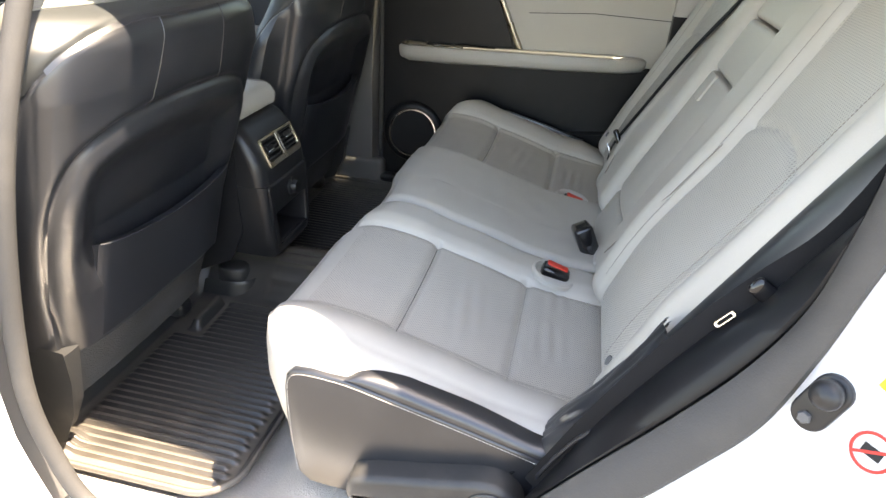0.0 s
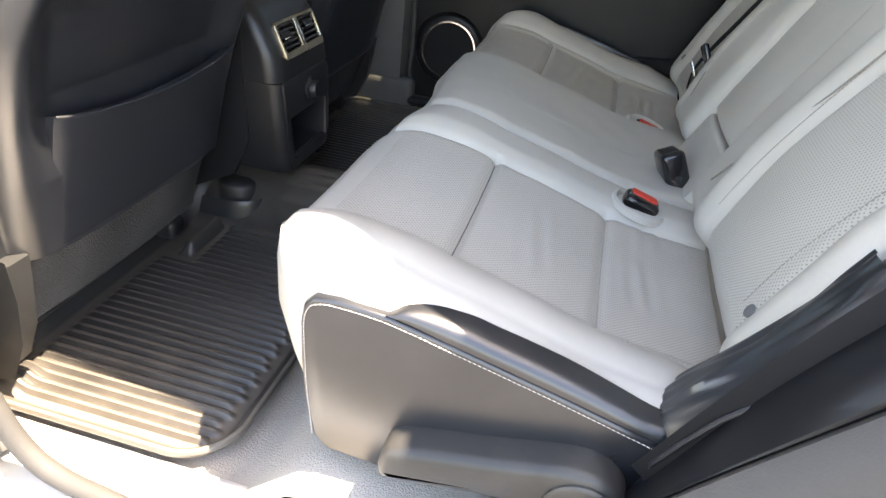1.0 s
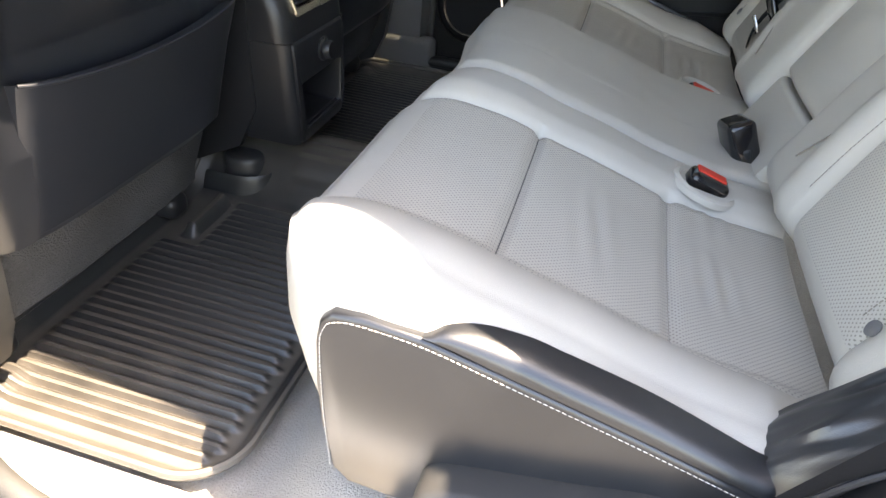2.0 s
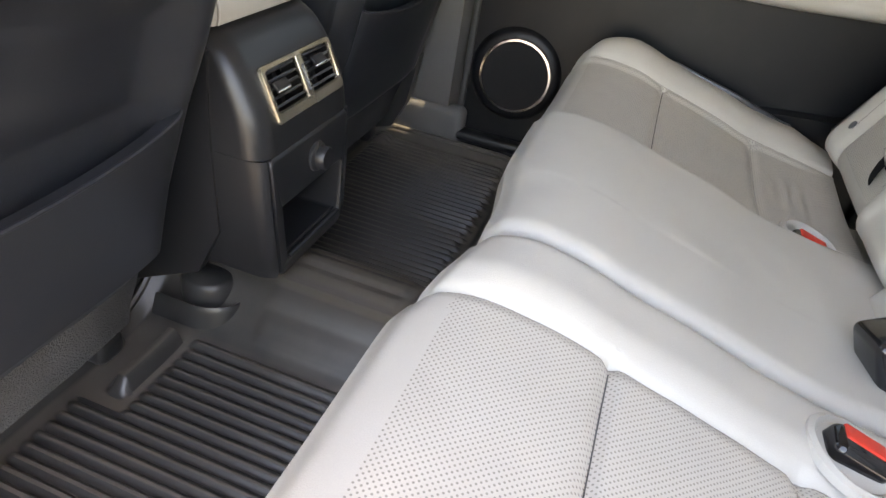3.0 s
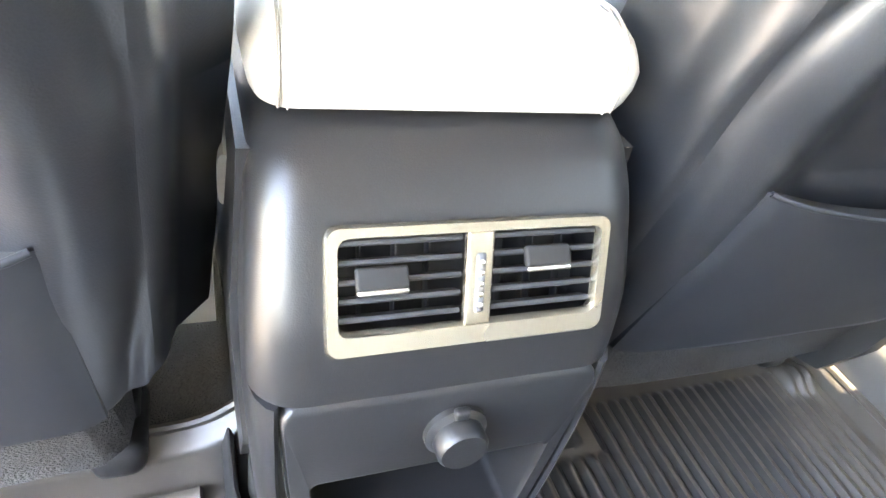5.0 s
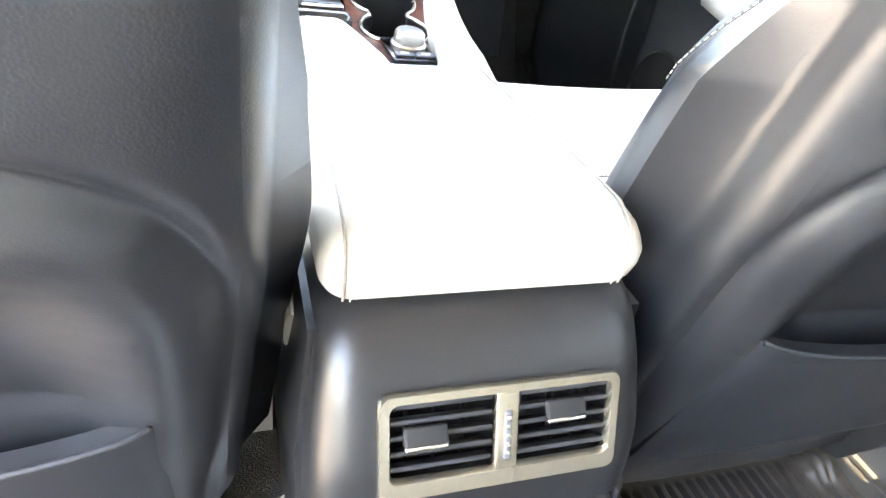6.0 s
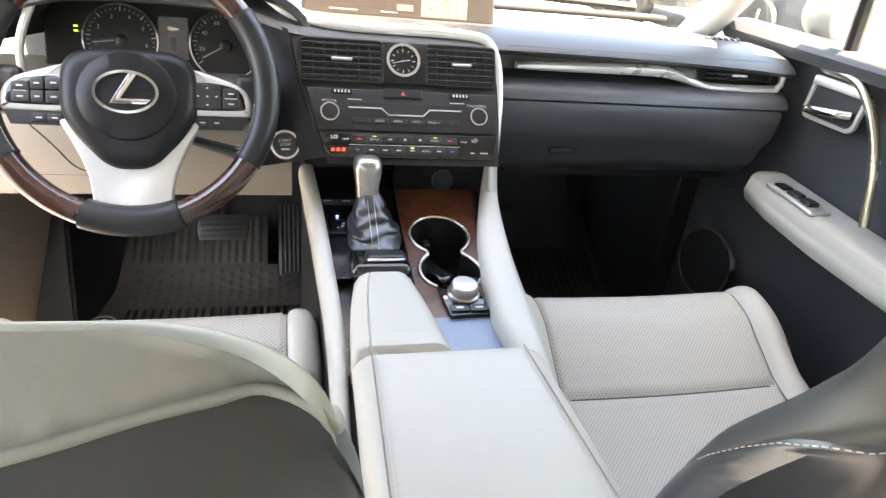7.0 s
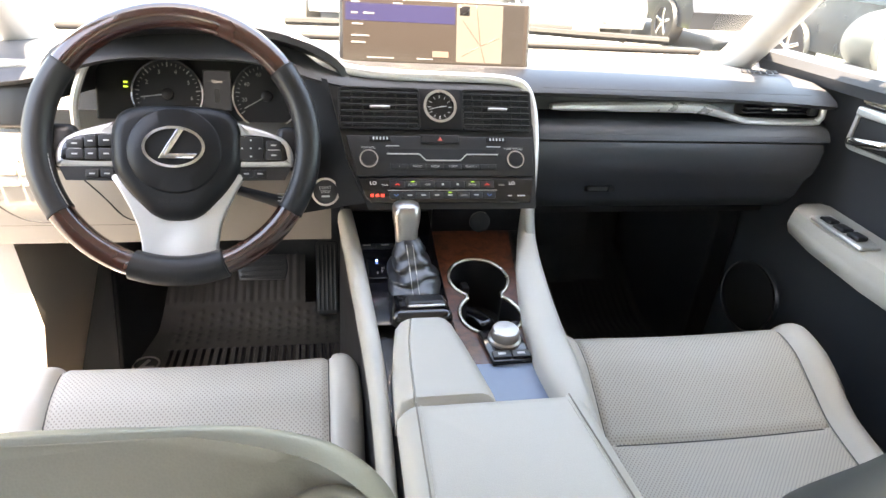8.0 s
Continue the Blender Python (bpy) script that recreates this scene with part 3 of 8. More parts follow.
def cushion_top(x, y, mirror):
    """Height of the rear cushion; seams pressed in, bolsters raised."""
    z = curve_at(TOP, y)
    ax = abs(x)
    inner = 0.235
    if ax > 0.5:
        t = min(1, max(0, (ax - 0.535) / 0.10))
        z += 0.034 * math.sin(min(1, t) * math.pi * 0.62) * min(1, max(0, (y + 0.84) / 0.12))
    if ax < 0.26:
        t = min(1, max(0, (0.255 - ax) / 0.05))
        z += 0.016 * t * t * (3 - 2 * t)
    if inner < ax < 0.55:
        z -= 0.006 * math.sin((ax - inner) / (0.55 - inner) * math.pi)
        z += notch(y + 0.462, 0.006, 0.009) + notch(y + 0.645, 0.008, 0.008)
    z += notch(ax - 0.552, 0.005, 0.006) * (1 if y < -0.36 else 0.4) + notch(ax - 0.243, 0.005, 0.006)
    z += 0.0015 * noise.noise((x * 18, y * 22, 1.5 if mirror else 4.2))
    if -0.74 < y < -0.66 and inner < ax < 0.56:
        z += 0.0048 * math.sin((y + 0.66) * 240 + 12 * ax) * math.exp(-((y + 0.71) / 0.03) ** 2) * max(0, noise.noise((x * 9, y * 6, 3)) + 0.35)
    if inner < ax < 0.54 and -0.62 < y < -0.48:
        z += 0.0022 * math.sin((y + 0.55) * 210 + 26 * (ax - 0.38)) * math.exp(-((y + 0.555) / 0.028) ** 2 - ((ax - 0.40) / 0.07) ** 2)
    return z


def bench_cushion(x0, x1, r0, r1, name, parent, label):
    xs = span(x0, x1, int((x1 - x0) / 0.0045))
    ys = span(-0.80, -0.326, 110)
    secs = []
    for x in xs:
        def inset(d, r):
            d = min(d, r)
            return r - math.sqrt(max(0, r * r - (r - d) ** 2))
        ins = inset(x - x0, r0) + inset(x1 - x, r1)
        loop = []
        for y in ys:
            loop.append(Vector((x, y + front_shift(x, y) - (ins * 0.6 * max(0, (y + 0.5) / 0.17) if y > -0.5 else 0), cushion_top(x, y, x > 0) - ins)))
        zf = loop[-1].z
        for q in (0.12, 0.28, 0.5, 0.75, 1.0):
            z = zf + (0.115 - zf) * q
            loop.append(Vector((x, -0.326 + front_shift(x, -0.326) * (1 - 0.75 * q * q) + 0.010 * math.sin(math.pi * min(1, q * 1.6)) - 0.034 * q * q - ins * 0.6, z)))
        loop += [Vector((x, -0.5, 0.11)), Vector((x, -0.80, 0.11))]
        secs.append(loop)
    mesh = loft(secs)

    def pick(c, i):
        ax = abs(c.x)
        if 0.243 < ax < 0.552 and c.z > 0.2 and c.y < -0.315:
            return "front" if c.y > -0.462 else "middle" if c.y > -0.645 else "back"
        return "body"
    pieces = by_region(mesh, pick)
    body = mesh_part(name, *pieces.pop("body"), leather, parent, label)
    for key, piece in pieces.items():
        mesh_part("cushion_insert", *piece, leather_perf, body, "perforated light grey leather insert")
    return body


def cushion_seams(parent):
    """Sewn seams pressed into the cushions, as thin dark lines."""
    for s in (-1, 1):
        for y in (-0.462, -0.645):
            mesh_part("cross_seam", *tube([(s * x, y + front_shift(x, y), cushion_top(s * x, y, s > 0) + 0.0006) for x in span(0.25, 0.545, 40)], 0.0008 if y > -0.5 else 0.0004, 6), seam_shade if y < -0.5 else thread_dark, parent)
        for x in (0.243, 0.552):
            mesh_part("long_seam", *tube([(s * x, y + front_shift(s * x, y), cushion_top(s * x, y, s > 0) + 0.0007) for y in span(-0.77, -0.35, 50)], 0.0007, 6), seam_shade, parent)


bench = thing("rear_bench_seat", "light grey perforated leather rear bench seat, split and slightly worn", "rear seat", (0, -0.6, 0.0))
bench_cushion(-SIDE, -0.137, 0.045, 0.022, "seat_cushion", bench, "light grey leather cushion with creases")
bench_cushion(-0.133, SIDE, 0.022, 0.045, "seat_cushion", bench, "light grey leather cushion with creases")
cushion_seams(bench)
mesh_part("seat_base", *rbox((1.3, 0.45, 0.11), 0.02, pose(0, -0.60, 0.06)), carpet_dark, bench)

# black side panel with its upper strip, seam and recliner cover
for s in (-1, 1):
    low = [(-0.347, 0.30), (-0.351, 0.322), (-0.362, 0.333), (-0.388, 0.336), (-0.44, 0.331), (-0.503, 0.3155), (-0.56, 0.301), (-0.617, 0.286), (-0.67, 0.271), (-0.716, 0.258), (-0.722, 0.20), (-0.72, 0.13), (-0.60, 0.116), (-0.43, 0.116), (-0.375, 0.121), (-0.358, 0.14), (-0.349, 0.20), (-0.346, 0.25)]
    m = Matrix(((0, 0, s, s * (SIDE - 0.006)), (1, 0, 0, 0), (0, 1, 0, 0), (0, 0, 0, 1)))
    mesh_part("side_panel", *plate(low if sum(a[0] * b[1] - b[0] * a[1] for a, b in zip(low, low[1:] + low[:1])) > 0 else low[::-1], 0.013, 0.005, m), leather_black, bench, "black leather side of the seat")
    edge_z = [(y, z) for y, z in low[9:2:-1]]
    strip = []
    for y in span(-0.436, -0.722, 44):
        lo, d = curve_at(edge_z, y), curve_at([(-0.722, 0.022), (-0.60, 0.028), (-0.53, 0.027), (-0.49, 0.023), (-0.455, 0.012), (-0.436, 0.001)], y)
        hi = cushion_top(s * (SIDE - d), y, s > 0) - (0.045 - math.sqrt(max(0, 0.045 ** 2 - (0.045 - d) ** 2)))
        hi = max(hi + 0.003, lo + 0.02 * d / 0.027)
        loop = []
        for k in range(9):
            q = k / 8
            loop.append(Vector((s * (SIDE + 0.006 - (d + 0.006) * q ** 2.2), y, lo + 0.0015 + (hi - lo - 0.0015) * math.sin(q * math.pi / 2) ** 0.9)))
        loop += [Vector((s * (SIDE - d - 0.002), y, hi - 0.006)), Vector((s * (SIDE - 0.02), y, lo - 0.004)), Vector((s * (SIDE - 0.005), y, lo - 0.004))]
        strip.append(loop)
    mesh_part("side_strip", *loft(strip), leather_black, bench, "black leather side of the seat")
    seam = smooth_line([(s * (SIDE + 0.0075), y, z - 0.006) for y, z in [(-0.358, 0.15), (-0.353, 0.22), (-0.3515, 0.30), (-0.356, 0.324), (-0.366, 0.333), (-0.388, 0.3355), (-0.44, 0.3305), (-0.503, 0.315), (-0.56, 0.3005), (-0.617, 0.2855), (-0.712, 0.2585)]], 110)
    mesh_part("side_stitching", *stitches(seam, 0.0052, (0.0034, 0.0009, 0.0008)), thread_white, bench, "pale stitching")
lv = thing("recliner_cover", "dark grey plastic seat hinge cover low on the seat's side", "seat lever", (-0.70, -0.56, 0.08))
loop = [(p.x, p.y) for p in smooth_line([(y, z, 0) for y, z in ((-0.446, 0.160), (-0.450, 0.180), (-0.462, 0.192), (-0.49, 0.200), (-0.577, 0.218), (-0.630, 0.231), (-0.662, 0.231), (-0.688, 0.214), (-0.698, 0.186), (-0.690, 0.158), (-0.665, 0.143), (-0.63, 0.146), (-0.60, 0.160), (-0.57, 0.164), (-0.50, 0.152), (-0.460, 0.147), (-0.449, 0.150))], 60)]
m = Matrix(((0, 0, -1, -0.692), (1, 0, 0, 0), (0, 1, 0, 0), (0, 0, 0, 1)))
mesh_part("cover", *plate(loop, 0.038, 0.012, m, 5), plastic_hinge, lv)
mesh_part("pivot_cap", *turned([(0.036, 0), (0.036, 0.003), (0.034, 0.005), (0.03, 0.0055), (0.0, 0.006)], 36, frame_at((-0.7295, -0.654, 0.187), (-1, 0, 0))), plastic_hinge, lv, "round plastic pivot cap")

# backrests
LEAN = 0.478


def back_y(z):
    return -0.80 - LEAN * (z - 0.32)


def backrest(x0, x1, z0, z1, name, parent, inserts, bulge=0.02, label="", wing=0, rim=0.03):
    xs = span(x0, x1, int((x1 - x0) / 0.006) + 2)
    zs = span(z0, z1, 110)

    def at(x, z):
        d = 0.0
        e0, e1 = min(x - x0, x1 - x), min(z - z0, z1 - z)
        for e, r in ((e0, rim), (e1, rim + 0.005 * (rim > 0.02))):
            if e < r:
                d -= r - math.sqrt(max(0, r * r - (r - e) ** 2))
        d += bulge * math.exp(-((z - 0.42) / 0.12) ** 2) * math.sin(max(0, min(1, (x - x0) / (x1 - x0))) * math.pi)
        for ax, bx in inserts:
            mid, half = (ax + bx) / 2, (bx - ax) / 2
            if wing and abs(x - mid) > half:
                t = min(1, (abs(x - mid) - half) / 0.06)
                d += 0.022 * math.sin(t * math.pi * 0.7)
            d += notch(x - ax, 0.005, 0.006) + notch(x - bx, 0.005, 0.006)
            if ax < x < bx:
                d += notch(z - 0.66 + 2.2 * (x - mid) ** 2, 0.0055, 0.005)
        d += 0.0012 * noise.noise((x * 16, 2.2, z * 14))
        n = Vector((0, 1, LEAN)).normalized()
        grow = 0.13 * max(-0.05, z - 0.45) * max(0.0, (abs(x) - 0.30) / 0.30)
        return Vector((x + math.copysign(grow, x), back_y(z), z)) + n * d
    front = [[at(x, z) for z in zs] for x in xs]
    secs = [[*col, col[-1] + Vector((0, -0.09, -0.02)), col[0] + Vector((0, -0.09, 0.0))] for col in front]
    mesh = loft(secs)

    def pick(c, i):
        for ax, bx in inserts:
            if ax < c.x < bx and z0 + 0.03 < c.z < z1 - 0.03 and c.y > back_y(c.z) - 0.03:
                return "insert"
        return "body"
    pieces = by_region(mesh, pick)
    body = mesh_part(name, *pieces["body"], leather, parent, label)
    if "insert" in pieces:
        mesh_part("back_insert", *pieces["insert"], leather_perf_up, body, "perforated light grey leather insert")
    return body


backrest(-0.605, -0.125, 0.27, 0.88, "backrest", bench, [(-0.53, -0.30)], label="light grey leather backrest", wing=1)
backrest(0.125, 0.605, 0.27, 0.88, "backrest", bench, [(0.30, 0.53)], label="light grey leather backrest", wing=1)
backrest(-0.12, 0.12, 0.25, 0.345, "armrest_foot", bench, [], 0.006, "light grey leather pad under the armrest", rim=0.010)
backrest(-0.12, 0.12, 0.35, 0.637, "folding_armrest", bench, [], 0.012, "light grey leather folding armrest, closed", rim=0.010)
backrest(-0.12, 0.12, 0.641, 0.742, "middle_backrest", bench, [], 0.0, "light grey leather middle backrest", rim=0.010)
backrest(-0.12, 0.12, 0.746, 0.86, "middle_headrest", bench, [], 0.004, "light grey leather middle headrest, folded down", rim=0.010)
# pull strap of the armrest
mesh_part("pull_strap", *plate(rounded(0.05, 0.06, 0.008), 0.006, 0.002, frame_at((0.06, back_y(0.61) + 0.0, 0.608), (0, 1, LEAN), (0, -LEAN, 1))), leather, bench, "light grey leather pull strap")
for s in (-1, 1):
    mesh_part("bolster_crease", *tube(smooth_line([(s * x, back_y(z) + q, z) for x, z, q in ((0.215, 0.34, 0.030), (0.26, 0.42, 0.034), (0.285, 0.50, 0.027), (0.298, 0.60, 0.017))], 30), 0.0012, 6), seam_shade, bench)
# bolster stitching
for s in (-1, 1):
    for x in (0.30, 0.53):
        mesh_part("back_stitching", *stitches([(s * (x + (0.007 if x > 0.4 else -0.007) + 0.13 * max(-0.05, z - 0.45) * max(0.0, (x - 0.30) / 0.30)), back_y(z) + 0.0165 + 0.014 * math.exp(-((z - 0.42) / 0.12) ** 2), z) for z in span(0.34, 0.84, 30)], 0.0055, (0.004, 0.0012, 0.001)), seam_shade, bench)
# anchor buttons
for x, z in ((-0.26, 0.325), (-0.55, 0.333), (0.26, 0.325), (0.55, 0.333)):
    mesh_part("anchor_button", *turned([(0.008, 0.0), (0.008, 0.002), (0.006, 0.003), (0.0, 0.0032)], 20, frame_at((x, back_y(z) + 0.019, z + 0.006), (0, 1, LEAN))), plastic_grey, bench, "round grey plastic anchor cap")
# black outer wing of the backrest, with its stitched edge
for s in (-1, 1):
    secs = []
    for z in span(0.30, 0.86, 34):
        y = back_y(z)
        g = 0.13 * max(-0.05, z - 0.45)
        secs.append([Vector((s * (x + g), y + q, z)) for x, q in ((0.597, 0.008), (0.61, 0.014), (0.635, 0.010), (0.660, -0.014), (0.676, -0.05), (0.68, -0.12), (0.60, -0.12))])
    mesh_part("side_wing", *loft(secs), leather_black, bench, "black leather edge of the backrest")
    mesh_part("wing_stitching", *stitches([(s * (0.588 + 0.13 * max(-0.05, z - 0.45)), back_y(z) + 0.0145, z) for z in span(0.42, 0.86, 20)], 0.006), thread_white, bench, "pale stitching")

# belt buckles
def buckle(x, y, z, tilt):
    b = thing("belt_buckle", "black plastic seat belt buckle with a red release button", "belt buckle", (x, y, z), group="seat belt buckles")
    m = pose(x, y, z, 18, tilt, 0)
    mesh_part("housing", *rbox((0.036, 0.058, 0.055), 0.009, m, k=4), gloss_black, b)
    mesh_part("release_button", *rbox((0.019, 0.044, 0.008), 0.003, m @ pose(0.006, 0.0, 0.0255)), red_plastic, b, "red plastic release button")
    mesh_part("recess", *turned([(0.047, -0.012), (0.046, -0.004), (0.041, -0.001), (0.036, -0.006), (0.034, -0.016)], 32, pose(x - 0.002, y - 0.004, cushion_top(x, y, x > 0) + 0.004, 14, 0, 0), ends=False), leather, b, "leather collar")
    return b


buckle(-0.197, -0.690, 0.256, -2)
buckle(0.228, -0.709, 0.232, -4)
mb = thing("middle_belt_buckle", "tall black plastic buckle of the middle seat belt", "belt buckle", (-0.045, -0.745, 0.27))
mesh_part("housing", *rbox((0.066, 0.042, 0.086), 0.010, pose(-0.042, -0.752, 0.270, -24, 12, 10), k=4), gloss_black, mb)
mesh_part("stalk", *rbox((0.03, 0.014, 0.06), 0.005, pose(-0.06, -0.765, 0.25, -20, 0, 10)), plastic_black, mb)
bt = thing("middle_seat_belt", "black webbing seat belt hanging over the backrest", "seat belt", (0.1, -0.9, 0.4))
path = smooth_line([(0.185, -1.035, 0.86), (0.214, back_y(0.756) + 0.022, 0.756), (0.262, back_y(0.644) + 0.030, 0.644), (0.30, back_y(0.481) + 0.036, 0.481), (0.35, back_y(0.37) + 0.030, 0.37), (0.37, -0.79, 0.30)], 40)
mesh_part("webbing", *tube(path, 0.017, 8, flat=0.1, up=(0, 1, LEAN)), webbing, bt)
mesh_part("tongue", *rbox((0.04, 0.012, 0.05), 0.005, pose(0.318, back_y(0.40) + 0.036, 0.40, -25, 20, 0), k=4), gloss_black, bt, "black belt tongue")
mesh_part("tongue_blade", *rbox((0.020, 0.003, 0.034), 0.001, pose(0.333, back_y(0.365) + 0.036, 0.365, -25, 20, 0)), chrome, bt, "steel tongue blade")
# left belt at the seat's outer edge
lb = thing("left_seat_belt", "black webbing belt with a steel tongue beside the backrest", "seat belt", (-0.66, -0.9, 0.4))
mesh_part("webbing", *tube(smooth_line([(-0.66, -1.05, 0.84), (-0.688, -0.972, 0.655), (-0.693, -0.910, 0.572), (-0.694, -0.85, 0.488), (-0.70, -0.775, 0.36), (-0.70, -0.71, 0.22)], 30), 0.019, 8, flat=0.1, up=(-1, 0.35, 0.1)), webbing, lb)
mesh_part("tongue", *rbox((0.012, 0.034, 0.022), 0.006, pose(-0.702, -0.905, 0.570, 34, 0, 0), k=4), gloss_black, lb, "black belt tongue")
mesh_part("tongue_blade", *ring_plate(rounded(0.007, 0.026, 0.003), rounded(0.0035, 0.018, 0.0015), 0.002, 0.0006, frame_at((-0.706, -0.874, 0.533), (-0.9, 0.35, 0.25), (0, -0.6, 0.8))), chrome, lb, "steel tongue blade")
# loose black fabric at the cushion's rear corner
fb = thing("hinge_boot", "creased black fabric boot over the seat hinge", "seat trim", (-0.67, -0.78, 0.25))
BOOT = smooth_line([(0, -0.842, 0.462), (0, -0.812, 0.410), (0, -0.776, 0.352), (0, -0.738, 0.302), (0, -0.713, 0.245), (0, -0.705, 0.18)], 50)
def fabric(u, v):
    p = BOOT[int(round(u * 49))]
    k = 0.012 * math.sin(v * math.pi)
    w = 0.004 * noise.noise((u * 5 + v * 3, v * 9, 0.3)) + 0.003 * math.sin(u * 42 + v * 5) * max(0, u - 0.62) * 2.2 + 0.016 * math.exp(-((u - 0.86) / 0.09) ** 2) * math.sin(v * math.pi)
    return (-0.602 - 0.088 * v - 0.012 * math.sin(u * math.pi), p.y + k + w, p.z + 0.6 * k + 0.5 * w)
vs, fs = grid(fabric, [i / 49 for i in range(50)], span(0, 1, 26))
mesh_part("fabric", *join((vs, fs), ([Vector(v) - Vector((0, 0.004, 0.006)) for v in vs], fs)), leather_black, fb)
mesh_part("hem", *tube([Vector(fabric(u / 49, 1)) + Vector((-0.001, 0, 0)) for u in range(0, 50, 2)], 0.0028, 8), vinyl_black, fb, "rolled black hem")

# ---- rear rubber floor mat ----
mat_thing = thing("rear_floor_mat", "black ribbed rubber floor mat covering the rear footwell, dusty, with painted-in light", "floor mat", (0, -0.02, 0.0))
def mat_z(x, y):
    ax = abs(x)
    z = 0.09 * math.exp(-(ax / 0.105) ** 3) + 0.006
    rib = 0.0
    if 0.14 < ax < 0.655:
        s = (ax - 0.14) / 0.0172
        f = s - math.floor(s)
        end = 0.022 * (math.floor(s) % 2)
        w = min(1, max(0, (y + 0.195 - end * 0.4) / 0.012)) * min(1, max(0, ((0.145 - 0.066 * (ax < 0.29)) - y) / 0.012))
        rib = 0.0075 * w * min(1.0, 3.0 * min(f, 1 - f)) ** 1.3
    elif ax <= 0.125:
        s = (x + 0.125) / 0.042
        f = s - math.floor(s)
        w = min(1, max(0, (y + 0.19) / 0.01)) * min(1, max(0, (0.0 - y) / 0.01))
        rib = 0.0035 * w * min(1, 3.2 * min(f, 1 - f)) if f > 0.1 else 0
    z += rib
    e = min(0.69 - ax, y + 0.225, (0.185 if ax > 0.17 else 0.185) - y)
    z += 0.02 * max(0, 1 - e / 0.022) ** 1.0 if e < 0.022 else 0
    if 0.15 < ax < 0.27:
        z += 0.022 * math.exp(-(((y - 0.105) / 0.013) ** 4)) * min(1, (0.27 - ax) / 0.02)
    if ax > 0.59 and y > 0.09:
        z += 0.014 * math.exp(-((ax - 0.635) / 0.03) ** 4 - ((y - 0.135) / 0.03) ** 4)
    return z
xs = span(-0.69, 0.69, 560)
ys = span(-0.225, 0.185, 90)
# dusty middle; the tan door ends paint in the sun patch's brightness
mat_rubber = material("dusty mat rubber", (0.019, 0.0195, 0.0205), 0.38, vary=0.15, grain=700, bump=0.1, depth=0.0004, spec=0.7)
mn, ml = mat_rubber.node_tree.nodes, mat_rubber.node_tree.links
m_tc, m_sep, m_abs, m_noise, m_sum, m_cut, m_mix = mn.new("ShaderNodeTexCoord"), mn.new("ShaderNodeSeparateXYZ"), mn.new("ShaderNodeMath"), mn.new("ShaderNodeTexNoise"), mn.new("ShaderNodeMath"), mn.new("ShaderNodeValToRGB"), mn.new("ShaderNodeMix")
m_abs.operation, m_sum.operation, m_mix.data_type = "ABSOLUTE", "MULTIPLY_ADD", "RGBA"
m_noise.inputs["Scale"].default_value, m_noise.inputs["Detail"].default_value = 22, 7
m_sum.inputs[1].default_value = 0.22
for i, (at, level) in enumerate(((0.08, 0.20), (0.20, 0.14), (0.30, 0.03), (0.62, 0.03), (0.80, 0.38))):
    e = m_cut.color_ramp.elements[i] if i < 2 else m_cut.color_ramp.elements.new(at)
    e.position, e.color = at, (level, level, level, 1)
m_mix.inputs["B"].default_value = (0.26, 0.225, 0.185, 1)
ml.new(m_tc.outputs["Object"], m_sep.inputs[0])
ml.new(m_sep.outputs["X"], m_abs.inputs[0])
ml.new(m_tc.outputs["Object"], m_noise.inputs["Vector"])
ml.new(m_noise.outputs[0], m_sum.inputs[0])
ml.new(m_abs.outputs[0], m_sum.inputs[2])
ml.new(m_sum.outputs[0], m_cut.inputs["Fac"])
# upward faces turn paler: thin dust and painted-in brightness
m_geo, m_up, m_flat, m_pale = mn.new("ShaderNodeNewGeometry"), mn.new("ShaderNodeSeparateXYZ"), mn.new("ShaderNodeMapRange"), mn.new("ShaderNodeMath")
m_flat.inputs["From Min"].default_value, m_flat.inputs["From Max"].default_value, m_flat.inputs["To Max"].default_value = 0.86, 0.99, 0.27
m_pale.operation = "ADD"
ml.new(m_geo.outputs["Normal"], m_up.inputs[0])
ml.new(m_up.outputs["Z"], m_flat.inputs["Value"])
ml.new(m_flat.outputs[0], m_pale.inputs[0])
ml.new(m_cut.outputs[0], m_pale.inputs[1])
ml.new(m_pale.outputs[0], m_mix.inputs["Factor"])
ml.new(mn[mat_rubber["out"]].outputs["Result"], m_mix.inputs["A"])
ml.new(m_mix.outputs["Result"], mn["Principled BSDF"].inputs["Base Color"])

def mat_at(u, v, r=0.075):
    """A place on the mat; its four corners are rounded."""
    a, b = max(0.0, (abs(u) - 0.69 + r) / r), max(0.0, (abs(v + 0.02) - 0.205 + r) / r)
    if a and b:
        a, b = a * math.sqrt(1 - b * b / 2), b * math.sqrt(1 - a * a / 2)
        return Vector((math.copysign(0.69 - r + a * r, u), -0.02 + math.copysign(0.205 - r + b * r, v + 0.02), mat_z(u, v)))
    return Vector((u, v, mat_z(u, v)))


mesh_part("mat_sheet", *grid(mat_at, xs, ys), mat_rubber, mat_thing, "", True)
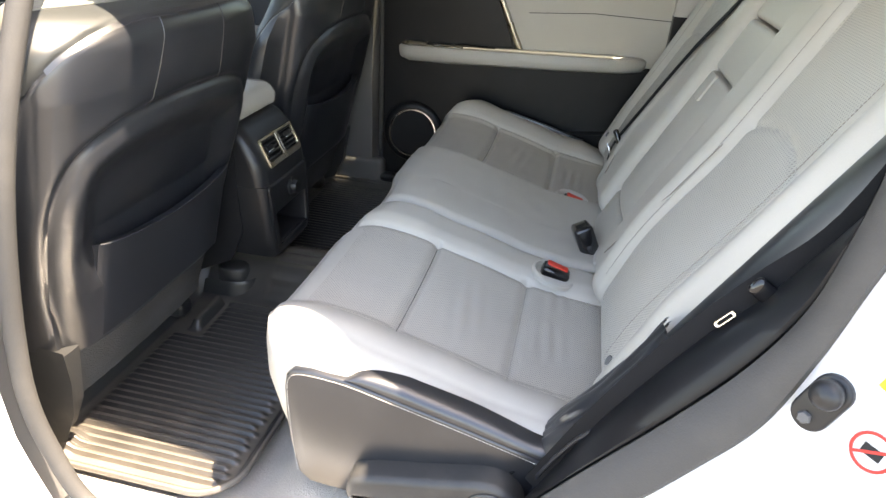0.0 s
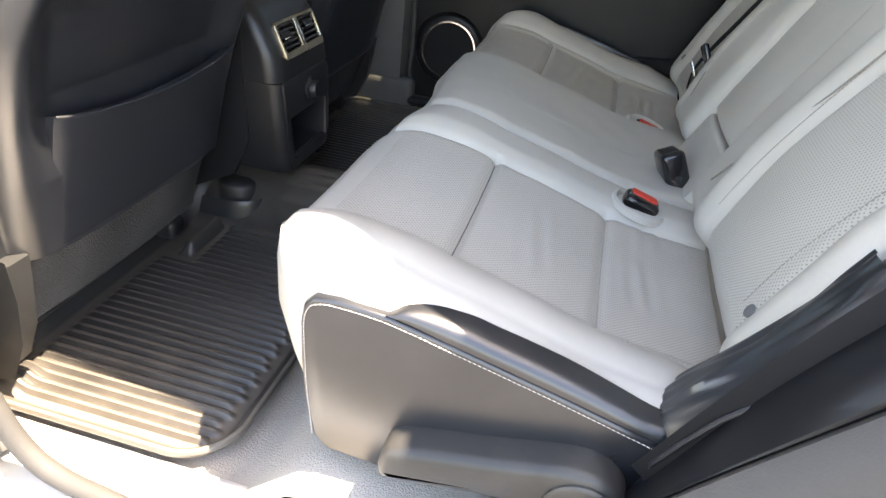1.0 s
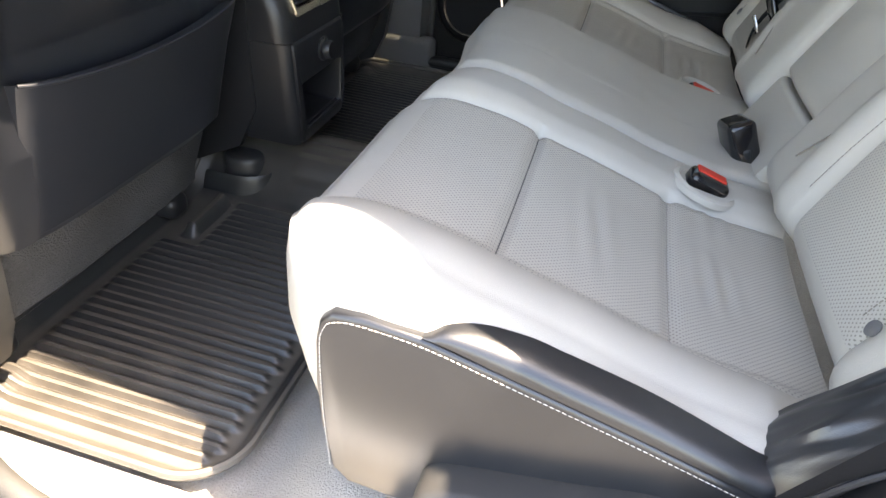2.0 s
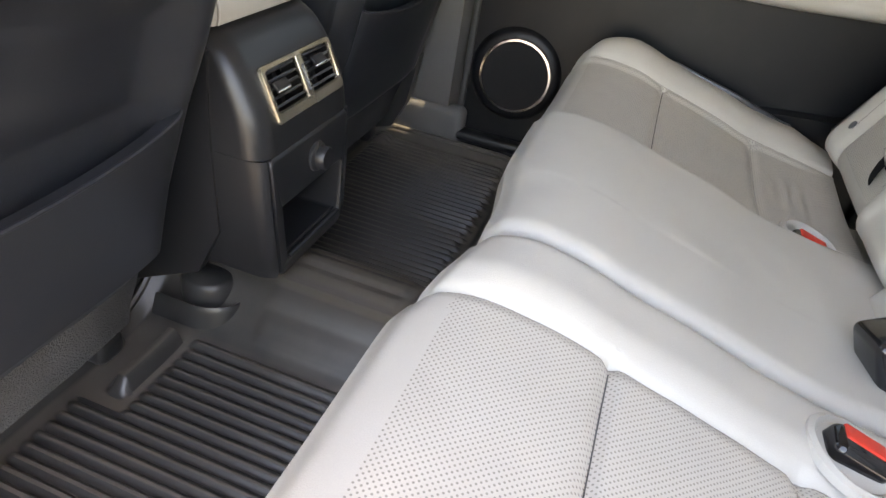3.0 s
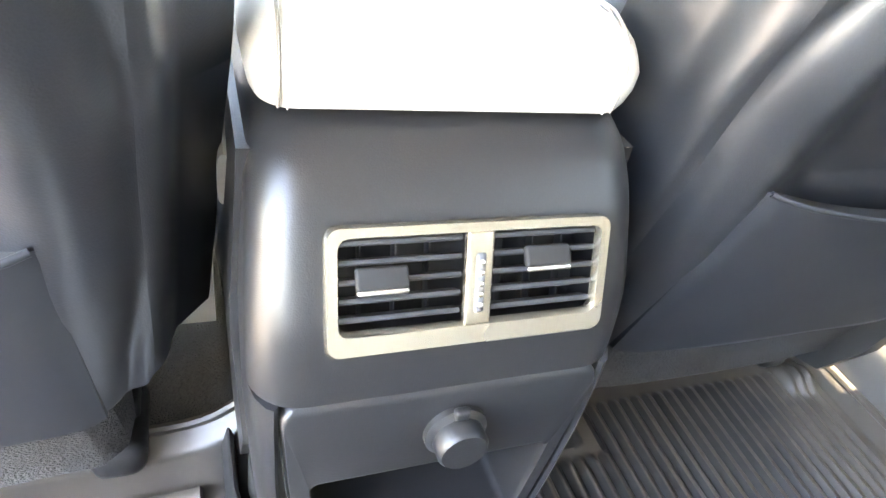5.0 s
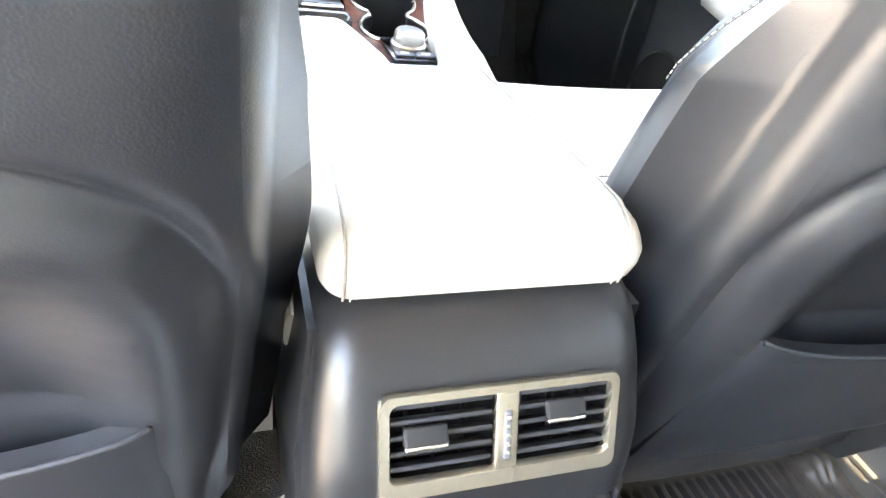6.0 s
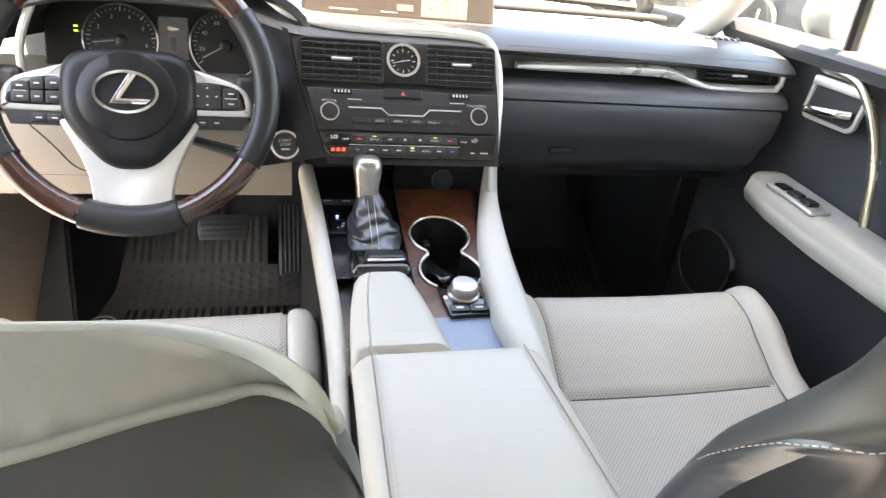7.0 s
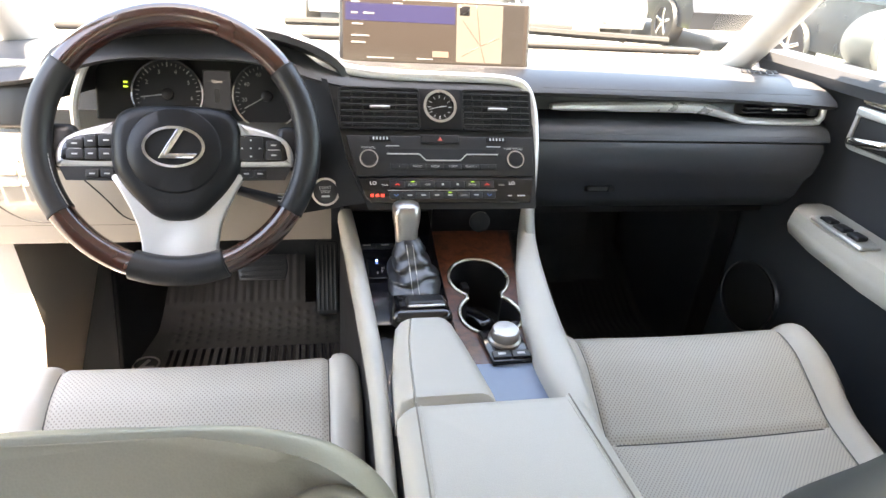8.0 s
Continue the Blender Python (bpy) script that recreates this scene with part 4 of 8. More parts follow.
for s in (-1, 1):
    arc = [(s * 0.078 + 0.043 * math.cos(a), 0.096 + 0.058 * math.sin(a)) for a in [math.pi + math.pi * i / 20 for i in range(21)]]
    arc = [(s * 0.078 - 0.043, 0.15)] + arc + [(s * 0.078 + 0.043, 0.15)]
    mesh_part("mat_collar", *loft([[Vector((s * 0.078 + (x - s * 0.078) * (1 + k), 0.096 + (y - 0.096) * (1 + k), z)) for k, z in ((0.20, 0.02), (0.10, 0.048), (0.07, 0.056), (0.03, 0.059), (-0.02, 0.057), (-0.06, 0.052), (-0.09, 0.03))] for x, y in arc]), rubber, mat_thing, "raised rubber collar")
around = [(u, -0.225) for u in span(-0.69, 0.69, 90)[:-1]] + [(0.69, v) for v in span(-0.225, 0.185, 40)[:-1]] + [(u, 0.185) for u in span(0.69, -0.69, 90)[:-1]] + [(-0.69, v) for v in span(0.185, -0.225, 40)[:-1]]
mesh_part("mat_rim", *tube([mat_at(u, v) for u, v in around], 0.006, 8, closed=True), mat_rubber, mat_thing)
# ---- front seats ----
BACKLINE = [(0.12, 0.078), (0.20, 0.054), (0.30, 0.028), (0.40, 0.0), (0.52, -0.042), (0.63, -0.074), (0.70, -0.096), (0.725, -0.101), (0.742, -0.098), (0.752, -0.088), (0.760, -0.073), (0.766, -0.058), (0.772, -0.042), (0.777, -0.028), (0.780, -0.018), (0.782, -0.009)]
HALF = [(0.12, 0.22), (0.2, 0.248), (0.3, 0.259), (0.4, 0.266), (0.5, 0.273), (0.66, 0.275), (0.70, 0.274), (0.725, 0.272), (0.742, 0.266), (0.752, 0.261), (0.760, 0.254), (0.766, 0.246), (0.772, 0.235), (0.777, 0.220), (0.780, 0.207), (0.782, 0.194)]
THICK = [(0.12, 0.14), (0.3, 0.19), (0.5, 0.182), (0.6, 0.164), (0.66, 0.143), (0.70, 0.132), (0.725, 0.130), (0.742, 0.126), (0.752, 0.116), (0.760, 0.098), (0.766, 0.080), (0.772, 0.059), (0.777, 0.041), (0.780, 0.027), (0.782, 0.014)]
SEAT_X = 0.412
EDGE = [(0.0, 0.624), (0.08, 0.622), (0.14, 0.616), (0.18, 0.606), (0.210, 0.593), (0.234, 0.573), (0.249, 0.543), (0.256, 0.508), (0.257, 0.455), (0.252, 0.395), (0.245, 0.33), (0.232, 0.258), (0.215, 0.10)]
SHELL = [Vector((x, z, 0)) for x, z in EDGE]
SHELL = smooth_line(SHELL, 30)
CORNER = math.asin(0.94 ** 2.5)


def in_shell(x, z):
    """Distance to the shell's outline, positive inside it."""
    p = Vector((abs(x), z, 0))
    best = 9.0
    for a, b in zip(SHELL, SHELL[1:]):
        d = b - a
        k = max(0.0, min(1.0, (p - a).dot(d) / d.length_squared))
        best = min(best, (p - a - d * k).length_squared)
    best = math.sqrt(best)
    side = curve_at([(z_, x_) for x_, z_ in reversed(EDGE)], z)
    return best if z < 0.624 and abs(x) < side else -best


def plan_power(z):
    """Squareness of the seat back's plan: boxy below, rounder at the crown."""
    return curve_at([(0.66, 5.0), (0.72, 3.5), (0.75, 2.9), (0.782, 2.6)], z)


def skin_at(z, theta, rear_x=None, shell=True, inner=0):
    """A place on the seat back's skin about its own middle; theta from the rear (0) to the front (pi)."""
    w, th, yb = curve_at(HALF, z), curve_at(THICK, z), curve_at(BACKLINE, z)
    if rear_x is not None:
        q = abs(rear_x)
        n = plan_power(z) if theta == 0 else 5.0
        x, c = rear_x * w, (1 - q ** n) ** (1 / n)
        c = c if theta == 0 else -c
    else:
        sn, cs = math.sin(theta), math.cos(theta)
        if cs > 0:
            q, n = abs(sn) ** 0.4, plan_power(z)
            x, c = w * math.copysign(q, sn), (1 - q ** n) ** (1 / n)
        else:
            x, c = w * math.copysign(abs(sn) ** (2 / 7), sn), -abs(cs) ** (2 / 7)
    y = yb + th / 2 - th / 2 * c
    y += 0.012 * min(1.0, th / 0.12) ** 1.5 * (abs(x) / w) ** 4 * (1 if c > 0 else -0.9)
    y += curve_at([(0.66, 0.0), (0.72, 0.016), (0.75, 0.036), (0.766, 0.034), (0.774, 0.018), (0.782, 0.004)], z) * min(1.0, abs(x) / w) ** 3 * min(1.0, max(0.0, c / 0.5))
    bulge = min(1.0, max(0.0, (0.70 - z) / 0.1)) * min(1.0, max(0.0, (0.35 - c) / 0.6))
    out = 0.026
    if x * inner > 0:
        out = (curve_at([(0.0, 0.026), (0.50, 0.026), (0.60, 0.016), (0.68, 0.012)], z) if inner > 0 else 0.036) - 0.020 * max(0.0, (-c - 0.45) / 0.55)
    x += math.copysign(out, x) * bulge * min(1, abs(x) / w * 1.2) ** 6
    if shell and c > 0.1:
        d = in_shell(x, z)
        inward = 0.0
        if d > -0.007:
            t = min(1, max(0, (d - 0.028) / 0.075))
            step = min(1.0, (d + 0.007) / 0.016)
            inward += step * step * (3 - 2 * step) * 0.008 * min(1.0, max(0, 1 - d / 0.03)) ** 2 - 0.004 * math.exp(-((d - 0.036) / 0.018) ** 2)
            inward += 0.030 * t * t * (3 - 2 * t) * min(1, max(0, (z - 0.33) / 0.10))
        if abs(d) < 0.02:
            inward += 0.0050 * math.exp(-(d / 0.0068) ** 2)
        inward -= 0.0012 * noise.noise((x * 14, z * 17, 0.7 + w))
        e = (abs(x) / w) ** 8
        inward *= max(0.0, min(1.0, (c - 0.4) / 0.35))
        y += inward * (1 - 0.6 * e)
        x -= math.copysign(inward * 0.6 * e, x)
    return Vector((x, y, z))


def back_surface(x, z):
    w = curve_at(HALF, z)
    return skin_at(z, 0, max(-0.99, min(0.99, x / w))).y


def front_seat(side, label):
    cx = SEAT_X * side
    s = thing("driver_seat" if side < 0 else "front_passenger_seat", label, "car seat", (cx, 0.3, 0.0), group="front seats")
    shift = Vector((cx, 0, 0))
    # stations round the back: rear, one side, front, other side
    stations = [("rear", 0.0, u) for u in span(-0.94, 0.94, 161)]
    stations += [("side", a, None) for a in span(CORNER, math.pi - 0.95, 22)[1:]]
    stations += [("front", math.pi, -u) for u in span(-0.93, 0.93, 41)]
    stations += [("side", 2 * math.pi - a, None) for a in span(CORNER, math.pi - 0.95, 22)[:0:-1]]
    SEAM = [(0.0, 0.752), (0.44, 0.751), (0.58, 0.746), (0.70, 0.738), (0.80, 0.728), (0.88, 0.718), (0.94, 0.704), (1.0, 0.688), (1.08, 0.658), (1.2, 0.62)]
    SEAM_IN = [(0.0, 0.752), (0.44, 0.751), (0.70, 0.7485), (0.84, 0.743), (0.905, 0.729), (0.94, 0.720), (1.0, 0.706), (1.08, 0.68), (1.2, 0.63)] if side < 0 else [(0.0, 0.752), (0.44, 0.751), (0.70, 0.748), (0.84, 0.743), (0.905, 0.728), (0.94, 0.718), (1.0, 0.702), (1.03, 0.693), (1.06, 0.675), (1.08, 0.648), (1.10, 0.618), (1.14, 0.58), (1.19, 0.545), (1.2, 0.535)]
    CREST = [(0.0, 0.768), (0.80, 0.767), (0.94, 0.763), (1.04, 0.752), (1.2, 0.735)]
    lean = 0.035 * (side > 0)

    def placed(p):
        """The passenger's backrest stands a little more upright."""
        t = min(1.0, max(0.0, (p.z - 0.41) / 0.29))
        return p + shift + Vector((0, lean * t, 0))

    def seam_z(key):
        return curve_at(SEAM if key > 0 else SEAM_IN, abs(key))

    def seam_key(st):
        kind, a, u = st
        if kind == "rear":
            return u * side
        if kind == "front":
            return 1.2 * (-u if u is not None else 0) * -side
        k = 0.94 + 0.26 * (min(a, 2 * math.pi - a) - CORNER) / (math.pi - 0.95 - CORNER)
        return k * (1 if a < math.pi else -1) * side

    def crest_z(key):
        return curve_at(CREST, abs(key))

    rows = []
    low_n, mid_n, top_n = 180, 14, 16
    for r in range(low_n + mid_n + top_n + 1):
        loop = []
        for st in stations:
            zs = seam_z(seam_key(st)) if st[0] != "front" else 0.66
            zc = crest_z(seam_key(st))
            if r <= low_n:
                low = 0.213 + 0.026 * min(1.0, abs(st[2]) if st[2] is not None else 1.0) ** 6 if st[0] != "front" else 0.2
                z = low + (zs - low) * (r / low_n)
            elif r <= low_n + mid_n:
                z = zs + (zc - zs) * (r - low_n) / mid_n
            else:
                z = zc + (0.782 - zc) * math.sin(math.pi / 2 * (r - low_n - mid_n) / top_n)
            p = skin_at(z, st[1], st[2], inner=-side)
            dip = (0.0018 if side > 0 else 0.0034) * math.exp(-((z - zs) / 0.005) ** 2) + 0.0008 * math.exp(-((z - zc) / 0.003) ** 2)
            if st[0] != "front":
                p.z -= 0.0016 * math.cos(math.pi * p.x / 0.0117) ** 2 * math.exp(-((z - zc - 0.0025) / 0.002) ** 2)
            if st[0] != "front":
                p.y += dip * math.cos(st[1])
                p.x -= math.copysign(dip * abs(math.sin(st[1])), p.x)
            loop.append(placed(p))
        rows.append(loop)
    last = rows[-1]
    mid = sum(last, Vector()) / len(last)
    for k, up in [(k, 0.004 * (1 - k * k)) for k in (0.92, 0.84, 0.7, 0.55, 0.4, 0.2, 0.02)]:
        rows.append([mid + (p - mid) * k + Vector((0, 0, up)) for p in last])
    mesh = loft(rows, ends=False)
    n = len(stations)

    def pick(c, i):
        r, j = divmod(i, n)
        kind = stations[j][0]
        if r >= low_n + mid_n:
            return "crown"
        if kind == "front":
            return "front" if r < low_n else "crown"
        if r >= low_n:
            return "shoulder"
        return kind if kind == "rear" else "side in" if (c.x - cx) * side < 0 else "side out"
    parts = by_region(mesh, pick)
    mesh_part("backrest", *parts["front"], leather, s, "light grey leather backrest")
    mesh_part("rear_skin", *parts["rear"], leather_black, s, "black leather and vinyl rear of the seat")
    for key in ("side in", "side out"):
        mesh_part("back_side", *parts[key], leather_black, s, "black leather side of the backrest")
    mesh_part("shoulder_skin", *parts["shoulder"], leather_mid, s, "dark grey leather shoulder")
    mesh_part("back_crown", *parts["crown"], leather_taupe, s, "taupe leather upper edge")
    # sewn seams: pale thread under the shoulder, gathered piping at the crown
    away = []
    for st in stations:
        if st[0] == "rear" or (st[0] == "side" and min(st[1], 2 * math.pi - st[1]) < 1.9):
            away.append((seam_key(st), st))
    away.sort(key=lambda e: e[0])

    def seam_line(dz, out, level=None):
        line = []
        for key, st in away:
            z = (seam_z(key) if level is None else level(key)) + dz
            p = skin_at(z, st[1], st[2], inner=-side)
            line.append(placed(p) + Vector((math.copysign(abs(math.sin(st[1])), p.x) * out, -max(0, math.cos(st[1])) * out, 0)))
        return line
    if side > 0:
        mesh_part("shoulder_stitching", *stitches(seam_line(-0.0055, 0.0022), 0.0056, (0.0032, 0.0010, 0.0009)), thread_pale, s, "pale sewn thread")
    else:
        mesh_part("shoulder_stitching", *stitches(seam_line(-0.0050, 0.0016)[10:-10], 0.0056, (0.0030, 0.0011, 0.0008)), thread_dark, s, "dark sewn thread")
    mesh_part("crown_piping", *tube(smooth_line(seam_line(-0.0008, -0.0004, crest_z)[::3], 160), 0.0023, 16), leather_taupe, s, "taupe leather piping")
    for k in (-1, 1):
        line = [placed(Vector((k * (0.094 - 0.14 * (z - 0.622)), back_surface(k * (0.094 - 0.14 * (z - 0.622)), z) - 0.0004, z))) for z in span(0.622, 0.746, 30)]
        mesh_part("rear_seam", *tube(line, 0.0010, 6), leather_black, s)
    # pocket
    pc, corner, sag = 0.393 * side, 0.411 + 0.018 * (side > 0), 0.016 + 0.006 * (side > 0)

    def pock(u, v):
        x = -0.192 + 0.384 * u
        top = corner - sag * math.sin(u * math.pi) ** 0.8
        z = 0.222 + (top - 0.222) * v
        out = 0.004 + 0.004 * min(1, min(u, 1 - u) / 0.03) ** 0.5 + 0.009 * math.sin(u * math.pi) * v
        return placed(Vector((pc - cx + x, curve_at(BACKLINE, z) + 0.006 - out + 0.010 * (abs(x) / 0.2) ** 6, z)))
    mesh_part("map_pocket", *loft([[pock(u, v) for v in span(0, 1, 40)] + [pock(u, v) + Vector((0, 0.018, -0.002)) for v in span(1, 0, 8)] for u in span(0, 1, 60)]), vinyl_black, s, "black vinyl map pocket")
    mesh_part("pocket_rim", *tube([pock(u, 1.0) + Vector((0, 0.001, 0)) for u in span(0.004, 0.996, 50)], 0.0022, 10), vinyl_black, s)
    # cushion
    TOPF = [(0.17, 0.30), (0.30, 0.302), (0.437, 0.325), (0.50, 0.358), (0.55, 0.384), (0.585, 0.39), (0.61, 0.378), (0.622, 0.352)]
    cc, drop = (-0.350, 0.012) if side < 0 else (0.378, 0.0)
    def ctop(x, y):
        ax = abs(x)
        z = curve_at(TOPF, y) - drop * min(1, max(0, (y - 0.3) / 0.2))
        if ax > 0.174:
            z += 0.013 * math.sin(min(1, (ax - 0.174) / 0.05) * math.pi * 0.62)
        else:
            z -= 0.004 * math.cos(x / 0.174 * math.pi / 2)
            z += notch(y - 0.437, 0.006, 0.007)
        z += notch(ax - 0.176, 0.004, 0.006)
        return z
    x0, x1 = (-0.222, 0.222) if side < 0 else (-0.235, 0.235)
    secs = []
    for x in span(x0, x1, 110):
        d = min(x - x0, x1 - x)
        r = 0.04
        ins = r - math.sqrt(max(0, r * r - (r - min(d, r)) ** 2))
        loop = [Vector((cc + x, y - ins * 0.5 * (y > 0.5), ctop(x, y) - ins)) for y in span(0.17, 0.622, 90)]
        zf = loop[-1].z
        loop += [Vector((cc + x, 0.622 + 0.006 * math.sin(q * math.pi) - 0.05 * q * q - ins * 0.5, zf + (0.20 - zf) * q)) for q in (0.15, 0.4, 0.7, 1.0)]
        loop += [Vector((cc + x, 0.3, 0.19)), Vector((cc + x, 0.17, 0.19))]
        secs.append(loop)
    def pick(c, i):
        if abs(c.x - cc) < 0.176 and c.z > 0.27 and c.y < 0.605:
            return "fore" if c.y > 0.437 else "aft"
        return "body"
    pieces = by_region(loft(secs), pick)
    cu = mesh_part("seat_cushion", *pieces["body"], leather, s, "light grey leather seat cushion")
    for key in ("fore", "aft"):
        mesh_part("cushion_insert", *pieces[key], leather_perf, cu, "perforated light grey leather insert")
    mesh_part("cross_seam", *tube([(cc + x, 0.437, ctop(x, 0.437) + 0.001) for x in span(-0.172, 0.172, 30)], 0.0012, 6), thread_dark, cu)
    for k in (-1, 1):
        mesh_part("long_seam", *tube([(cc + k * 0.176, y, ctop(k * 0.176, y) + 0.0008) for y in span(0.15, 0.60, 40)], 0.001, 6), thread_dark, cu)
    # carpet skirt, runners, hinge cover
    secs = []
    for v in span(0, 1, 12):
        z = 0.10 + 0.15 * v
        secs.append([Vector((cx + x, curve_at(BACKLINE, z) + 0.012 + 0.010 * (1 - v) + y, z)) for x, y in [(-0.205, 0.10), (-0.212, 0.05), (-0.208, 0.02), (-0.19, 0.004), (-0.1, -0.002), (0.0, -0.003), (0.1, -0.002), (0.19, 0.004), (0.208, 0.02), (0.212, 0.05), (0.205, 0.10)]])
    mesh_part("carpet_skirt", *loft(secs), carpet_dark, s, "charcoal carpet skirt under the pocket")
    mesh_part("seat_pan", *rbox((0.40, 0.42, 0.11), 0.02, pose(cx, 0.36, 0.15)), plastic_black, s)
    for k in (-1, 1):
        mesh_part("seat_rail", *rbox((0.04, 0.50, 0.05), 0.008, pose(cx + k * 0.19, 0.43, 0.055)), plastic_black, s, "black seat rail")
        if k == side:
            prof = [(0.055, 0.235), (0.062, 0.19), (0.075, 0.12), (0.105, 0.055), (0.16, 0.035), (0.26, 0.04), (0.30, 0.12), (0.28, 0.22), (0.16, 0.245)]
            m = Matrix(((0, 0, k, cx + k * 0.212), (1, 0, 0, 0), (0, 1, 0, 0), (0, 0, 0, 1)))
            mesh_part("hinge_cover", *plate(prof if k > 0 else prof[::-1], 0.040, 0.014, m), plastic_hinge, s, "dark grey plastic hinge cover")
        mesh_part("rail_cover", *rbox((0.05, 0.10, 0.045), 0.016, pose(cx + k * 0.19, 0.19, 0.035), k=4), plastic_black, s)
    # headrest on two posts
    mesh_part("headrest", *rbox((0.26, 0.11, 0.19), 0.05, pose(cx - 0.02 * (side < 0), 0.015 + lean, 0.975, 8), k=6), leather, s, "light grey leather headrest")
    for k in (-1, 1):
        mesh_part("headrest_post", *tube([(cx + k * 0.07, -0.005 + lean, 0.775), (cx + k * 0.07, -0.005 + lean, 0.90)], 0.006, 10), chrome, s)
    return s


front_seat(-1, "light grey leather driver's seat with black back and map pocket")
front_seat(1, "light grey leather passenger seat with black back and map pocket")
# ---- centre console ----
con = thing("center_console", "black and light grey centre console with rear air vents", "console", (0, 0.35, 0.08))
FACE_N = Vector((0, -0.913, 0.408))
REAR = [(0.13, -0.030), (0.16, -0.036), (0.25, -0.033), (0.318, -0.029), (0.36, -0.023), (0.40, -0.006), (0.43, 0.012), (0.452, 0.036), (0.458, 0.05)]
WIDE = [(0.13, 0.100), (0.16, 0.107), (0.212, 0.1125), (0.26, 0.116), (0.34, 0.117), (0.40, 0.1145), (0.44, 0.111), (0.458, 0.104)]


def plan_loop(z, r=0.030, front=0.36, dw=0.0, dy=0.0, fine=False):
    w, y0 = curve_at(WIDE, z) + dw, curve_at(REAR, z) + dy
    loop = []
    for k in range(9):
        a = radians(180 + 90 * k / 8)
        loop.append(Vector((-w + r + r * math.cos(a), y0 + r + r * math.sin(a), z)))
    if fine:
        loop += [Vector((x, y0, z)) for x in span(-w + r, w - r, 52)[1:-1]]
    for k in range(9):
        a = radians(270 + 90 * k / 8)
        loop.append(Vector((w - r + r * math.cos(a), y0 + r + r * math.sin(a), z)))
    return loop + [Vector((w, front, z)), Vector((-w, front, z))]


vm = frame_at(Vector((0.002, -0.0125, 0.388)) + FACE_N * -0.001, FACE_N, (0, 0.408, 0.913))
verts, faces = loft([plan_loop(z, fine=True) for z in span(0.3205, 0.458, 50)])
def in_vent(f):
    q = vm.inverted() @ (sum((Vector(verts[i]) for i in f), Vector()) / len(f))
    return abs(q.x) < 0.0755 and abs(q.y - 0.0035) < 0.0270 and abs(q.z) < 0.02
faces = [f for f in faces if len(f) > 4 or not in_vent(f)]
mesh_part("upper_body", verts, faces, plastic_black, con, "black grained console back")
def panel_loop(z0, z1, dw, y_off, r, squeeze=1.0):
    """A rounded outline on the console's rear face between two heights."""
    out = []
    for a, b in rounded(2.0, z1 - z0, r, 6):
        z = (z0 + z1) / 2 + b
        side = 1 if a > 0 else -1
        w = curve_at(WIDE, z) + dw
        out.append(Vector((squeeze * side * (w - (1 - abs(a))), curve_at(REAR, z) + y_off, z)))
    return out


rim_o, rim_i = panel_loop(0.133, 0.3185, -0.0165, 0.0, 0.010), panel_loop(0.160, 0.246, -0.0335, 0.0, 0.006)
dy = Vector((0, 1, 0))
mesh_part("outlet_panel", *loft([[p + dy * 0.02 for p in rim_o], [p + dy * 0.0025 for p in rim_o], [p.lerp(q, 0.03) + dy * 0.0003 for p, q in zip(rim_o, rim_i)], [p.lerp(q, 0.08) - dy * 0.001 for p, q in zip(rim_o, rim_i)], [p.lerp(q, 0.93) - dy * 0.001 for p, q in zip(rim_o, rim_i)], [p + dy * 0.001 for p in rim_i], [p + dy * 0.006 for p in rim_i]], ends=False), plastic_black, con, "black outlet panel round an open tray")
for s in (-1, 1):
    posts = []
    for z in span(0.135, 0.3195, 18):
        w, y0 = curve_at(WIDE, z), curve_at(REAR, z)
        posts.append([Vector((s * x, y, z)) for x, y in [(w - 0.0155, 0.2), (w - 0.0155, y0 + 0.004), (w - 0.013, y0 + 0.0015), (w - 0.009, y0 + 0.004), (w - 0.004, y0 + 0.012), (w - 0.001, y0 + 0.024), (w, 0.05), (w, 0.36), (w - 0.0155, 0.36)]])
    mesh_part("corner_post", *loft(posts), plastic_black, con, "rounded black console corner")
# tray in the outlet panel
inner_o = [p + dy * 0.004 for p in rim_i]
deep = [Vector((p.x * 0.94, 0.062, 0.203 + (p.z - 0.203) * 0.92)) for p in rim_i]
low = mesh_part("tray", *loft([inner_o, deep, [Vector((p.x * 0.9, 0.064, 0.203 + (p.z - 0.203) * 0.9)) for p in deep], [Vector((p.x * 0.01, 0.064, 0.203 + (p.z - 0.203) * 0.01)) for p in deep]], ends=False), plastic_black, con, "black open tray")
mesh_part("tray_lip", *tube([(-0.070, -0.0365, 0.1625), (0.070, -0.0365, 0.1625)], 0.0032, 8), plastic_black, low)
mesh_part("tray_lip", *tube([(-0.068, -0.028, 0.1655), (0.068, -0.028, 0.1655)], 0.002, 8), plastic_black, low)
# side skirt of the console and its foot
for s in (-1, 1):
    mesh_part("side_wall", *loft([[Vector((s * 0.116, y, z0)), Vector((s * 0.122, y, (z0 + 0.44) / 2)), Vector((s * 0.116, y, 0.44)), Vector((s * 0.10, y, 0.44)), Vector((s * 0.10, y, z0))] for y, z0 in ((0.04, 0.20), (0.08, 0.12), (0.2, 0.06), (0.8, 0.05), (1.1, 0.05))]), plastic_black, con)
    mesh_part("foot_cap", *loft([[Vector((s * 0.077 + 0.034 * r * math.cos(a), 0.098 + 0.044 * r * math.sin(a), z)) for a in [2 * math.pi * i / 36 for i in range(36)]] for r, z in ((0.96, 0.012), (0.94, 0.05), (0.92, 0.075), (0.87, 0.081), (0.75, 0.084), (0.1, 0.085))]), plastic_hinge, con, "grey plastic foot cover")

cup_black = material("black cup liner", (0.006, 0.006, 0.007), 0.4, vary=0.2, grain=400, bump=0.1)
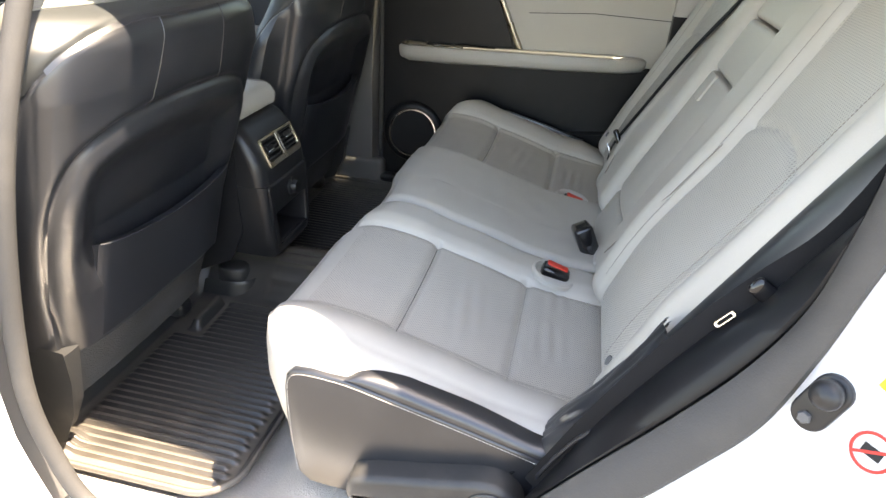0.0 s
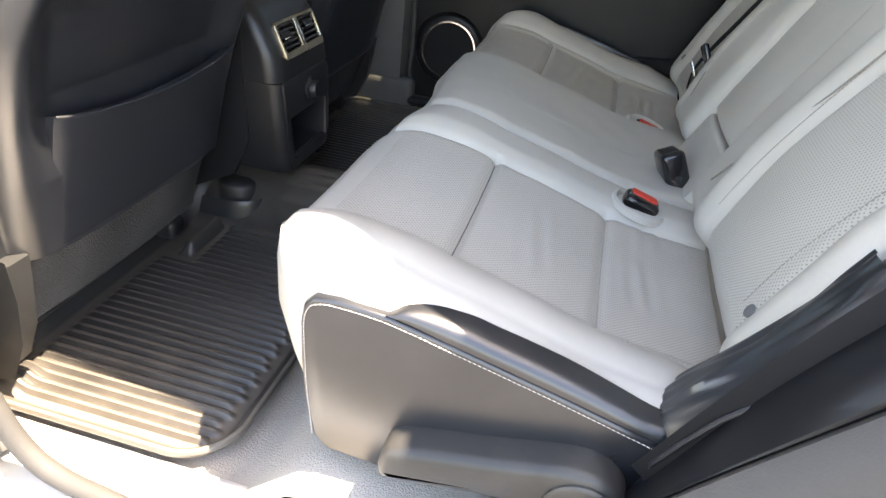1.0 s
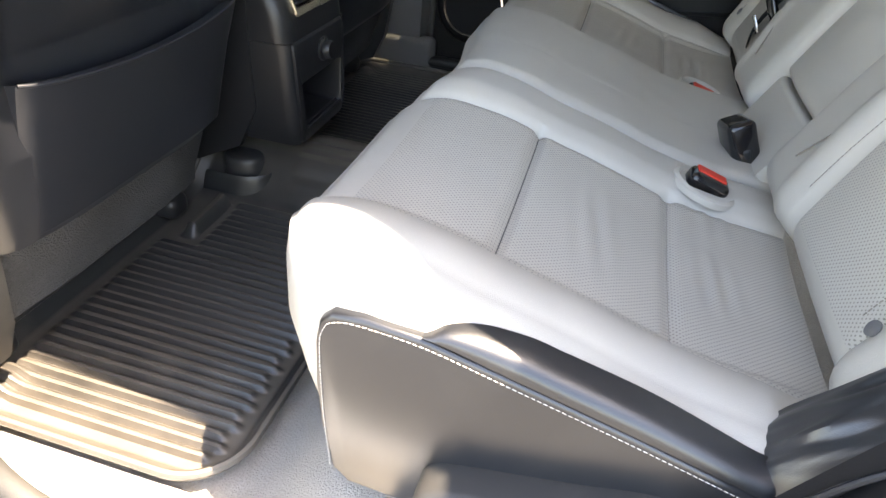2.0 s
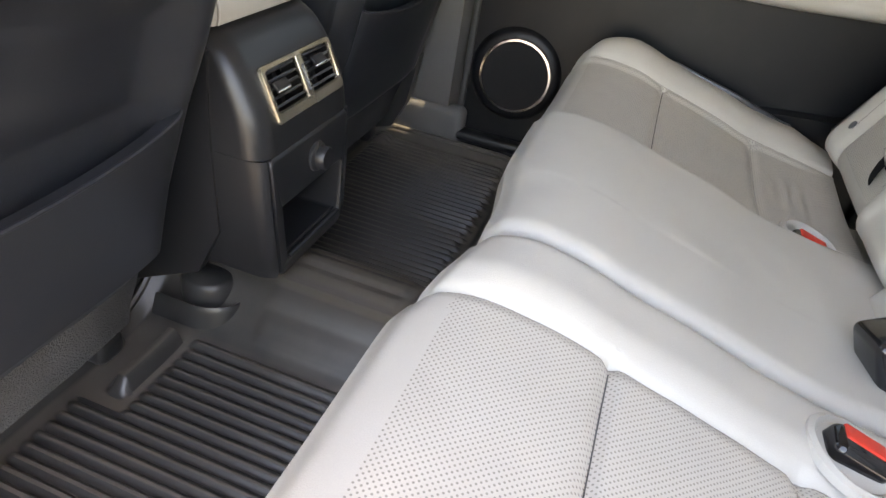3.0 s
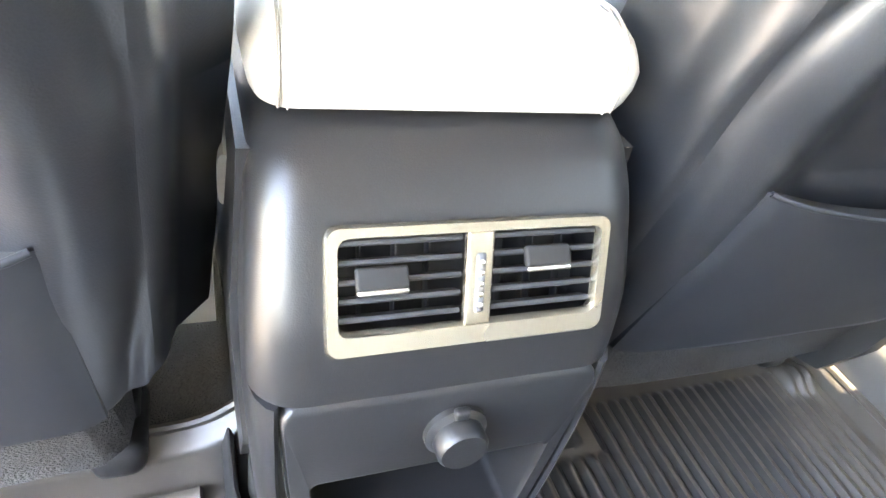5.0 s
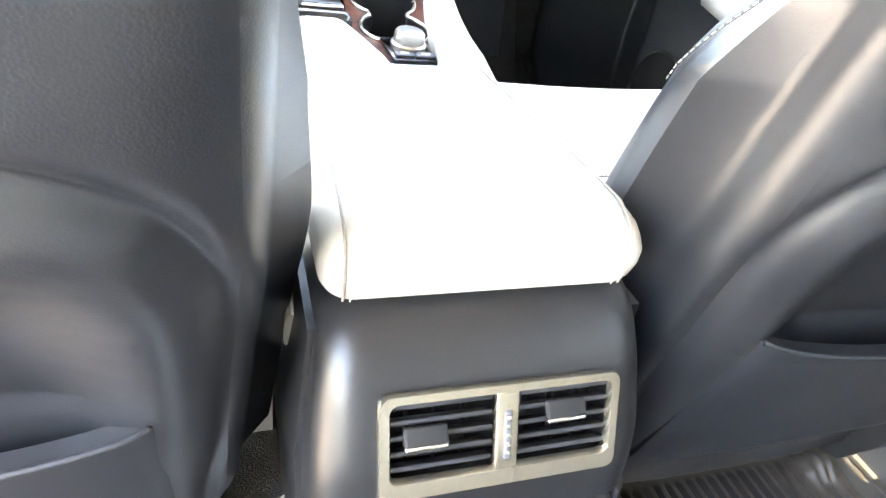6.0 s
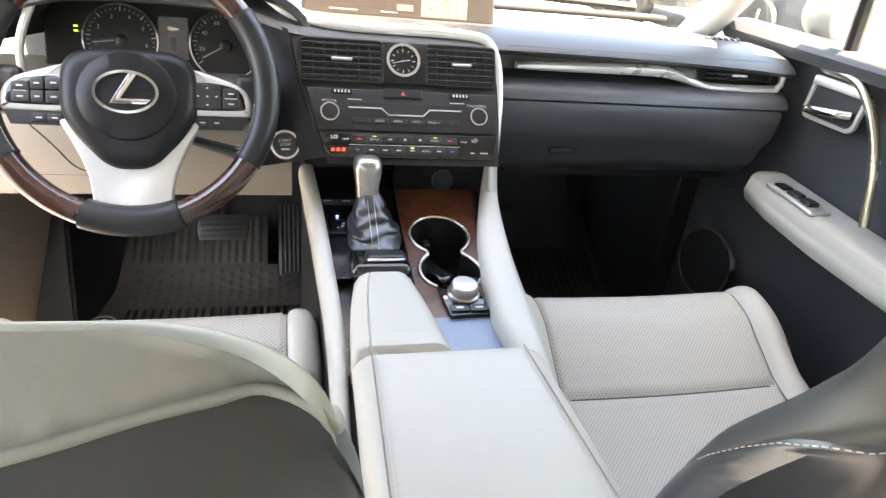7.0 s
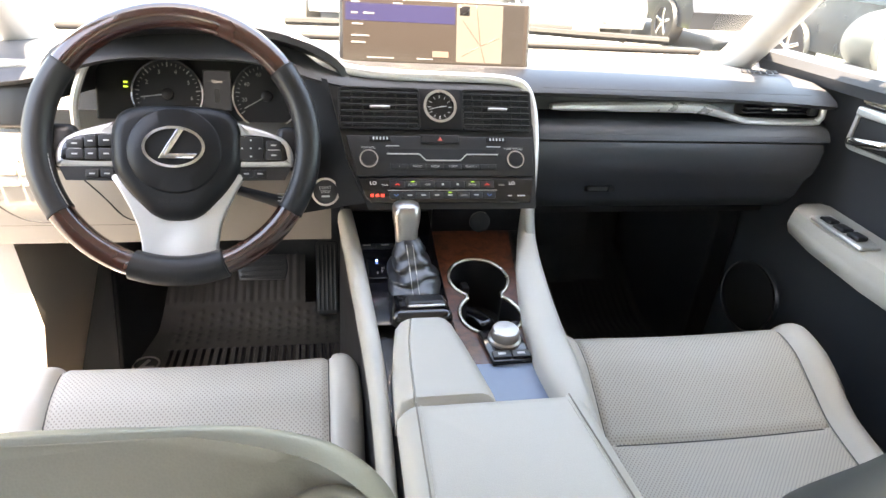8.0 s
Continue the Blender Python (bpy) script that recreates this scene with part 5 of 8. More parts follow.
slat_grey = material("dark grey vent slat", (0.024, 0.025, 0.028), 0.42, vary=0.1, grain=900, bump=0.15)
# rear vent: frame, slats, tabs, thumbwheel
vent = mesh_part("vent_frame", *ring_plate(rounded(0.163, 0.070, 0.007, 5), [(x, y + 0.0035) for x, y in rounded(0.149, 0.050, 0.006, 5)], 0.006, 0.0025, vm), champagne, con, "champagne metal vent frame")
bar = mesh_part("vent_bar", *rbox((0.0155, 0.053, 0.0062), 0.0016, vm @ pose(0.001, 0.0035, 0.0031)), champagne, vent, "champagne metal centre bar")
well = [[vm @ Vector((x, y + 0.0035, z)) for x, y in rounded(0.1515, 0.0525, 0.006, 5)] for z in (0.001, -0.012, -0.024)]
mesh_part("vent_well", *loft(well, ends=False), cup_black, vent)
mesh_part("vent_back", *rbox((0.158, 0.060, 0.002), 0.0005, vm @ pose(0, 0.0035, -0.024)), cup_black, vent)
for side in (-1, 1):
    for i in range(5):
        mesh_part("vent_slat", *rbox((0.067, 0.0034, 0.0110), 0.0012, vm @ pose(side * 0.041, -0.0165 + 0.0102 * i, -0.004, -14), k=2), slat_grey, vent)
    for i in range(3):
        mesh_part("inner_vane", *rbox((0.0012, 0.050, 0.008), 0.0004, vm @ pose(side * (0.022 + 0.019 * i), 0.0035, -0.015)), cup_black, vent)
    tx, ty = (-0.0525, 0.0075) if side < 0 else (0.0415, 0.0135)
    tab = mesh_part("vent_tab", *rbox((0.028, 0.0125, 0.005), 0.002, vm @ pose(tx, ty, 0.0055, -24)), matte_dark, vent, "black vent tab with a chrome edge")
    mesh_part("tab_edge", *rbox((0.0275, 0.0036, 0.0056), 0.0016, vm @ pose(tx, ty - 0.0066, 0.0072, -24)), chrome, tab, "silver edge")
wheel_v = mesh_part("thumbwheel", *rbox((0.0058, 0.034, 0.004), 0.0018, vm @ pose(0.001, 0.001, 0.0055)), plastic_grey, bar)
for i in range(5):
    mesh_part("thumbwheel_mark", *turned([(0.0019, 0.0), (0.0016, 0.0011), (0.0, 0.0015)], 10, vm @ pose(0.001, -0.011 + 0.006 * i, 0.0074)), chrome, wheel_v)
# outlet cap
om = frame_at((0.005, -0.0325, 0.283), (0, -1, 0.06))
oc = mesh_part("outlet_cap", *turned([(0.0205, 0.0), (0.0205, 0.004), (0.018, 0.006), (0.0165, 0.007), (0.0165, 0.017), (0.0145, 0.0195), (0.0, 0.0195)], 36, om), plastic_black, con, "round black power outlet cap")
mesh_part("cap_tab", *rbox((0.010, 0.008, 0.006), 0.002, om @ pose(0, 0.019, 0.005)), plastic_black, oc)

# padded lid
rings = []
for ins, z in ((0.012, 0.459), (0.004, 0.462), (0.001, 0.468), (-0.001, 0.477), (-0.001, 0.486), (0.002, 0.494), (0.006, 0.501), (0.011, 0.506), (0.017, 0.5092), (0.0235, 0.5112), (0.0255, 0.5113), (0.027, 0.5115), (0.0285, 0.5117), (0.031, 0.512), (0.05, 0.5135), (0.075, 0.5145), (0.095, 0.515), (0.104, 0.515)):
    ring = []
    corners = rounded(0.215 - 2 * ins, 0.311 - 2 * ins, max(0.003, 0.020 - 0.5 * max(0, ins)), 10)
    outline = []
    for i, (ax, ay) in enumerate(corners):
        bx, by = corners[(i + 1) % 44]
        outline += [(ax + (bx - ax) * q / 14, ay + (by - ay) * q / 14) for q in range(14 if i % 11 == 10 else 1)]
    for x, y in outline:
        yy = 0.1915 + y
        fore = max(0, (yy - 0.1) / 0.25)
        ring.append(Vector((-0.0025 + x * (1 - 0.045 * fore), yy, z - 0.010 * fore * (z - 0.459) / 0.056)))
    rings.append(ring)
lid = mesh_part("armrest_lid", *loft(rings), leather, con, "padded light grey leather armrest lid")
for k, wf in ((-1, 0.0945), (1, 0.090)):
    rear = [(k * wf - 0.0025, y, z) for y, z in ((0.0375, 0.464), (0.0352, 0.474), (0.0352, 0.486), (0.0385, 0.495), (0.0435, 0.5025), (0.050, 0.5075), (0.058, 0.5105))]
    top = [(k * (wf - 0.010 * max(0, (y - 0.06) / 0.28)) - 0.0025, y, 0.5125 - 0.010 * max(0, (y - 0.1) / 0.25)) for y in span(0.065, 0.335, 24)]
    line = smooth_line(rear + top, 120)
    mesh_part("lid_seam", *tube(line, 0.0009, 6), seam_shade, lid)
    mesh_part("lid_stitching", *stitches([p + Vector((-k * 0.0045, 0, 0.0004)) for p in line], 0.0055, (0.004, 0.0011, 0.001)), thread_white, lid)

# fore part: wrist pad, wood, rails, shifter
def deck_z(y):
    return curve_at([(0.34, 0.452), (0.50, 0.460), (0.66, 0.484), (0.76, 0.505), (0.84, 0.53)], y)


secs = []
for y in [0.35, 0.40, 0.45, 0.488, 0.492, 0.52, 0.56, 0.60, 0.64, 0.692, 0.696, 0.74, 0.78, 0.82, 0.86, 0.90]:
    t, top = (y - 0.35) / 0.5, deck_z(y) - 0.014
    pit = 0.385 if 0.49 < y < 0.694 else top
    secs.append([Vector((x, y, z)) for x, z in ((-0.118 - 0.03 * t, 0.06), (-0.115 - 0.03 * t, top), (-0.010, top), (-0.010, pit), (0.102 + 0.03 * t, pit), (0.102 + 0.03 * t, top), (0.108 + 0.03 * t, top), (0.115 + 0.03 * t, 0.06))])
mesh_part("fore_body", *loft(secs), plastic_black, con)
secs = []
for y in span(0.343, 0.545, 30):
    e = min(y - 0.343, 0.545 - y)
    ins = 0.012 - math.sqrt(max(0, 0.012 ** 2 - (0.012 - min(e, 0.012)) ** 2))
    top = 0.500 - 0.10 * max(0, y - 0.36) - ins
    x1 = curve_at([(0.343, 0.006), (0.45, -0.002), (0.545, -0.012)], y)
    x0 = curve_at([(0.343, -0.106), (0.45, -0.098), (0.545, -0.084)], y)
    secs.append([Vector((x, y, z)) for x, z in [(x0, 0.44), (x0, top - 0.018), (x0 + 0.006, top - 0.006), (x0 + 0.018, top), (x0 + 0.0195, top - 0.0022), (x0 + 0.021, top), (x1 - 0.02, top), (x1 - 0.012, top - 0.003), (x1 - 0.003, top - 0.012), (x1, 0.44)]])
mesh_part("wrist_pad", *loft(secs), leather, con, "light grey leather wrist pad")
# wood veneer deck with the cup holder cut through it
CUPS = [(0.048, 0.633, 0.0445), (0.049, 0.553, 0.0435)]
def in_cup(x, y, grow=0.0):
    for cx, cy, r in CUPS:
        if math.hypot(x - cx, y - cy) < r + grow:
            return True
    return abs(x - 0.0485) < 0.026 + grow and 0.56 < y < 0.63


wood = bpy.data.materials.new("burl walnut veneer")
wood.use_nodes = True
wN, wL = wood.node_tree.nodes, wood.node_tree.links
wb = wN["Principled BSDF"]
wt = wN.new("ShaderNodeTexCoord")
wm = wN.new("ShaderNodeMapping")
wm.inputs["Scale"].default_value = (14, 14, 14)
wL.new(wt.outputs["Object"], wm.inputs["Vector"])
w1 = wN.new("ShaderNodeTexNoise")
w1.inputs["Scale"].default_value, w1.inputs["Detail"].default_value, w1.inputs["Distortion"].default_value = 3.0, 8, 1.6
w2 = wN.new("ShaderNodeTexNoise")
w2.inputs["Scale"].default_value, w2.inputs["Detail"].default_value = 24, 4
for n in (w1, w2):
    wL.new(wm.outputs[0], n.inputs["Vector"])
wa = wN.new("ShaderNodeMath")
wa.operation = "MULTIPLY_ADD"
wa.inputs[1].default_value = 0.3
wL.new(w2.outputs[0], wa.inputs[0])
wL.new(w1.outputs[0], wa.inputs[2])
wr_ = wN.new("ShaderNodeValToRGB")
wr_.color_ramp.elements[0].position, wr_.color_ramp.elements[0].color = 0.45, (0.035, 0.010, 0.0045, 1)
wr_.color_ramp.elements[1].position, wr_.color_ramp.elements[1].color = 0.85, (0.15, 0.044, 0.019, 1)
wL.new(wa.outputs[0], wr_.inputs[0])
wL.new(wr_.outputs[0], wb.inputs["Base Color"])
wb.inputs["Roughness"].default_value = 0.3
wb.inputs["Coat Weight"].default_value = 0.4
wb.inputs["Coat Roughness"].default_value = 0.05

xs, ys = span(-0.006, 0.125, 54), span(0.452, 0.752, 130)
verts, faces = grid(lambda u, v: Vector((min(u, curve_at([(0.452, 0.084), (0.55, 0.098), (0.7, 0.116), (0.84, 0.138)], v)) if u > 0.08 else u, v, deck_z(v))), xs, ys)
faces = [f for f in faces if not in_cup(*(sum(verts[i][k] for i in f) / 4 for k in (0, 1)), -0.001)]
mesh_part("wood_deck", verts, faces, wood, con, "glossy dark walnut veneer panel")
# cup wells and their champagne ring
ring = []
for i in range(120):
    a = 2 * math.pi * i / 120
    d = Vector((math.cos(a), math.sin(a)))
    r = 0.0
    while in_cup(0.0485 + d.x * r, 0.593 + d.y * r) and r < 0.2:
        r += 0.0004
    ring.append((0.0485 + d.x * r, 0.593 + d.y * r))
wells = mesh_part("cup_holder", *loft([[Vector((x, y, deck_z(y) + 0.001)) for x, y in ring], [Vector((0.0485 + (x - 0.0485) * 0.96, 0.593 + (y - 0.593) * 0.96, deck_z(y) - 0.04)) for x, y in ring], [Vector((0.0485 + (x - 0.0485) * 0.9, 0.593 + (y - 0.593) * 0.92, 0.405)) for x, y in ring]], ends=False), cup_black, con, "black double cup holder")
mesh_part("cup_floor", *loft([[Vector((0.0485 + (x - 0.0485) * 0.95, 0.593 + (y - 0.593) * 0.95, z)) for x, y in ring] for z in (0.398, 0.408)]), cup_black, wells)
mesh_part("cup_ring", *tube([(x, y, deck_z(y) + 0.001) for x, y in ring], 0.0029, 10, closed=True), champagne, wells, "champagne metal ring")
for x, y in ((0.035, 0.66), (0.02, 0.535), (0.085, 0.545)):
    mesh_part("cup_finger", *rbox((0.012, 0.02, 0.018), 0.003, pose(x, y, 0.445)), plastic_black, wells)
mesh_part("cup_divider", *rbox((0.03, 0.055, 0.03), 0.008, pose(0.04, 0.59, 0.43, 0, 0, 30)), gloss_black, wells)
# drive mode knob and its plate
pm = frame_at((0.051, 0.482, 0.4605), (0, -0.09, 1), (0, 1, 0))
kp = mesh_part("knob_plate", *plate([(-0.024, -0.033), (0.03, -0.030), (0.024, 0.032), (-0.03, 0.03)], 0.006, 0.002, pm), gloss_black, con, "gloss black switch plate")
mesh_part("mode_knob", *turned([(0.0215, 0.0), (0.0215, 0.003), (0.0185, 0.005), (0.018, 0.015), (0.016, 0.0175), (0.0, 0.0182)], 40, pm @ pose(0.001, 0.010, 0.006)), satin_dark, kp, "satin silver rotary knob")
for k in (-1, 1):
    b = mesh_part("plate_button", *rbox((0.024, 0.013, 0.004), 0.0012, pm @ pose(k * 0.0125 + 0.002, -0.0215, 0.0075)), plastic_black, kp)
    mesh_part("button_mark", *rbox((0.010, 0.004, 0.0005), 0.0002, pm @ pose(k * 0.0125 + 0.002, -0.0215, 0.0097), k=1), print_white, b)
mesh_part("deck_tail", *grid(lambda u, v: (0.004 + (0.08 + 0.014 * v) * u, 0.352 + 0.102 * v, 0.4545 + 0.003 * v), span(0, 1, 8), span(0, 1, 8)), material("blue grey film", (0.2, 0.26, 0.36), 0.3, vary=0.05, bump=0.0), con, "blue-grey protective film")
# padded rails either side
secs = []
for p, w, h in [((0.098, 0.27, 0.462), 0.010, 0.02), ((0.100, 0.345, 0.482), 0.018, 0.028), ((0.103, 0.43, 0.488), 0.026, 0.026), ((0.112, 0.52, 0.488), 0.026, 0.024), ((0.126, 0.62, 0.498), 0.022, 0.02), ((0.141, 0.70, 0.515), 0.015, 0.016), ((0.150, 0.74, 0.545), 0.011, 0.012), ((0.154, 0.755, 0.585), 0.007, 0.008)]:
    secs.append((Vector(p), w, h))
def rail(secs, n=40):
    c = smooth_line([s[0] for s in secs], n)
    loops = []
    for i in range(n):
        t = i / (n - 1) * (len(secs) - 1)
        k = min(int(t), len(secs) - 2)
        f = t - k
        w = secs[k][1] * (1 - f) + secs[k + 1][1] * f
        h = secs[k][2] * (1 - f) + secs[k + 1][2] * f
        d = (c[min(n - 1, i + 1)] - c[max(0, i - 1)]).normalized()
        side = d.cross(Vector((0, 0, 1))).normalized()
        up = side.cross(d)
        loops.append([c[i] + side * x * w + up * (y * h - h) for x, y in [(math.copysign(abs(math.cos(a)) ** 0.7, math.cos(a)), math.copysign(abs(math.sin(a)) ** 0.7, math.sin(a))) for a in [2 * math.pi * q / 20 for q in range(20)]]])
    return loft(loops)
mesh_part("rail_right", *rail(secs), leather, con, "padded light grey leather rail")
mesh_part("rail_left", *rail([(Vector((-0.1195, 0.10, 0.40)), 0.004, 0.03), (Vector((-0.119, 0.20, 0.445)), 0.006, 0.03), (Vector((-0.118, 0.30, 0.462)), 0.009, 0.03), (Vector((-0.116, 0.45, 0.468)), 0.011, 0.03), (Vector((-0.122, 0.58, 0.482)), 0.012, 0.03), (Vector((-0.132, 0.70, 0.508)), 0.0125, 0.028), (Vector((-0.142, 0.78, 0.532)), 0.012, 0.02)]), leather, con, "padded light grey leather rail")
# shifter, gaiter, gate, touch controller
mesh_part("shifter_surround", *grid(lambda u, v: (-0.118 - 0.012 * v + (0.108 + 0.018 * v) * u, 0.54 + 0.26 * v, deck_z(0.54 + 0.26 * v) + 0.001), span(0, 1, 10), span(0, 1, 20)), gloss_black, con, "gloss black shifter surround")
def gaiter_ring(t):
    y, z = 0.630 + 0.036 * t, 0.477 + 0.058 * t
    rx, ry = 0.024 * (1 - t) ** 0.9 + 0.0145, 0.040 * (1 - t) ** 1.1 + 0.014
    loop = []
    for i in range(64):
        a = 2 * math.pi * i / 64
        fold = 1 + 0.10 * math.sin(t * 26 + 2.2 * math.sin(a * 2 + 0.6)) * math.sin(math.pi * min(1, t * 1.15)) + 0.07 * math.sin(4 * a + t * 9)
        loop.append(Vector((-0.048 - 0.008 * t + rx * fold * math.copysign(abs(math.cos(a)) ** 0.8, math.cos(a)), y + ry * fold * math.copysign(abs(math.sin(a)) ** 0.8, math.sin(a)), z)))
    return loop
sh = mesh_part("shift_gaiter", *loft([gaiter_ring(t) for t in span(0, 1, 44)]), leather_black, con, "creased black leather gaiter")
mesh_part("gaiter_stitching", *stitches([(-0.05 - 0.003 * t + dx, 0.578 + 0.07 * t, 0.479 + 0.047 * t + 0.006) for dx in (-0.007,) for t in span(0, 1, 20)], 0.005), thread_white, sh)
mesh_part("gaiter_stitching", *stitches([(-0.05 - 0.003 * t + 0.002, 0.578 + 0.07 * t, 0.479 + 0.047 * t + 0.006) for t in span(0, 1, 20)], 0.005), thread_white, sh)
mesh_part("shift_knob", *loft([[Vector((-0.058 + rx * math.copysign(abs(math.cos(a)) ** 0.75, math.cos(a)), y + ry * math.copysign(abs(math.sin(a)) ** 0.75, math.sin(a)), z)) for a in [2 * math.pi * i / 32 for i in range(32)]] for y, rx, ry, z in [(0.664, 0.014, 0.012, 0.524), (0.666, 0.016, 0.014, 0.53), (0.670, 0.017, 0.016, 0.545), (0.675, 0.020, 0.021, 0.562), (0.678, 0.0205, 0.023, 0.574), (0.679, 0.018, 0.020, 0.581), (0.680, 0.010, 0.011, 0.585)]]), satin_dark, con, "satin silver shift knob")
gate = mesh_part("gate_plate", *rbox((0.034, 0.055, 0.003), 0.001, pose(-0.098, 0.66, deck_z(0.66) + 0.0025, 6)), gloss_black, con)
for i, (dx, dy) in enumerate(((0.006, 0.014), (0.010, 0.006), (0.006, -0.004), (0.004, -0.013), (-0.003, -0.018))):
    mesh_part("gate_letter", *text_mesh("PRNDS"[i], 0.006, pose(-0.098 + dx, 0.66 + dy, deck_z(0.66) + 0.0046, 6)), print_white, gate, smooth=False)
blue_led = material("blue indicator", (0.05, 0.1, 0.6), 0.4, bump=0.0, emit=(0.1, 0.25, 1.0), power=2.0)
mesh_part("gate_indicator", *rbox((0.003, 0.003, 0.001), 0.0003, pose(-0.100, 0.675, deck_z(0.675) + 0.0048, 6), k=1), blue_led, gate, "lit blue indicator")
for i in range(2):
    mesh_part("heater_key", *rbox((0.028, 0.012, 0.004), 0.001, pose(-0.112 + 0.028 * i, 0.712, deck_z(0.712) + 0.003, 8)), plastic_black, con)
    mesh_part("heater_mark", *rbox((0.012, 0.003, 0.0006), 0.0002, pose(-0.112 + 0.028 * i, 0.712, deck_z(0.712) + 0.0055, 8), k=1), print_white, con)
tc_ = mesh_part("touch_controller", *rbox((0.082, 0.07, 0.03), 0.012, pose(-0.050, 0.558, 0.472, -6), k=4), gloss_black, con, "gloss black touch controller")
mesh_part("controller_pad", *rbox((0.052, 0.03, 0.012), 0.006, pose(-0.044, 0.555, 0.489, -6), k=4), plastic_black, tc_)
mesh_part("controller_edge", *rbox((0.050, 0.004, 0.004), 0.0015, pose(-0.044, 0.541, 0.492, -6)), chrome, tc_)
# cubby below the radio with an outlet
mesh_part("cubby", *rbox((0.27, 0.06, 0.07), 0.006, pose(0.0, 0.835, 0.55)), matte_dark, con)
mesh_part("cubby_panel", *rbox((0.15, 0.014, 0.075), 0.004, pose(0.070, 0.760, 0.535, 8)), plastic_soft, con)
mesh_part("power_outlet", *turned([(0.017, 0), (0.017, 0.005), (0.012, 0.007), (0.0, 0.006)], 28, frame_at((0.073, 0.7515, 0.520), (0, -1, 0.15))), plastic_soft, con, "round black power outlet")
# ---- dashboard ----
dash = thing("dashboard", "black soft-touch dashboard with satin trim, vents and glovebox", "dashboard", (0, 0.95, 0.3))
pad_black = material("black stitched dash pad", (0.045, 0.048, 0.055), 0.42, vary=0.12, grain=1200, bump=0.25, kindof="cells", depth=0.0004)


def dash_loop(x, pts):
    return [Vector((x, y, z)) for y, z in pts]


# top pad reaching to the windscreen
PAD = [(1.20, 0.728), (1.05, 0.742), (0.93, 0.752), (0.86, 0.752), (0.815, 0.744), (0.79, 0.733), (0.782, 0.725), (0.79, 0.718), (0.84, 0.712), (1.20, 0.70)]
def pad_at(x):
    hood = math.exp(-((x + 0.365) / 0.17) ** 4)
    out = []
    for y, z in PAD:
        q = hood * math.exp(-((y - 0.88) / 0.13) ** 2)
        out.append((y + (0.02 * hood if y < 0.9 else 0), z + 0.055 * q - 0.012 * (abs(x) / 0.7) ** 4))
    return out
mesh_part("top_pad", *loft([dash_loop(x, pad_at(x)) for x in span(-0.70, 0.70, 90)]), pad_black, dash, "black stitched soft pad")
mesh_part("pad_stitching", *stitches([(x, 0.7835, 0.7325) for x in span(0.165, 0.64, 30)], 0.0055), thread_dark, dash)
mesh_part("screen_cowl", *rbox((1.34, 0.03, 0.014), 0.006, pose(0, 1.20, 0.738)), matte_dark, dash, "black edge strip under the windscreen")
# passenger side: recess, satin spear, lower pad, glovebox
mesh_part("spear_recess", *loft([dash_loop(x, [(0.80, 0.722), (0.825, 0.71), (0.82, 0.69), (0.795, 0.678), (0.86, 0.66), (0.9, 0.72)]) for x in span(0.150, 0.70, 24)]), plastic_black, dash)
SPEAR = [(0.186, 0.6995, 0.004), (0.21, 0.700, 0.006), (0.307, 0.7015, 0.0075), (0.40, 0.703, 0.0085), (0.445, 0.7025, 0.0088), (0.48, 0.697, 0.008), (0.515, 0.688, 0.0066), (0.545, 0.682, 0.0058), (0.60, 0.681, 0.0056), (0.66, 0.682, 0.0058), (0.682, 0.6835, 0.006)]
def spear_loop(x):
    z, h = curve_at([(a, b) for a, b, q in SPEAR], x), curve_at([(a, q) for a, b, q in SPEAR], x)
    return [Vector((x, 0.792 + dy, z + h * k)) for k, dy in ((-1, 0.012), (-1, 0.004), (-0.8, 0.0006), (-0.2, -0.002), (0.5, -0.001), (0.85, 0.003), (1.0, 0.008), (1.0, 0.014))]
mesh_part("satin_spear", *loft([spear_loop(x) for x in span(0.186, 0.682, 90)]), satin, dash, "satin silver spear trim")
rv = mesh_part("right_vent_frame", *tube([(0.676, 0.795, 0.684), (0.686, 0.797, 0.692), (0.688, 0.80, 0.706), (0.682, 0.803, 0.722)], 0.006, 10), satin, dash, "satin silver vent frame")
for i in range(3):
    mesh_part("vent_slat", *rbox((0.125, 0.010, 0.002), 0.0008, pose(0.600, 0.808, 0.697 + 0.008 * i, 12)), plastic_black, rv)
for i in range(5):
    mesh_part("vent_fin", *rbox((0.002, 0.012, 0.024), 0.0008, pose(0.548 + 0.024 * i, 0.815, 0.704)), plastic_black, rv)
mesh_part("vent_well", *rbox((0.14, 0.01, 0.03), 0.002, pose(0.60, 0.825, 0.704)), matte_dark, rv)
mesh_part("vent_tab", *rbox((0.03, 0.006, 0.004), 0.0015, pose(0.598, 0.797, 0.704)), satin, rv)
mesh_part("vent_wheel", *rbox((0.014, 0.012, 0.026), 0.003, pose(0.668, 0.803, 0.706)), plastic_black, rv)
mesh_part("lower_pad", *loft([dash_loop(x, [(0.797, 0.680), (0.779, 0.672), (0.770, 0.662), (0.768, 0.654), (0.80, 0.650), (0.85, 0.66), (0.85, 0.68)]) for x in span(0.150, 0.694, 24)]), pad_black, dash, "black stitched lower pad")
mesh_part("lower_stitching", *stitches([(x, 0.7705, 0.6625) for x in span(0.165, 0.68, 30)], 0.0055), thread_dark, dash)
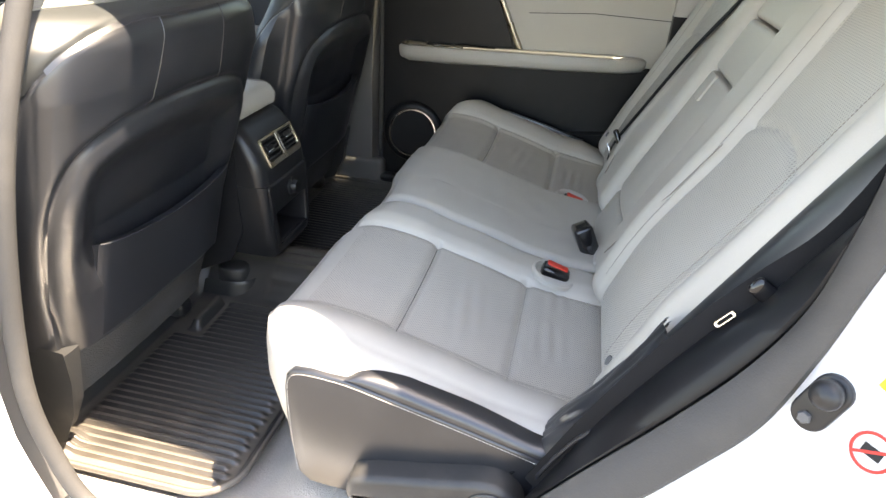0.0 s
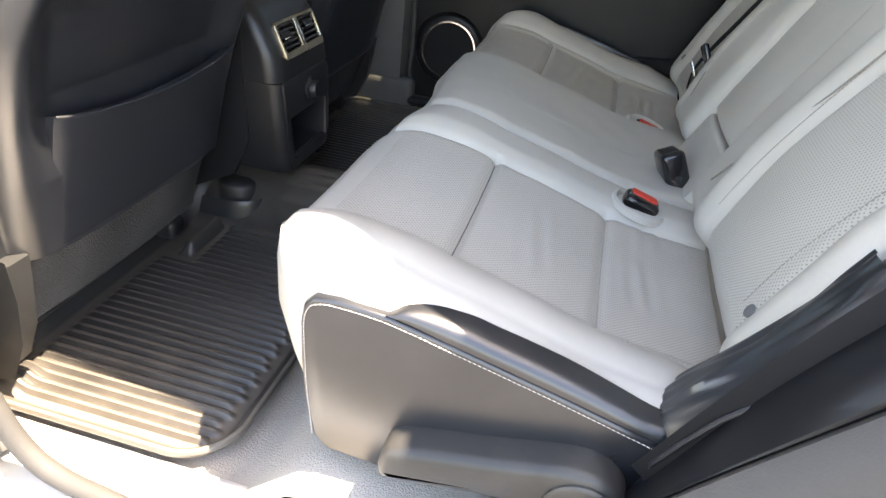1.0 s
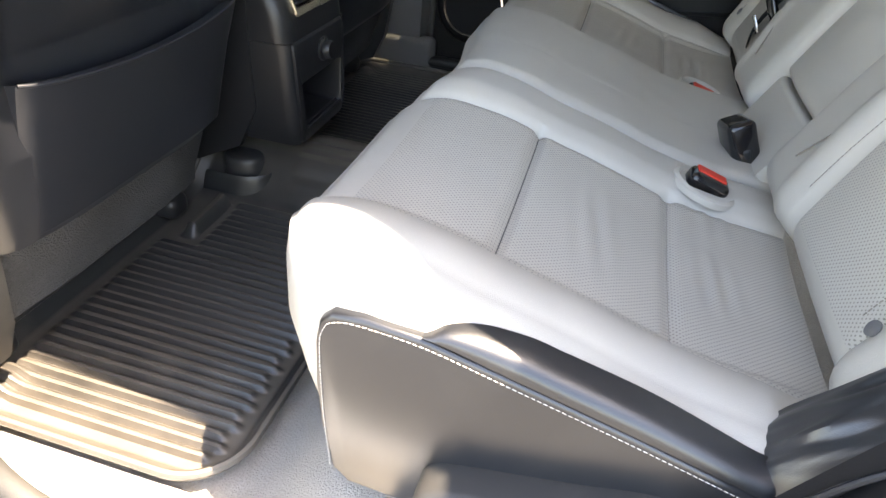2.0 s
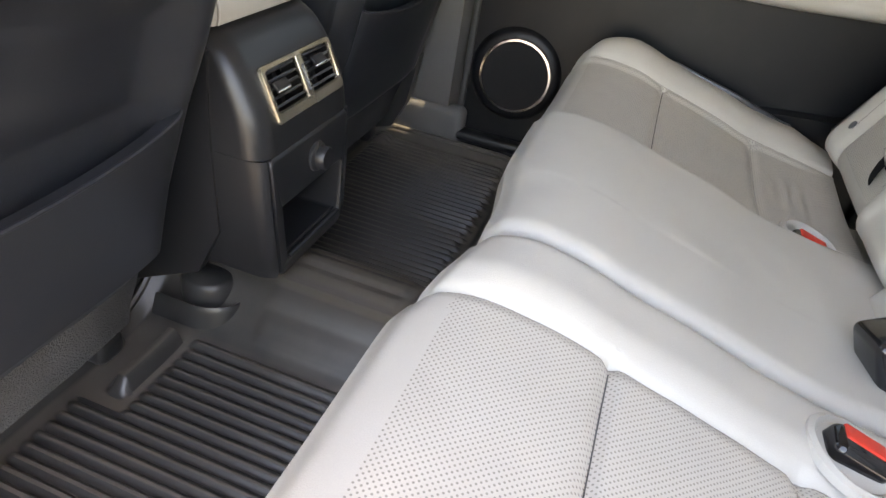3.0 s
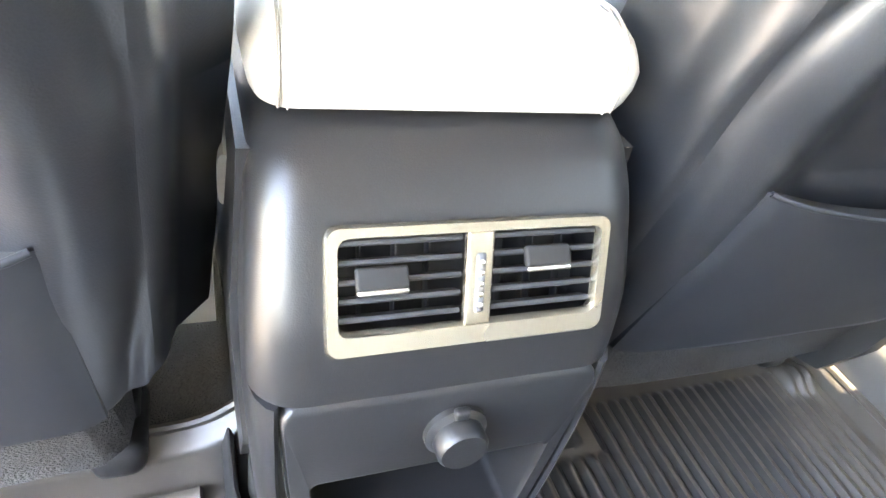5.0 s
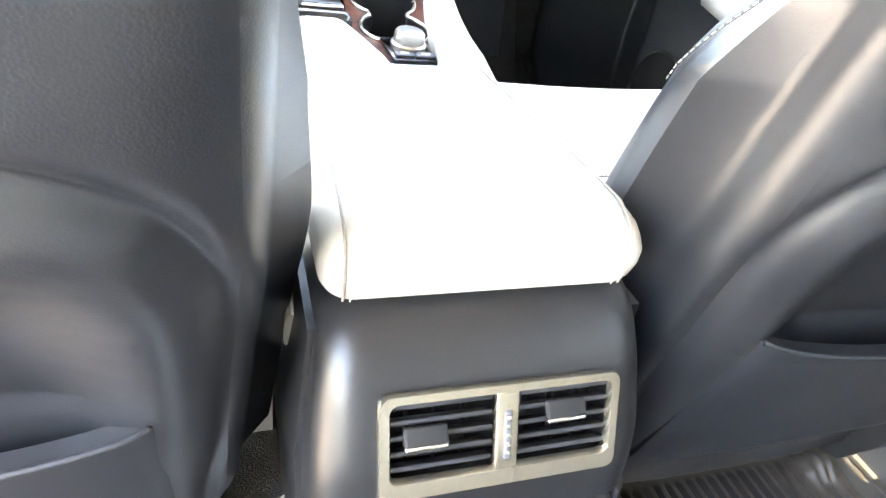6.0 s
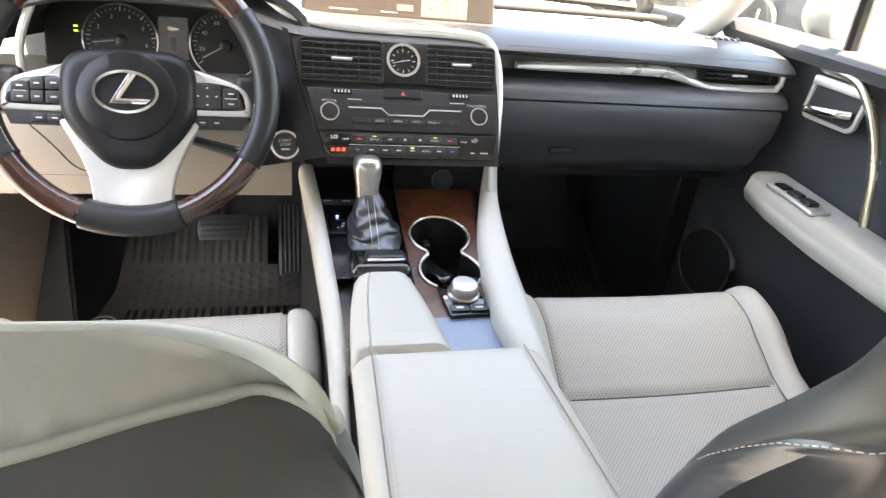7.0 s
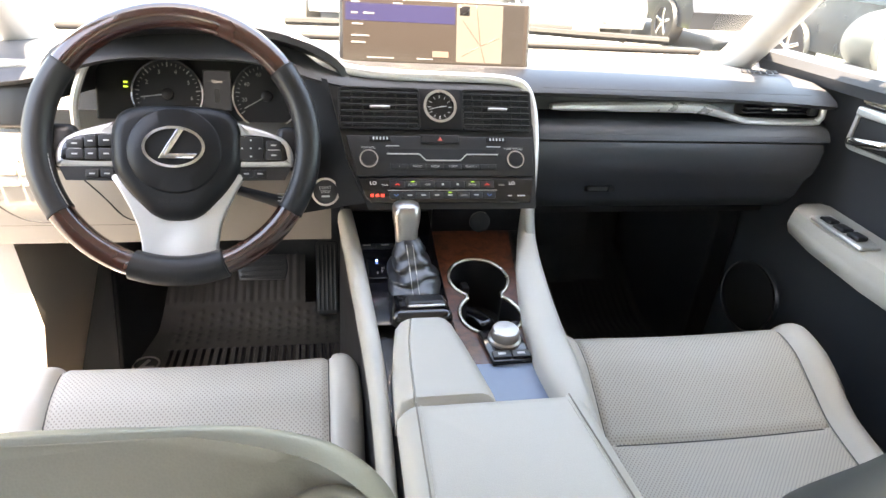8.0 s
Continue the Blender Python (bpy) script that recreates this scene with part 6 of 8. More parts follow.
mesh_part("glovebox", *loft([dash_loop(x, [(0.770, 0.650), (0.766, 0.640), (0.768, 0.615), (0.776, 0.592), (0.784, 0.583), (0.786, 0.579), (0.790, 0.575), (0.80, 0.545), (0.825, 0.515), (0.90, 0.50), (0.95, 0.65)]) for x in [0.152, 0.156, *span(0.16, 0.66, 20), 0.676, 0.686]]), pad_black, dash, "black glovebox front")
gh = mesh_part("glovebox_latch", *rbox((0.052, 0.010, 0.011), 0.003, pose(0.292, 0.792, 0.561, -15)), plastic_soft, dash)
mesh_part("latch_lock", *turned([(0.006, 0), (0.006, 0.002), (0.0, 0.002)], 16, frame_at((0.311, 0.786, 0.562), (0, -1, 0.2))), plastic_soft, gh)
mesh_part("under_cover", *rbox((0.52, 0.45, 0.02), 0.006, pose(0.43, 1.10, 0.49)), matte_dark, dash)
mesh_part("footwell_mat_panel", *rbox((0.44, 0.02, 0.30), 0.01, pose(0.40, 1.40, 0.20, -30)), carpet_dark, dash)
# defroster slots at the right end
for i in range(6):
    mesh_part("demister_slot", *rbox((0.008, 0.022, 0.002), 0.0008, pose(0.585 + 0.013 * i, 0.90, 0.7485, 4, 0, -25)), matte_dark, dash)

# satin arch round the centre stack and down to the console
arch = smooth_line([(-0.215, 0.86, 0.782), (-0.19, 0.83, 0.764), (-0.155, 0.81, 0.750), (-0.08, 0.797, 0.7425), (0.05, 0.795, 0.742), (0.115, 0.793, 0.739), (0.138, 0.786, 0.727), (0.147, 0.772, 0.70), (0.149, 0.75, 0.655), (0.148, 0.735, 0.61), (0.146, 0.722, 0.56), (0.147, 0.71, 0.515)], 110)
mesh_part("satin_arch", *tube(arch, lambda t: 0.0095 - 0.0035 * t if t < 0.6 else 0.0075, 12, flat=0.65, up=(0, -1, 0.7)), satin, dash, "satin silver arch trim")

# centre stack face
STACK_N = Vector((0, -0.84, 0.54)).normalized()
def stack(x, y0, off=0.0):
    """A pose on the centre stack's face: y0 is the height measured along the face from the knobs."""
    up = Vector((0, 0.54, 0.84))
    p = Vector((x, 0.722, 0.632)) + up.normalized() * y0 + STACK_N * off
    return frame_at(p, STACK_N, up)
mesh_part("stack_body", *loft([[stack(0, -0.072).translation + Vector((x, 0.0, 0.0)) + STACK_N * -0.004 for x in (-0.112, 0.143)] + [stack(0, -0.072).translation + Vector((x, 0.10, 0)) for x in (0.143, -0.112)],
                              [stack(0, 0.0).translation + Vector((x, 0.0, 0.0)) + STACK_N * -0.004 for x in (-0.140, 0.146)] + [stack(0, 0.0).translation + Vector((x, 0.10, 0)) for x in (0.146, -0.140)],
                              [stack(0, 0.125).translation + Vector((x, 0.0, 0.0)) + STACK_N * -0.004 for x in (-0.168, 0.144)] + [stack(0, 0.125).translation + Vector((x, 0.06, 0)) for x in (0.144, -0.168)]]), plastic_black, dash, "black centre stack", smooth=False)
mesh_part("stack_flank", *loft([[Vector(p) for p in ((-0.115, 0.70, 0.575), (-0.21, 0.72, 0.55), (-0.21, 0.80, 0.55), (-0.115, 0.80, 0.575))], [Vector(p) for p in ((-0.142, 0.72, 0.632), (-0.215, 0.755, 0.64), (-0.215, 0.83, 0.64), (-0.142, 0.83, 0.632))], [Vector(p) for p in ((-0.168, 0.785, 0.735), (-0.215, 0.81, 0.74), (-0.215, 0.86, 0.74), (-0.168, 0.86, 0.735))]]), plastic_soft, dash, "charcoal panel beside the stack")
# radio and climate panels
radio = mesh_part("radio_panel", *plate([(-0.142, 0.037), (0.140, 0.037), (0.139, -0.024), (-0.128, -0.024)][::-1], 0.004, 0.0015, stack(0, 0)), plastic_black, dash, "black radio panel")
climate = mesh_part("climate_panel", *plate([(-0.126, -0.027), (0.138, -0.027), (0.132, -0.064), (-0.108, -0.064), (-0.118, -0.052)][::-1], 0.004, 0.0015, stack(0, 0)), gloss_black, dash, "gloss black climate panel")
for x in (-0.111, 0.109):
    kb = mesh_part("radio_knob", *turned([(0.0135, 0.0), (0.0135, 0.008), (0.012, 0.010), (0.0105, 0.0095), (0.0105, 0.012), (0.0, 0.0125)], 36, stack(x, 0.0, 0.003)), plastic_black, radio, "black rotary knob with a chrome ring")
    mesh_part("knob_ring", *ring_plate(circle(0.0138, 36), circle(0.0112, 36), 0.0115, 0.001, stack(x, 0.0, 0.003)), chrome, kb)
def words(text, size, x, y, parent, off=0.0046, mat=None):
    mesh_part("lettering", *text_mesh(text, size, stack(x, y, off)), mat or print_white, parent, smooth=False)
words("PWR·VOL", 0.0048, -0.111, 0.0185, radio)
words("TUNE·SCROLL", 0.0048, 0.109, 0.0185, radio)
# disc slot with the stepped lower rim
mesh_part("disc_slot", *plate([(-0.082, 0.017), (0.082, 0.017), (0.080, 0.0105), (0.036, 0.0105), (0.026, 0.001), (-0.026, 0.001), (-0.036, 0.0105), (-0.080, 0.0105)][::-1], 0.0046, 0.0, stack(0, 0)), matte_dark, radio)
mesh_part("slot_rim", *tube([stack(x, y, 0.0048).translation for x, y in ((-0.084, 0.0095), (-0.036, 0.0095), (-0.026, 0.000), (0.026, 0.000), (0.036, 0.0095), (0.084, 0.0095))], 0.0011, 6), satin, radio, "satin rim of the disc slot")
for i, t in enumerate(("▲", "RADIO", "MEDIA", "< PRST", "TRACK >", "▶II")):
    x = -0.066 + 0.0268 * i
    kb = mesh_part("radio_key", *rbox((0.0255, 0.0075, 0.003), 0.0008, stack(x, -0.0095, 0.0045)), plastic_black, radio)
    words(t if t[0] not in "▲▶" else "-", 0.0045, x, -0.0095, kb, 0.0063)
mesh_part("radio_mark", *rbox((0.020, 0.0013, 0.0004), 0.0001, stack(-0.075, 0.0215, 0.0044), k=1), print_white, radio)
mesh_part("radio_mark", *rbox((0.022, 0.0013, 0.0004), 0.0001, stack(0.078, 0.0215, 0.0044), k=1), print_white, radio)
for x in (-0.093, 0.083):
    vt = mesh_part("vent_roller", *rbox((0.031, 0.007, 0.003), 0.001, stack(x, 0.0325, 0.0045)), matte_dark, radio)
    for i in range(5):
        mesh_part("roller_mark", *rbox((0.0022, 0.0042, 0.0006), 0.0002, stack(x - 0.010 + 0.005 * i, 0.0325, 0.0062), k=1), print_white, vt)
hz = mesh_part("hazard_switch", *rbox((0.058, 0.0125, 0.004), 0.001, stack(-0.004, 0.0322, 0.0045)), plastic_black, radio, "hazard switch with a red triangle")
mesh_part("hazard_mark", *loft([[stack(-0.004 + 0.0042 * math.sin(a), 0.0315 + 0.0042 * math.cos(a), off).translation for a in (0, 2.094, 4.189)] for off in (0.0066, 0.0069)]), material("red triangle", (0.7, 0.12, 0.1), 0.5, bump=0.0), hz)
green_led = material("lit green mark", (0.2, 0.6, 0.05), 0.4, bump=0.0, emit=(0.55, 1.0, 0.1), power=0.2)
red_led = material("lit red mark", (0.6, 0.05, 0.04), 0.4, bump=0.0, emit=(1.0, 0.06, 0.04), power=0.12)
grey_lcd = material("pale digits", (0.5, 0.5, 0.5), 0.4, bump=0.0, emit=(0.8, 0.85, 0.9), power=0.04)
blue_print = material("blue print", (0.12, 0.25, 0.6), 0.5, bump=0.0)


def chevron(x, y, way):
    """A thin arrow head on the stack, pointing up or down."""
    return join(*[rbox((0.0042, 0.0009, 0.0005), 0.0002, stack(x + k * 0.0016, y, 0.0063) @ pose(0, 0, 0, 0, 0, -35 * k * way), k=1) for k in (-1, 1)])


words("LO", 0.0075, -0.105, -0.0345, climate, 0.0046, grey_lcd)
words("LO", 0.0075, 0.104, -0.0345, climate, 0.0046, grey_lcd)
words("TEMP", 0.0042, -0.0885, -0.0375, climate)
words("TEMP", 0.0042, 0.087, -0.0375, climate)
for i, t in enumerate(("^", "AUTO", "OFF", "*", "=", "DUAL", "^")):
    x = -0.070 + 0.0225 * i
    kb = mesh_part("climate_key", *rbox((0.0215, 0.0105, 0.003), 0.0008, stack(x, -0.0365, 0.0045)), plastic_black, climate)
    if t in ("^",):
        mesh_part("key_mark", *chevron(x, -0.0365, 1), red_led, kb)
    elif t in "*=":
        mesh_part("key_mark", *rbox((0.0034, 0.003, 0.0005), 0.0002, stack(x, -0.0365, 0.0063), k=1), print_white, kb)
    else:
        words(t, 0.0046, x, -0.0370, kb, 0.0063)
    if t in ("AUTO", "DUAL"):
        mesh_part("key_light", *rbox((0.005, 0.0014, 0.0006), 0.0002, stack(x, -0.0325, 0.0063), k=1), green_led, kb, "lit green mark")
mesh_part("climate_rule", *rbox((0.165, 0.0008, 0.0006), 0.0002, stack(-0.002, -0.0450, 0.0046), k=1), satin, climate)
for i, t in enumerate(("v", "-", "-", "-", "-", "AUTO", "-", "v")):
    x = -0.072 + 0.0200 * i
    kb = mesh_part("climate_key", *rbox((0.019, 0.0105, 0.003), 0.0008, stack(x, -0.0525, 0.0045)), plastic_black, climate)
    if t == "AUTO":
        words(t, 0.0042, x, -0.0528, kb, 0.0063)
    else:
        mesh_part("key_mark", *(rbox((0.007, 0.0017, 0.0005), 0.0002, stack(x, -0.0525, 0.0063), k=1) if t == "-" else chevron(x, -0.0525, -1)), print_white if t == "-" else blue_print, kb)
    if i == 4:
        mesh_part("key_light", *rbox((0.005, 0.0014, 0.0006), 0.0002, stack(x, -0.0485, 0.0063), k=1), green_led, kb, "lit green mark")
for i in range(3):
    mesh_part("seat_heat_light", *rbox((0.0048, 0.0042, 0.0006), 0.0002, stack(-0.107 + 0.0075 * i, -0.0525, 0.0046), k=1), red_led, climate, "lit red mark")
for i in range(2):
    mesh_part("climate_mark", *rbox((0.006 + 0.006 * i, 0.0015, 0.0005), 0.0001, stack(0.100 + 0.018 * i, -0.0535, 0.0046), k=1), print_white, climate)
# air vents either side of the clock
for x0, x1 in ((-0.150, -0.035), (0.034, 0.138)):
    cx, w = (x0 + x1) / 2, x1 - x0
    vw = mesh_part("center_vent", *ring_plate(rounded(w + 0.006, 0.064, 0.006, 3), rounded(w, 0.058, 0.005, 3), 0.005, 0.001, stack(cx, 0.079)), plastic_black, dash, "black centre air vent")
    mesh_part("vent_well", *rbox((w, 0.058, 0.002), 0.0005, stack(cx, 0.079, 0.0012)), matte_dark, vw)
    for i in range(6):
        mesh_part("vent_slat", *rbox((w - 0.002, 0.0028, 0.007), 0.001, stack(cx, 0.055 + 0.0095 * i, 0.004) @ pose(0, 0, 0, 25), k=2), plastic_black, vw)
    for i in range(6):
        mesh_part("vent_fin", *rbox((0.002, 0.055, 0.003), 0.0006, stack(x0 + w * (i + 1) / 7, 0.079, 0.0026), k=2), plastic_black, vw)
    mesh_part("vent_tab", *rbox((0.030, 0.0035, 0.006), 0.0014, stack(cx, 0.079, 0.0085)), satin, vw, "satin silver vent tab")
# analogue clock
mesh_part("clock_panel", *rbox((0.066, 0.064, 0.005), 0.002, stack(-0.001, 0.079, 0.002)), plastic_soft, dash)
ck = stack(-0.003, 0.081, 0.004)
clock = mesh_part("clock_bezel", *ring_plate(circle(0.0258, 44), circle(0.0205, 44), 0.008, 0.002, ck), chrome, dash, "round analogue clock with a chrome bezel")
mesh_part("clock_dial", *disc(0.0215, 0.0215, 0.0, 0.003, 40, ck), gloss_black, clock)
for i in range(12):
    a = 2 * math.pi * i / 12
    mesh_part("hour_mark", *rbox((0.0008 if i % 3 else 0.0013, 0.0045, 0.0006), 0.0002, ck @ pose(0.0158 * math.sin(a), 0.0158 * math.cos(a), 0.0033, 0, 0, -math.degrees(a)), k=1), print_white, clock)
for a, L, w in ((255, 0.017, 0.0008), (82, 0.011, 0.0012)):
    mesh_part("clock_hand", *rbox((w, L, 0.0006), 0.0002, ck @ pose(0.45 * L * math.sin(radians(a)), 0.45 * L * math.cos(radians(a)), 0.0042, 0, 0, -a), k=1), print_white, clock)

# display
sm = frame_at((0.005, 0.862, 0.797), (0, -0.97, 0.24), (0, 0.24, 0.97))
disp = thing("dashboard_display", "wide landscape display showing a map and dim menu", "display", (0.005, 0.87, 0.752))
mesh_part("display_housing", *rbox((0.305, 0.102, 0.022), 0.006, sm @ pose(0, 0, -0.012)), plastic_black, disp)
def lcd(name, color, power, rough=0.2):
    return material(name, tuple(c * 0.06 for c in color), rough, vary=0.1, grain=30, bump=0.0, emit=color, power=power * 0.16)
mesh_part("display_panel", *rbox((0.296, 0.094, 0.002), 0.001, sm @ pose(0, 0, 0.0)), lcd("dim menu glow", (0.20, 0.17, 0.16), 0.35), disp, "dim brown-grey menu area")
mesh_part("display_banner", *rbox((0.172, 0.026, 0.001), 0.0004, sm @ pose(-0.058, 0.026, 0.0012), k=1), lcd("violet glow", (0.11, 0.11, 0.30), 0.5), disp, "violet banner")
mesh_part("display_map", *rbox((0.075, 0.088, 0.001), 0.0004, sm @ pose(0.068, 0.0, 0.0012), k=1), lcd("pale map glow", (0.55, 0.54, 0.50), 0.42), disp, "pale road map")
mesh_part("display_side", *rbox((0.034, 0.088, 0.001), 0.0004, sm @ pose(0.124, 0.0, 0.0013), k=1), lcd("grey side glow", (0.16, 0.15, 0.15), 0.4), disp)
road_m = lcd("map road", (0.65, 0.22, 0.18), 0.5)
for (ax, ay, bx, by) in ((0.04, 0.02, 0.07, -0.018), (0.07, -0.018, 0.062, 0.044), (0.07, -0.018, 0.10, -0.005), (0.07, -0.018, 0.078, -0.044), (0.04, -0.035, 0.07, -0.018)):
    mesh_part("map_road", *rbox((math.hypot(bx - ax, by - ay), 0.0012, 0.0004), 0.0001, sm @ pose((ax + bx) / 2, (ay + by) / 2, 0.002, 0, 0, math.degrees(math.atan2(by - ay, bx - ax))), k=1), road_m, disp)
pale = lcd("pale menu mark", (0.6, 0.6, 0.62), 0.6)
for x, y, w, h in ((-0.128, 0.04, 0.016, 0.0045), (-0.063, 0.04, 0.018, 0.004), (-0.13, 0.024, 0.012, 0.0055), (-0.108, 0.024, 0.020, 0.0055), (-0.125, 0.008, 0.020, 0.005), (-0.121, -0.009, 0.033, 0.005), (-0.124, -0.019, 0.027, 0.005), (-0.09, -0.041, 0.05, 0.004), (-0.02, -0.041, 0.03, 0.004)):
    mesh_part("menu_bar", *rbox((w * 0.85, h * 0.5, 0.0004), 0.0001, sm @ pose(x, y, 0.0021), k=1), pale, disp)
mesh_part("menu_key", *rbox((0.026, 0.009, 0.0006), 0.0003, sm @ pose(0.005, -0.033, 0.0021), k=1), lcd("peach key", (0.6, 0.45, 0.38), 0.6), disp)
mesh_part("map_badge", *rbox((0.016, 0.014, 0.0004), 0.0001, sm @ pose(0.043, 0.034, 0.002), k=1), gloss_black, disp)

# start button
sb = frame_at((-0.174, 0.722, 0.583), (0.1, -0.9, 0.42))
st = mesh_part("start_button", *turned([(0.0205, 0.0), (0.0205, 0.005), (0.0175, 0.0075), (0.0165, 0.0065), (0.0, 0.0065)], 40, sb), plastic_black, dash, "round start button with a chrome ring")
mesh_part("start_ring", *ring_plate(circle(0.0212, 40), circle(0.0172, 40), 0.0078, 0.001, sb), chrome, st)
for t, y in (("START", 0.006), ("STOP", 0.0)):
    mesh_part("lettering", *text_mesh(t, 0.0062, sb @ pose(0, y, 0.0068)), print_white, st, smooth=False)
mesh_part("start_bar", *rbox((0.012, 0.0026, 0.0004), 0.0001, sb @ pose(0, -0.0065, 0.0068), k=1), print_white, st)

# driver's side lower panels
mesh_part("lower_panel", *loft([dash_loop(x, [(0.79, 0.640), (0.775, 0.60), (0.785, 0.55), (0.80, 0.50), (0.83, 0.455), (0.92, 0.44), (0.95, 0.64)]) for x in span(-0.70, -0.165, 24)]), beige, dash, "beige lower dash panel")
for x in (-0.60, -0.475):
    mesh_part("panel_gap", *tube([(x, 0.778, 0.61), (x + 0.01, 0.781, 0.57), (x + 0.03, 0.797, 0.515)], 0.0015, 6), matte_dark, dash)
mesh_part("panel_gap", *tube([(-0.68, 0.8015, 0.500), (-0.38, 0.8015, 0.500)], 0.0015, 6), matte_dark, dash)
mesh_part("panel_gap", *tube(smooth_line([(-0.66, 0.7755, 0.605), (-0.655, 0.784, 0.555), (-0.62, 0.797, 0.512), (-0.56, 0.8005, 0.503)], 24), 0.0014, 6), matte_dark, dash)
mesh_part("panel_gap", *tube(smooth_line([(-0.535, 0.7755, 0.603), (-0.50, 0.785, 0.553), (-0.475, 0.797, 0.512), (-0.43, 0.8005, 0.503)], 24), 0.0014, 6), matte_dark, dash)
mesh_part("knee_cover", *rbox((0.50, 0.30, 0.02), 0.008, pose(-0.43, 1.05, 0.44)), matte_dark, dash)
# left vent and switches
lvf = mesh_part("left_vent", *rbox((0.15, 0.02, 0.085), 0.008, pose(-0.635, 0.815, 0.69, -15)), plastic_black, dash, "black side air vent")
for i in range(6):
    mesh_part("vent_slat", *rbox((0.13, 0.008, 0.003), 0.001, pose(-0.635, 0.803 + 0.0025 * i, 0.665 + 0.0105 * i, 15), k=2), plastic_soft, lvf)
mesh_part("vent_tab", *rbox((0.03, 0.008, 0.004), 0.001, pose(-0.64, 0.797, 0.692)), satin, lvf)
mesh_part("left_spear", *tube([(-0.70, 0.82, 0.735), (-0.63, 0.812, 0.737), (-0.565, 0.81, 0.738), (-0.545, 0.82, 0.748)], 0.007, 10), satin, dash, "satin silver trim")
mesh_part("left_silver", *rbox((0.14, 0.012, 0.028), 0.004, pose(-0.635, 0.789, 0.632, -15)), satin, dash, "satin silver panel")
for i in range(4):
    for j in range(2):
        kb = mesh_part("side_switch", *rbox((0.026, 0.008, 0.015), 0.002, pose(-0.675 + 0.029 * i, 0.776 + 0.004 * j, 0.597 - 0.018 * j, -8)), trim_light if j else beige, dash)
# instrument cluster
clus = thing("instrument_cluster", "two chrome-ringed gauges with a small display between", "instrument cluster", (-0.35, 0.9, 0.62))
cm = frame_at((-0.343, 0.905, 0.676), (0.0, -0.93, 0.36), (0, 0.36, 0.93))
mesh_part("cluster_face", *rbox((0.37, 0.15, 0.01), 0.01, cm @ pose(0, 0, -0.012)), matte_dark, clus)
hood = []
for t in span(0, 1, 40):
    a = math.pi * t
    hood.append(Vector((-0.345 + 0.205 * math.cos(a), 0.0, 0.695 + 0.105 * math.sin(a) ** 0.7)))
mesh_part("cluster_hood", *loft([[Vector((p.x * s + -0.345 * (1 - s), y, 0.62 + (p.z - 0.62) * s2)) for p in hood] for y, s, s2 in ((0.80, 1.06, 1.03), (0.795, 1.02, 0.98), (0.82, 0.98, 0.93), (0.93, 0.9, 0.80))], ends=False, around=False), plastic_black, clus, "black cluster hood")
for gx, gz, nums, needle in ((-0.075, 0.004, "123456", 262), (0.078, 0.004, ("20", "40", "60", "80", "100", "120"), 240)):
    gm = cm @ pose(gx, gz, -0.004)
    g = mesh_part("gauge_ring", *ring_plate(circle(0.055, 48), circle(0.0515, 48), 0.008, 0.002, gm), chrome, clus, "chrome gauge ring")
    mesh_part("gauge_dial", *disc(0.052, 0.052, 0, 0.003, 48, gm), plastic_black, g)
    for i in range(31):
        a = radians(-125 + 250 * i / 30)
        big = i % 5 == 0
        mesh_part("gauge_tick", *rbox((0.0016 if big else 0.0008, 0.007 if big else 0.004, 0.0006), 0.0002, gm @ pose(0.0465 * math.sin(a), 0.0465 * math.cos(a), 0.0034, 0, 0, -math.degrees(a)), k=1), print_white, g)
    for i, t in enumerate(nums):
        a = radians(-100 + 200 * i / 5)
        mesh_part("gauge_number", *text_mesh(t, 0.009, gm @ pose(0.0365 * math.sin(a), 0.0365 * math.cos(a), 0.0034)), print_white, g, smooth=False)
    mesh_part("gauge_needle", *rbox((0.0018, 0.046, 0.001), 0.0004, gm @ pose(0.018 * math.sin(radians(needle)), 0.018 * math.cos(radians(needle)), 0.006, 0, 0, -needle), k=1), print_white, g, "white needle")
    mesh_part("needle_hub", *turned([(0.009, 0.003), (0.009, 0.007), (0.006, 0.0085), (0, 0.0085)], 24, gm), plastic_black, g)
mid = mesh_part("cluster_display", *rbox((0.042, 0.062, 0.003), 0.001, cm @ pose(0.0, 0.012, -0.004)), lcd("grey cluster glow", (0.03, 0.034, 0.042), 0.6, 0.5), clus, "small grey display")
mesh_part("display_frame", *ring_plate(rounded(0.044, 0.064, 0.002, 2), rounded(0.041, 0.061, 0.002, 2), 0.0025, 0.0004, cm @ pose(0.0, 0.012, -0.004)), plastic_grey, mid)
mesh_part("lettering", *text_mesh("Open", 0.007, cm @ pose(0.0, 0.026, -0.0018)), pale, mid, smooth=False)
mesh_part("car_symbol", *rbox((0.008, 0.020, 0.0008), 0.0003, cm @ pose(0, 0.003, -0.002), k=1), plastic_grey, mid)
for i in range(2):
    mesh_part("green_indicator", *rbox((0.006, 0.002, 0.0008), 0.0003, cm @ pose(-0.139, 0.022 - 0.007 * i, -0.005), k=1), green_led, clus, "lit green mark")
mesh_part("cluster_silver", *tube(smooth_line([(-0.53, 0.815, 0.64), (-0.525, 0.815, 0.69), (-0.50, 0.82, 0.745), (-0.47, 0.83, 0.77)], 20), 0.006, 8), satin, clus, "satin silver edge")

# ---- steering wheel ----
sw = thing("steering_wheel", "leather and glossy wood steering wheel with silver spokes", "steering wheel", (-0.368, 0.70, 0.48))
wheel_wood = material("dark lacquered wood", (0.04, 0.0105, 0.006), 0.25, vary=0.5, grain=60, bump=0.0, coat=1.0, cloud=22)
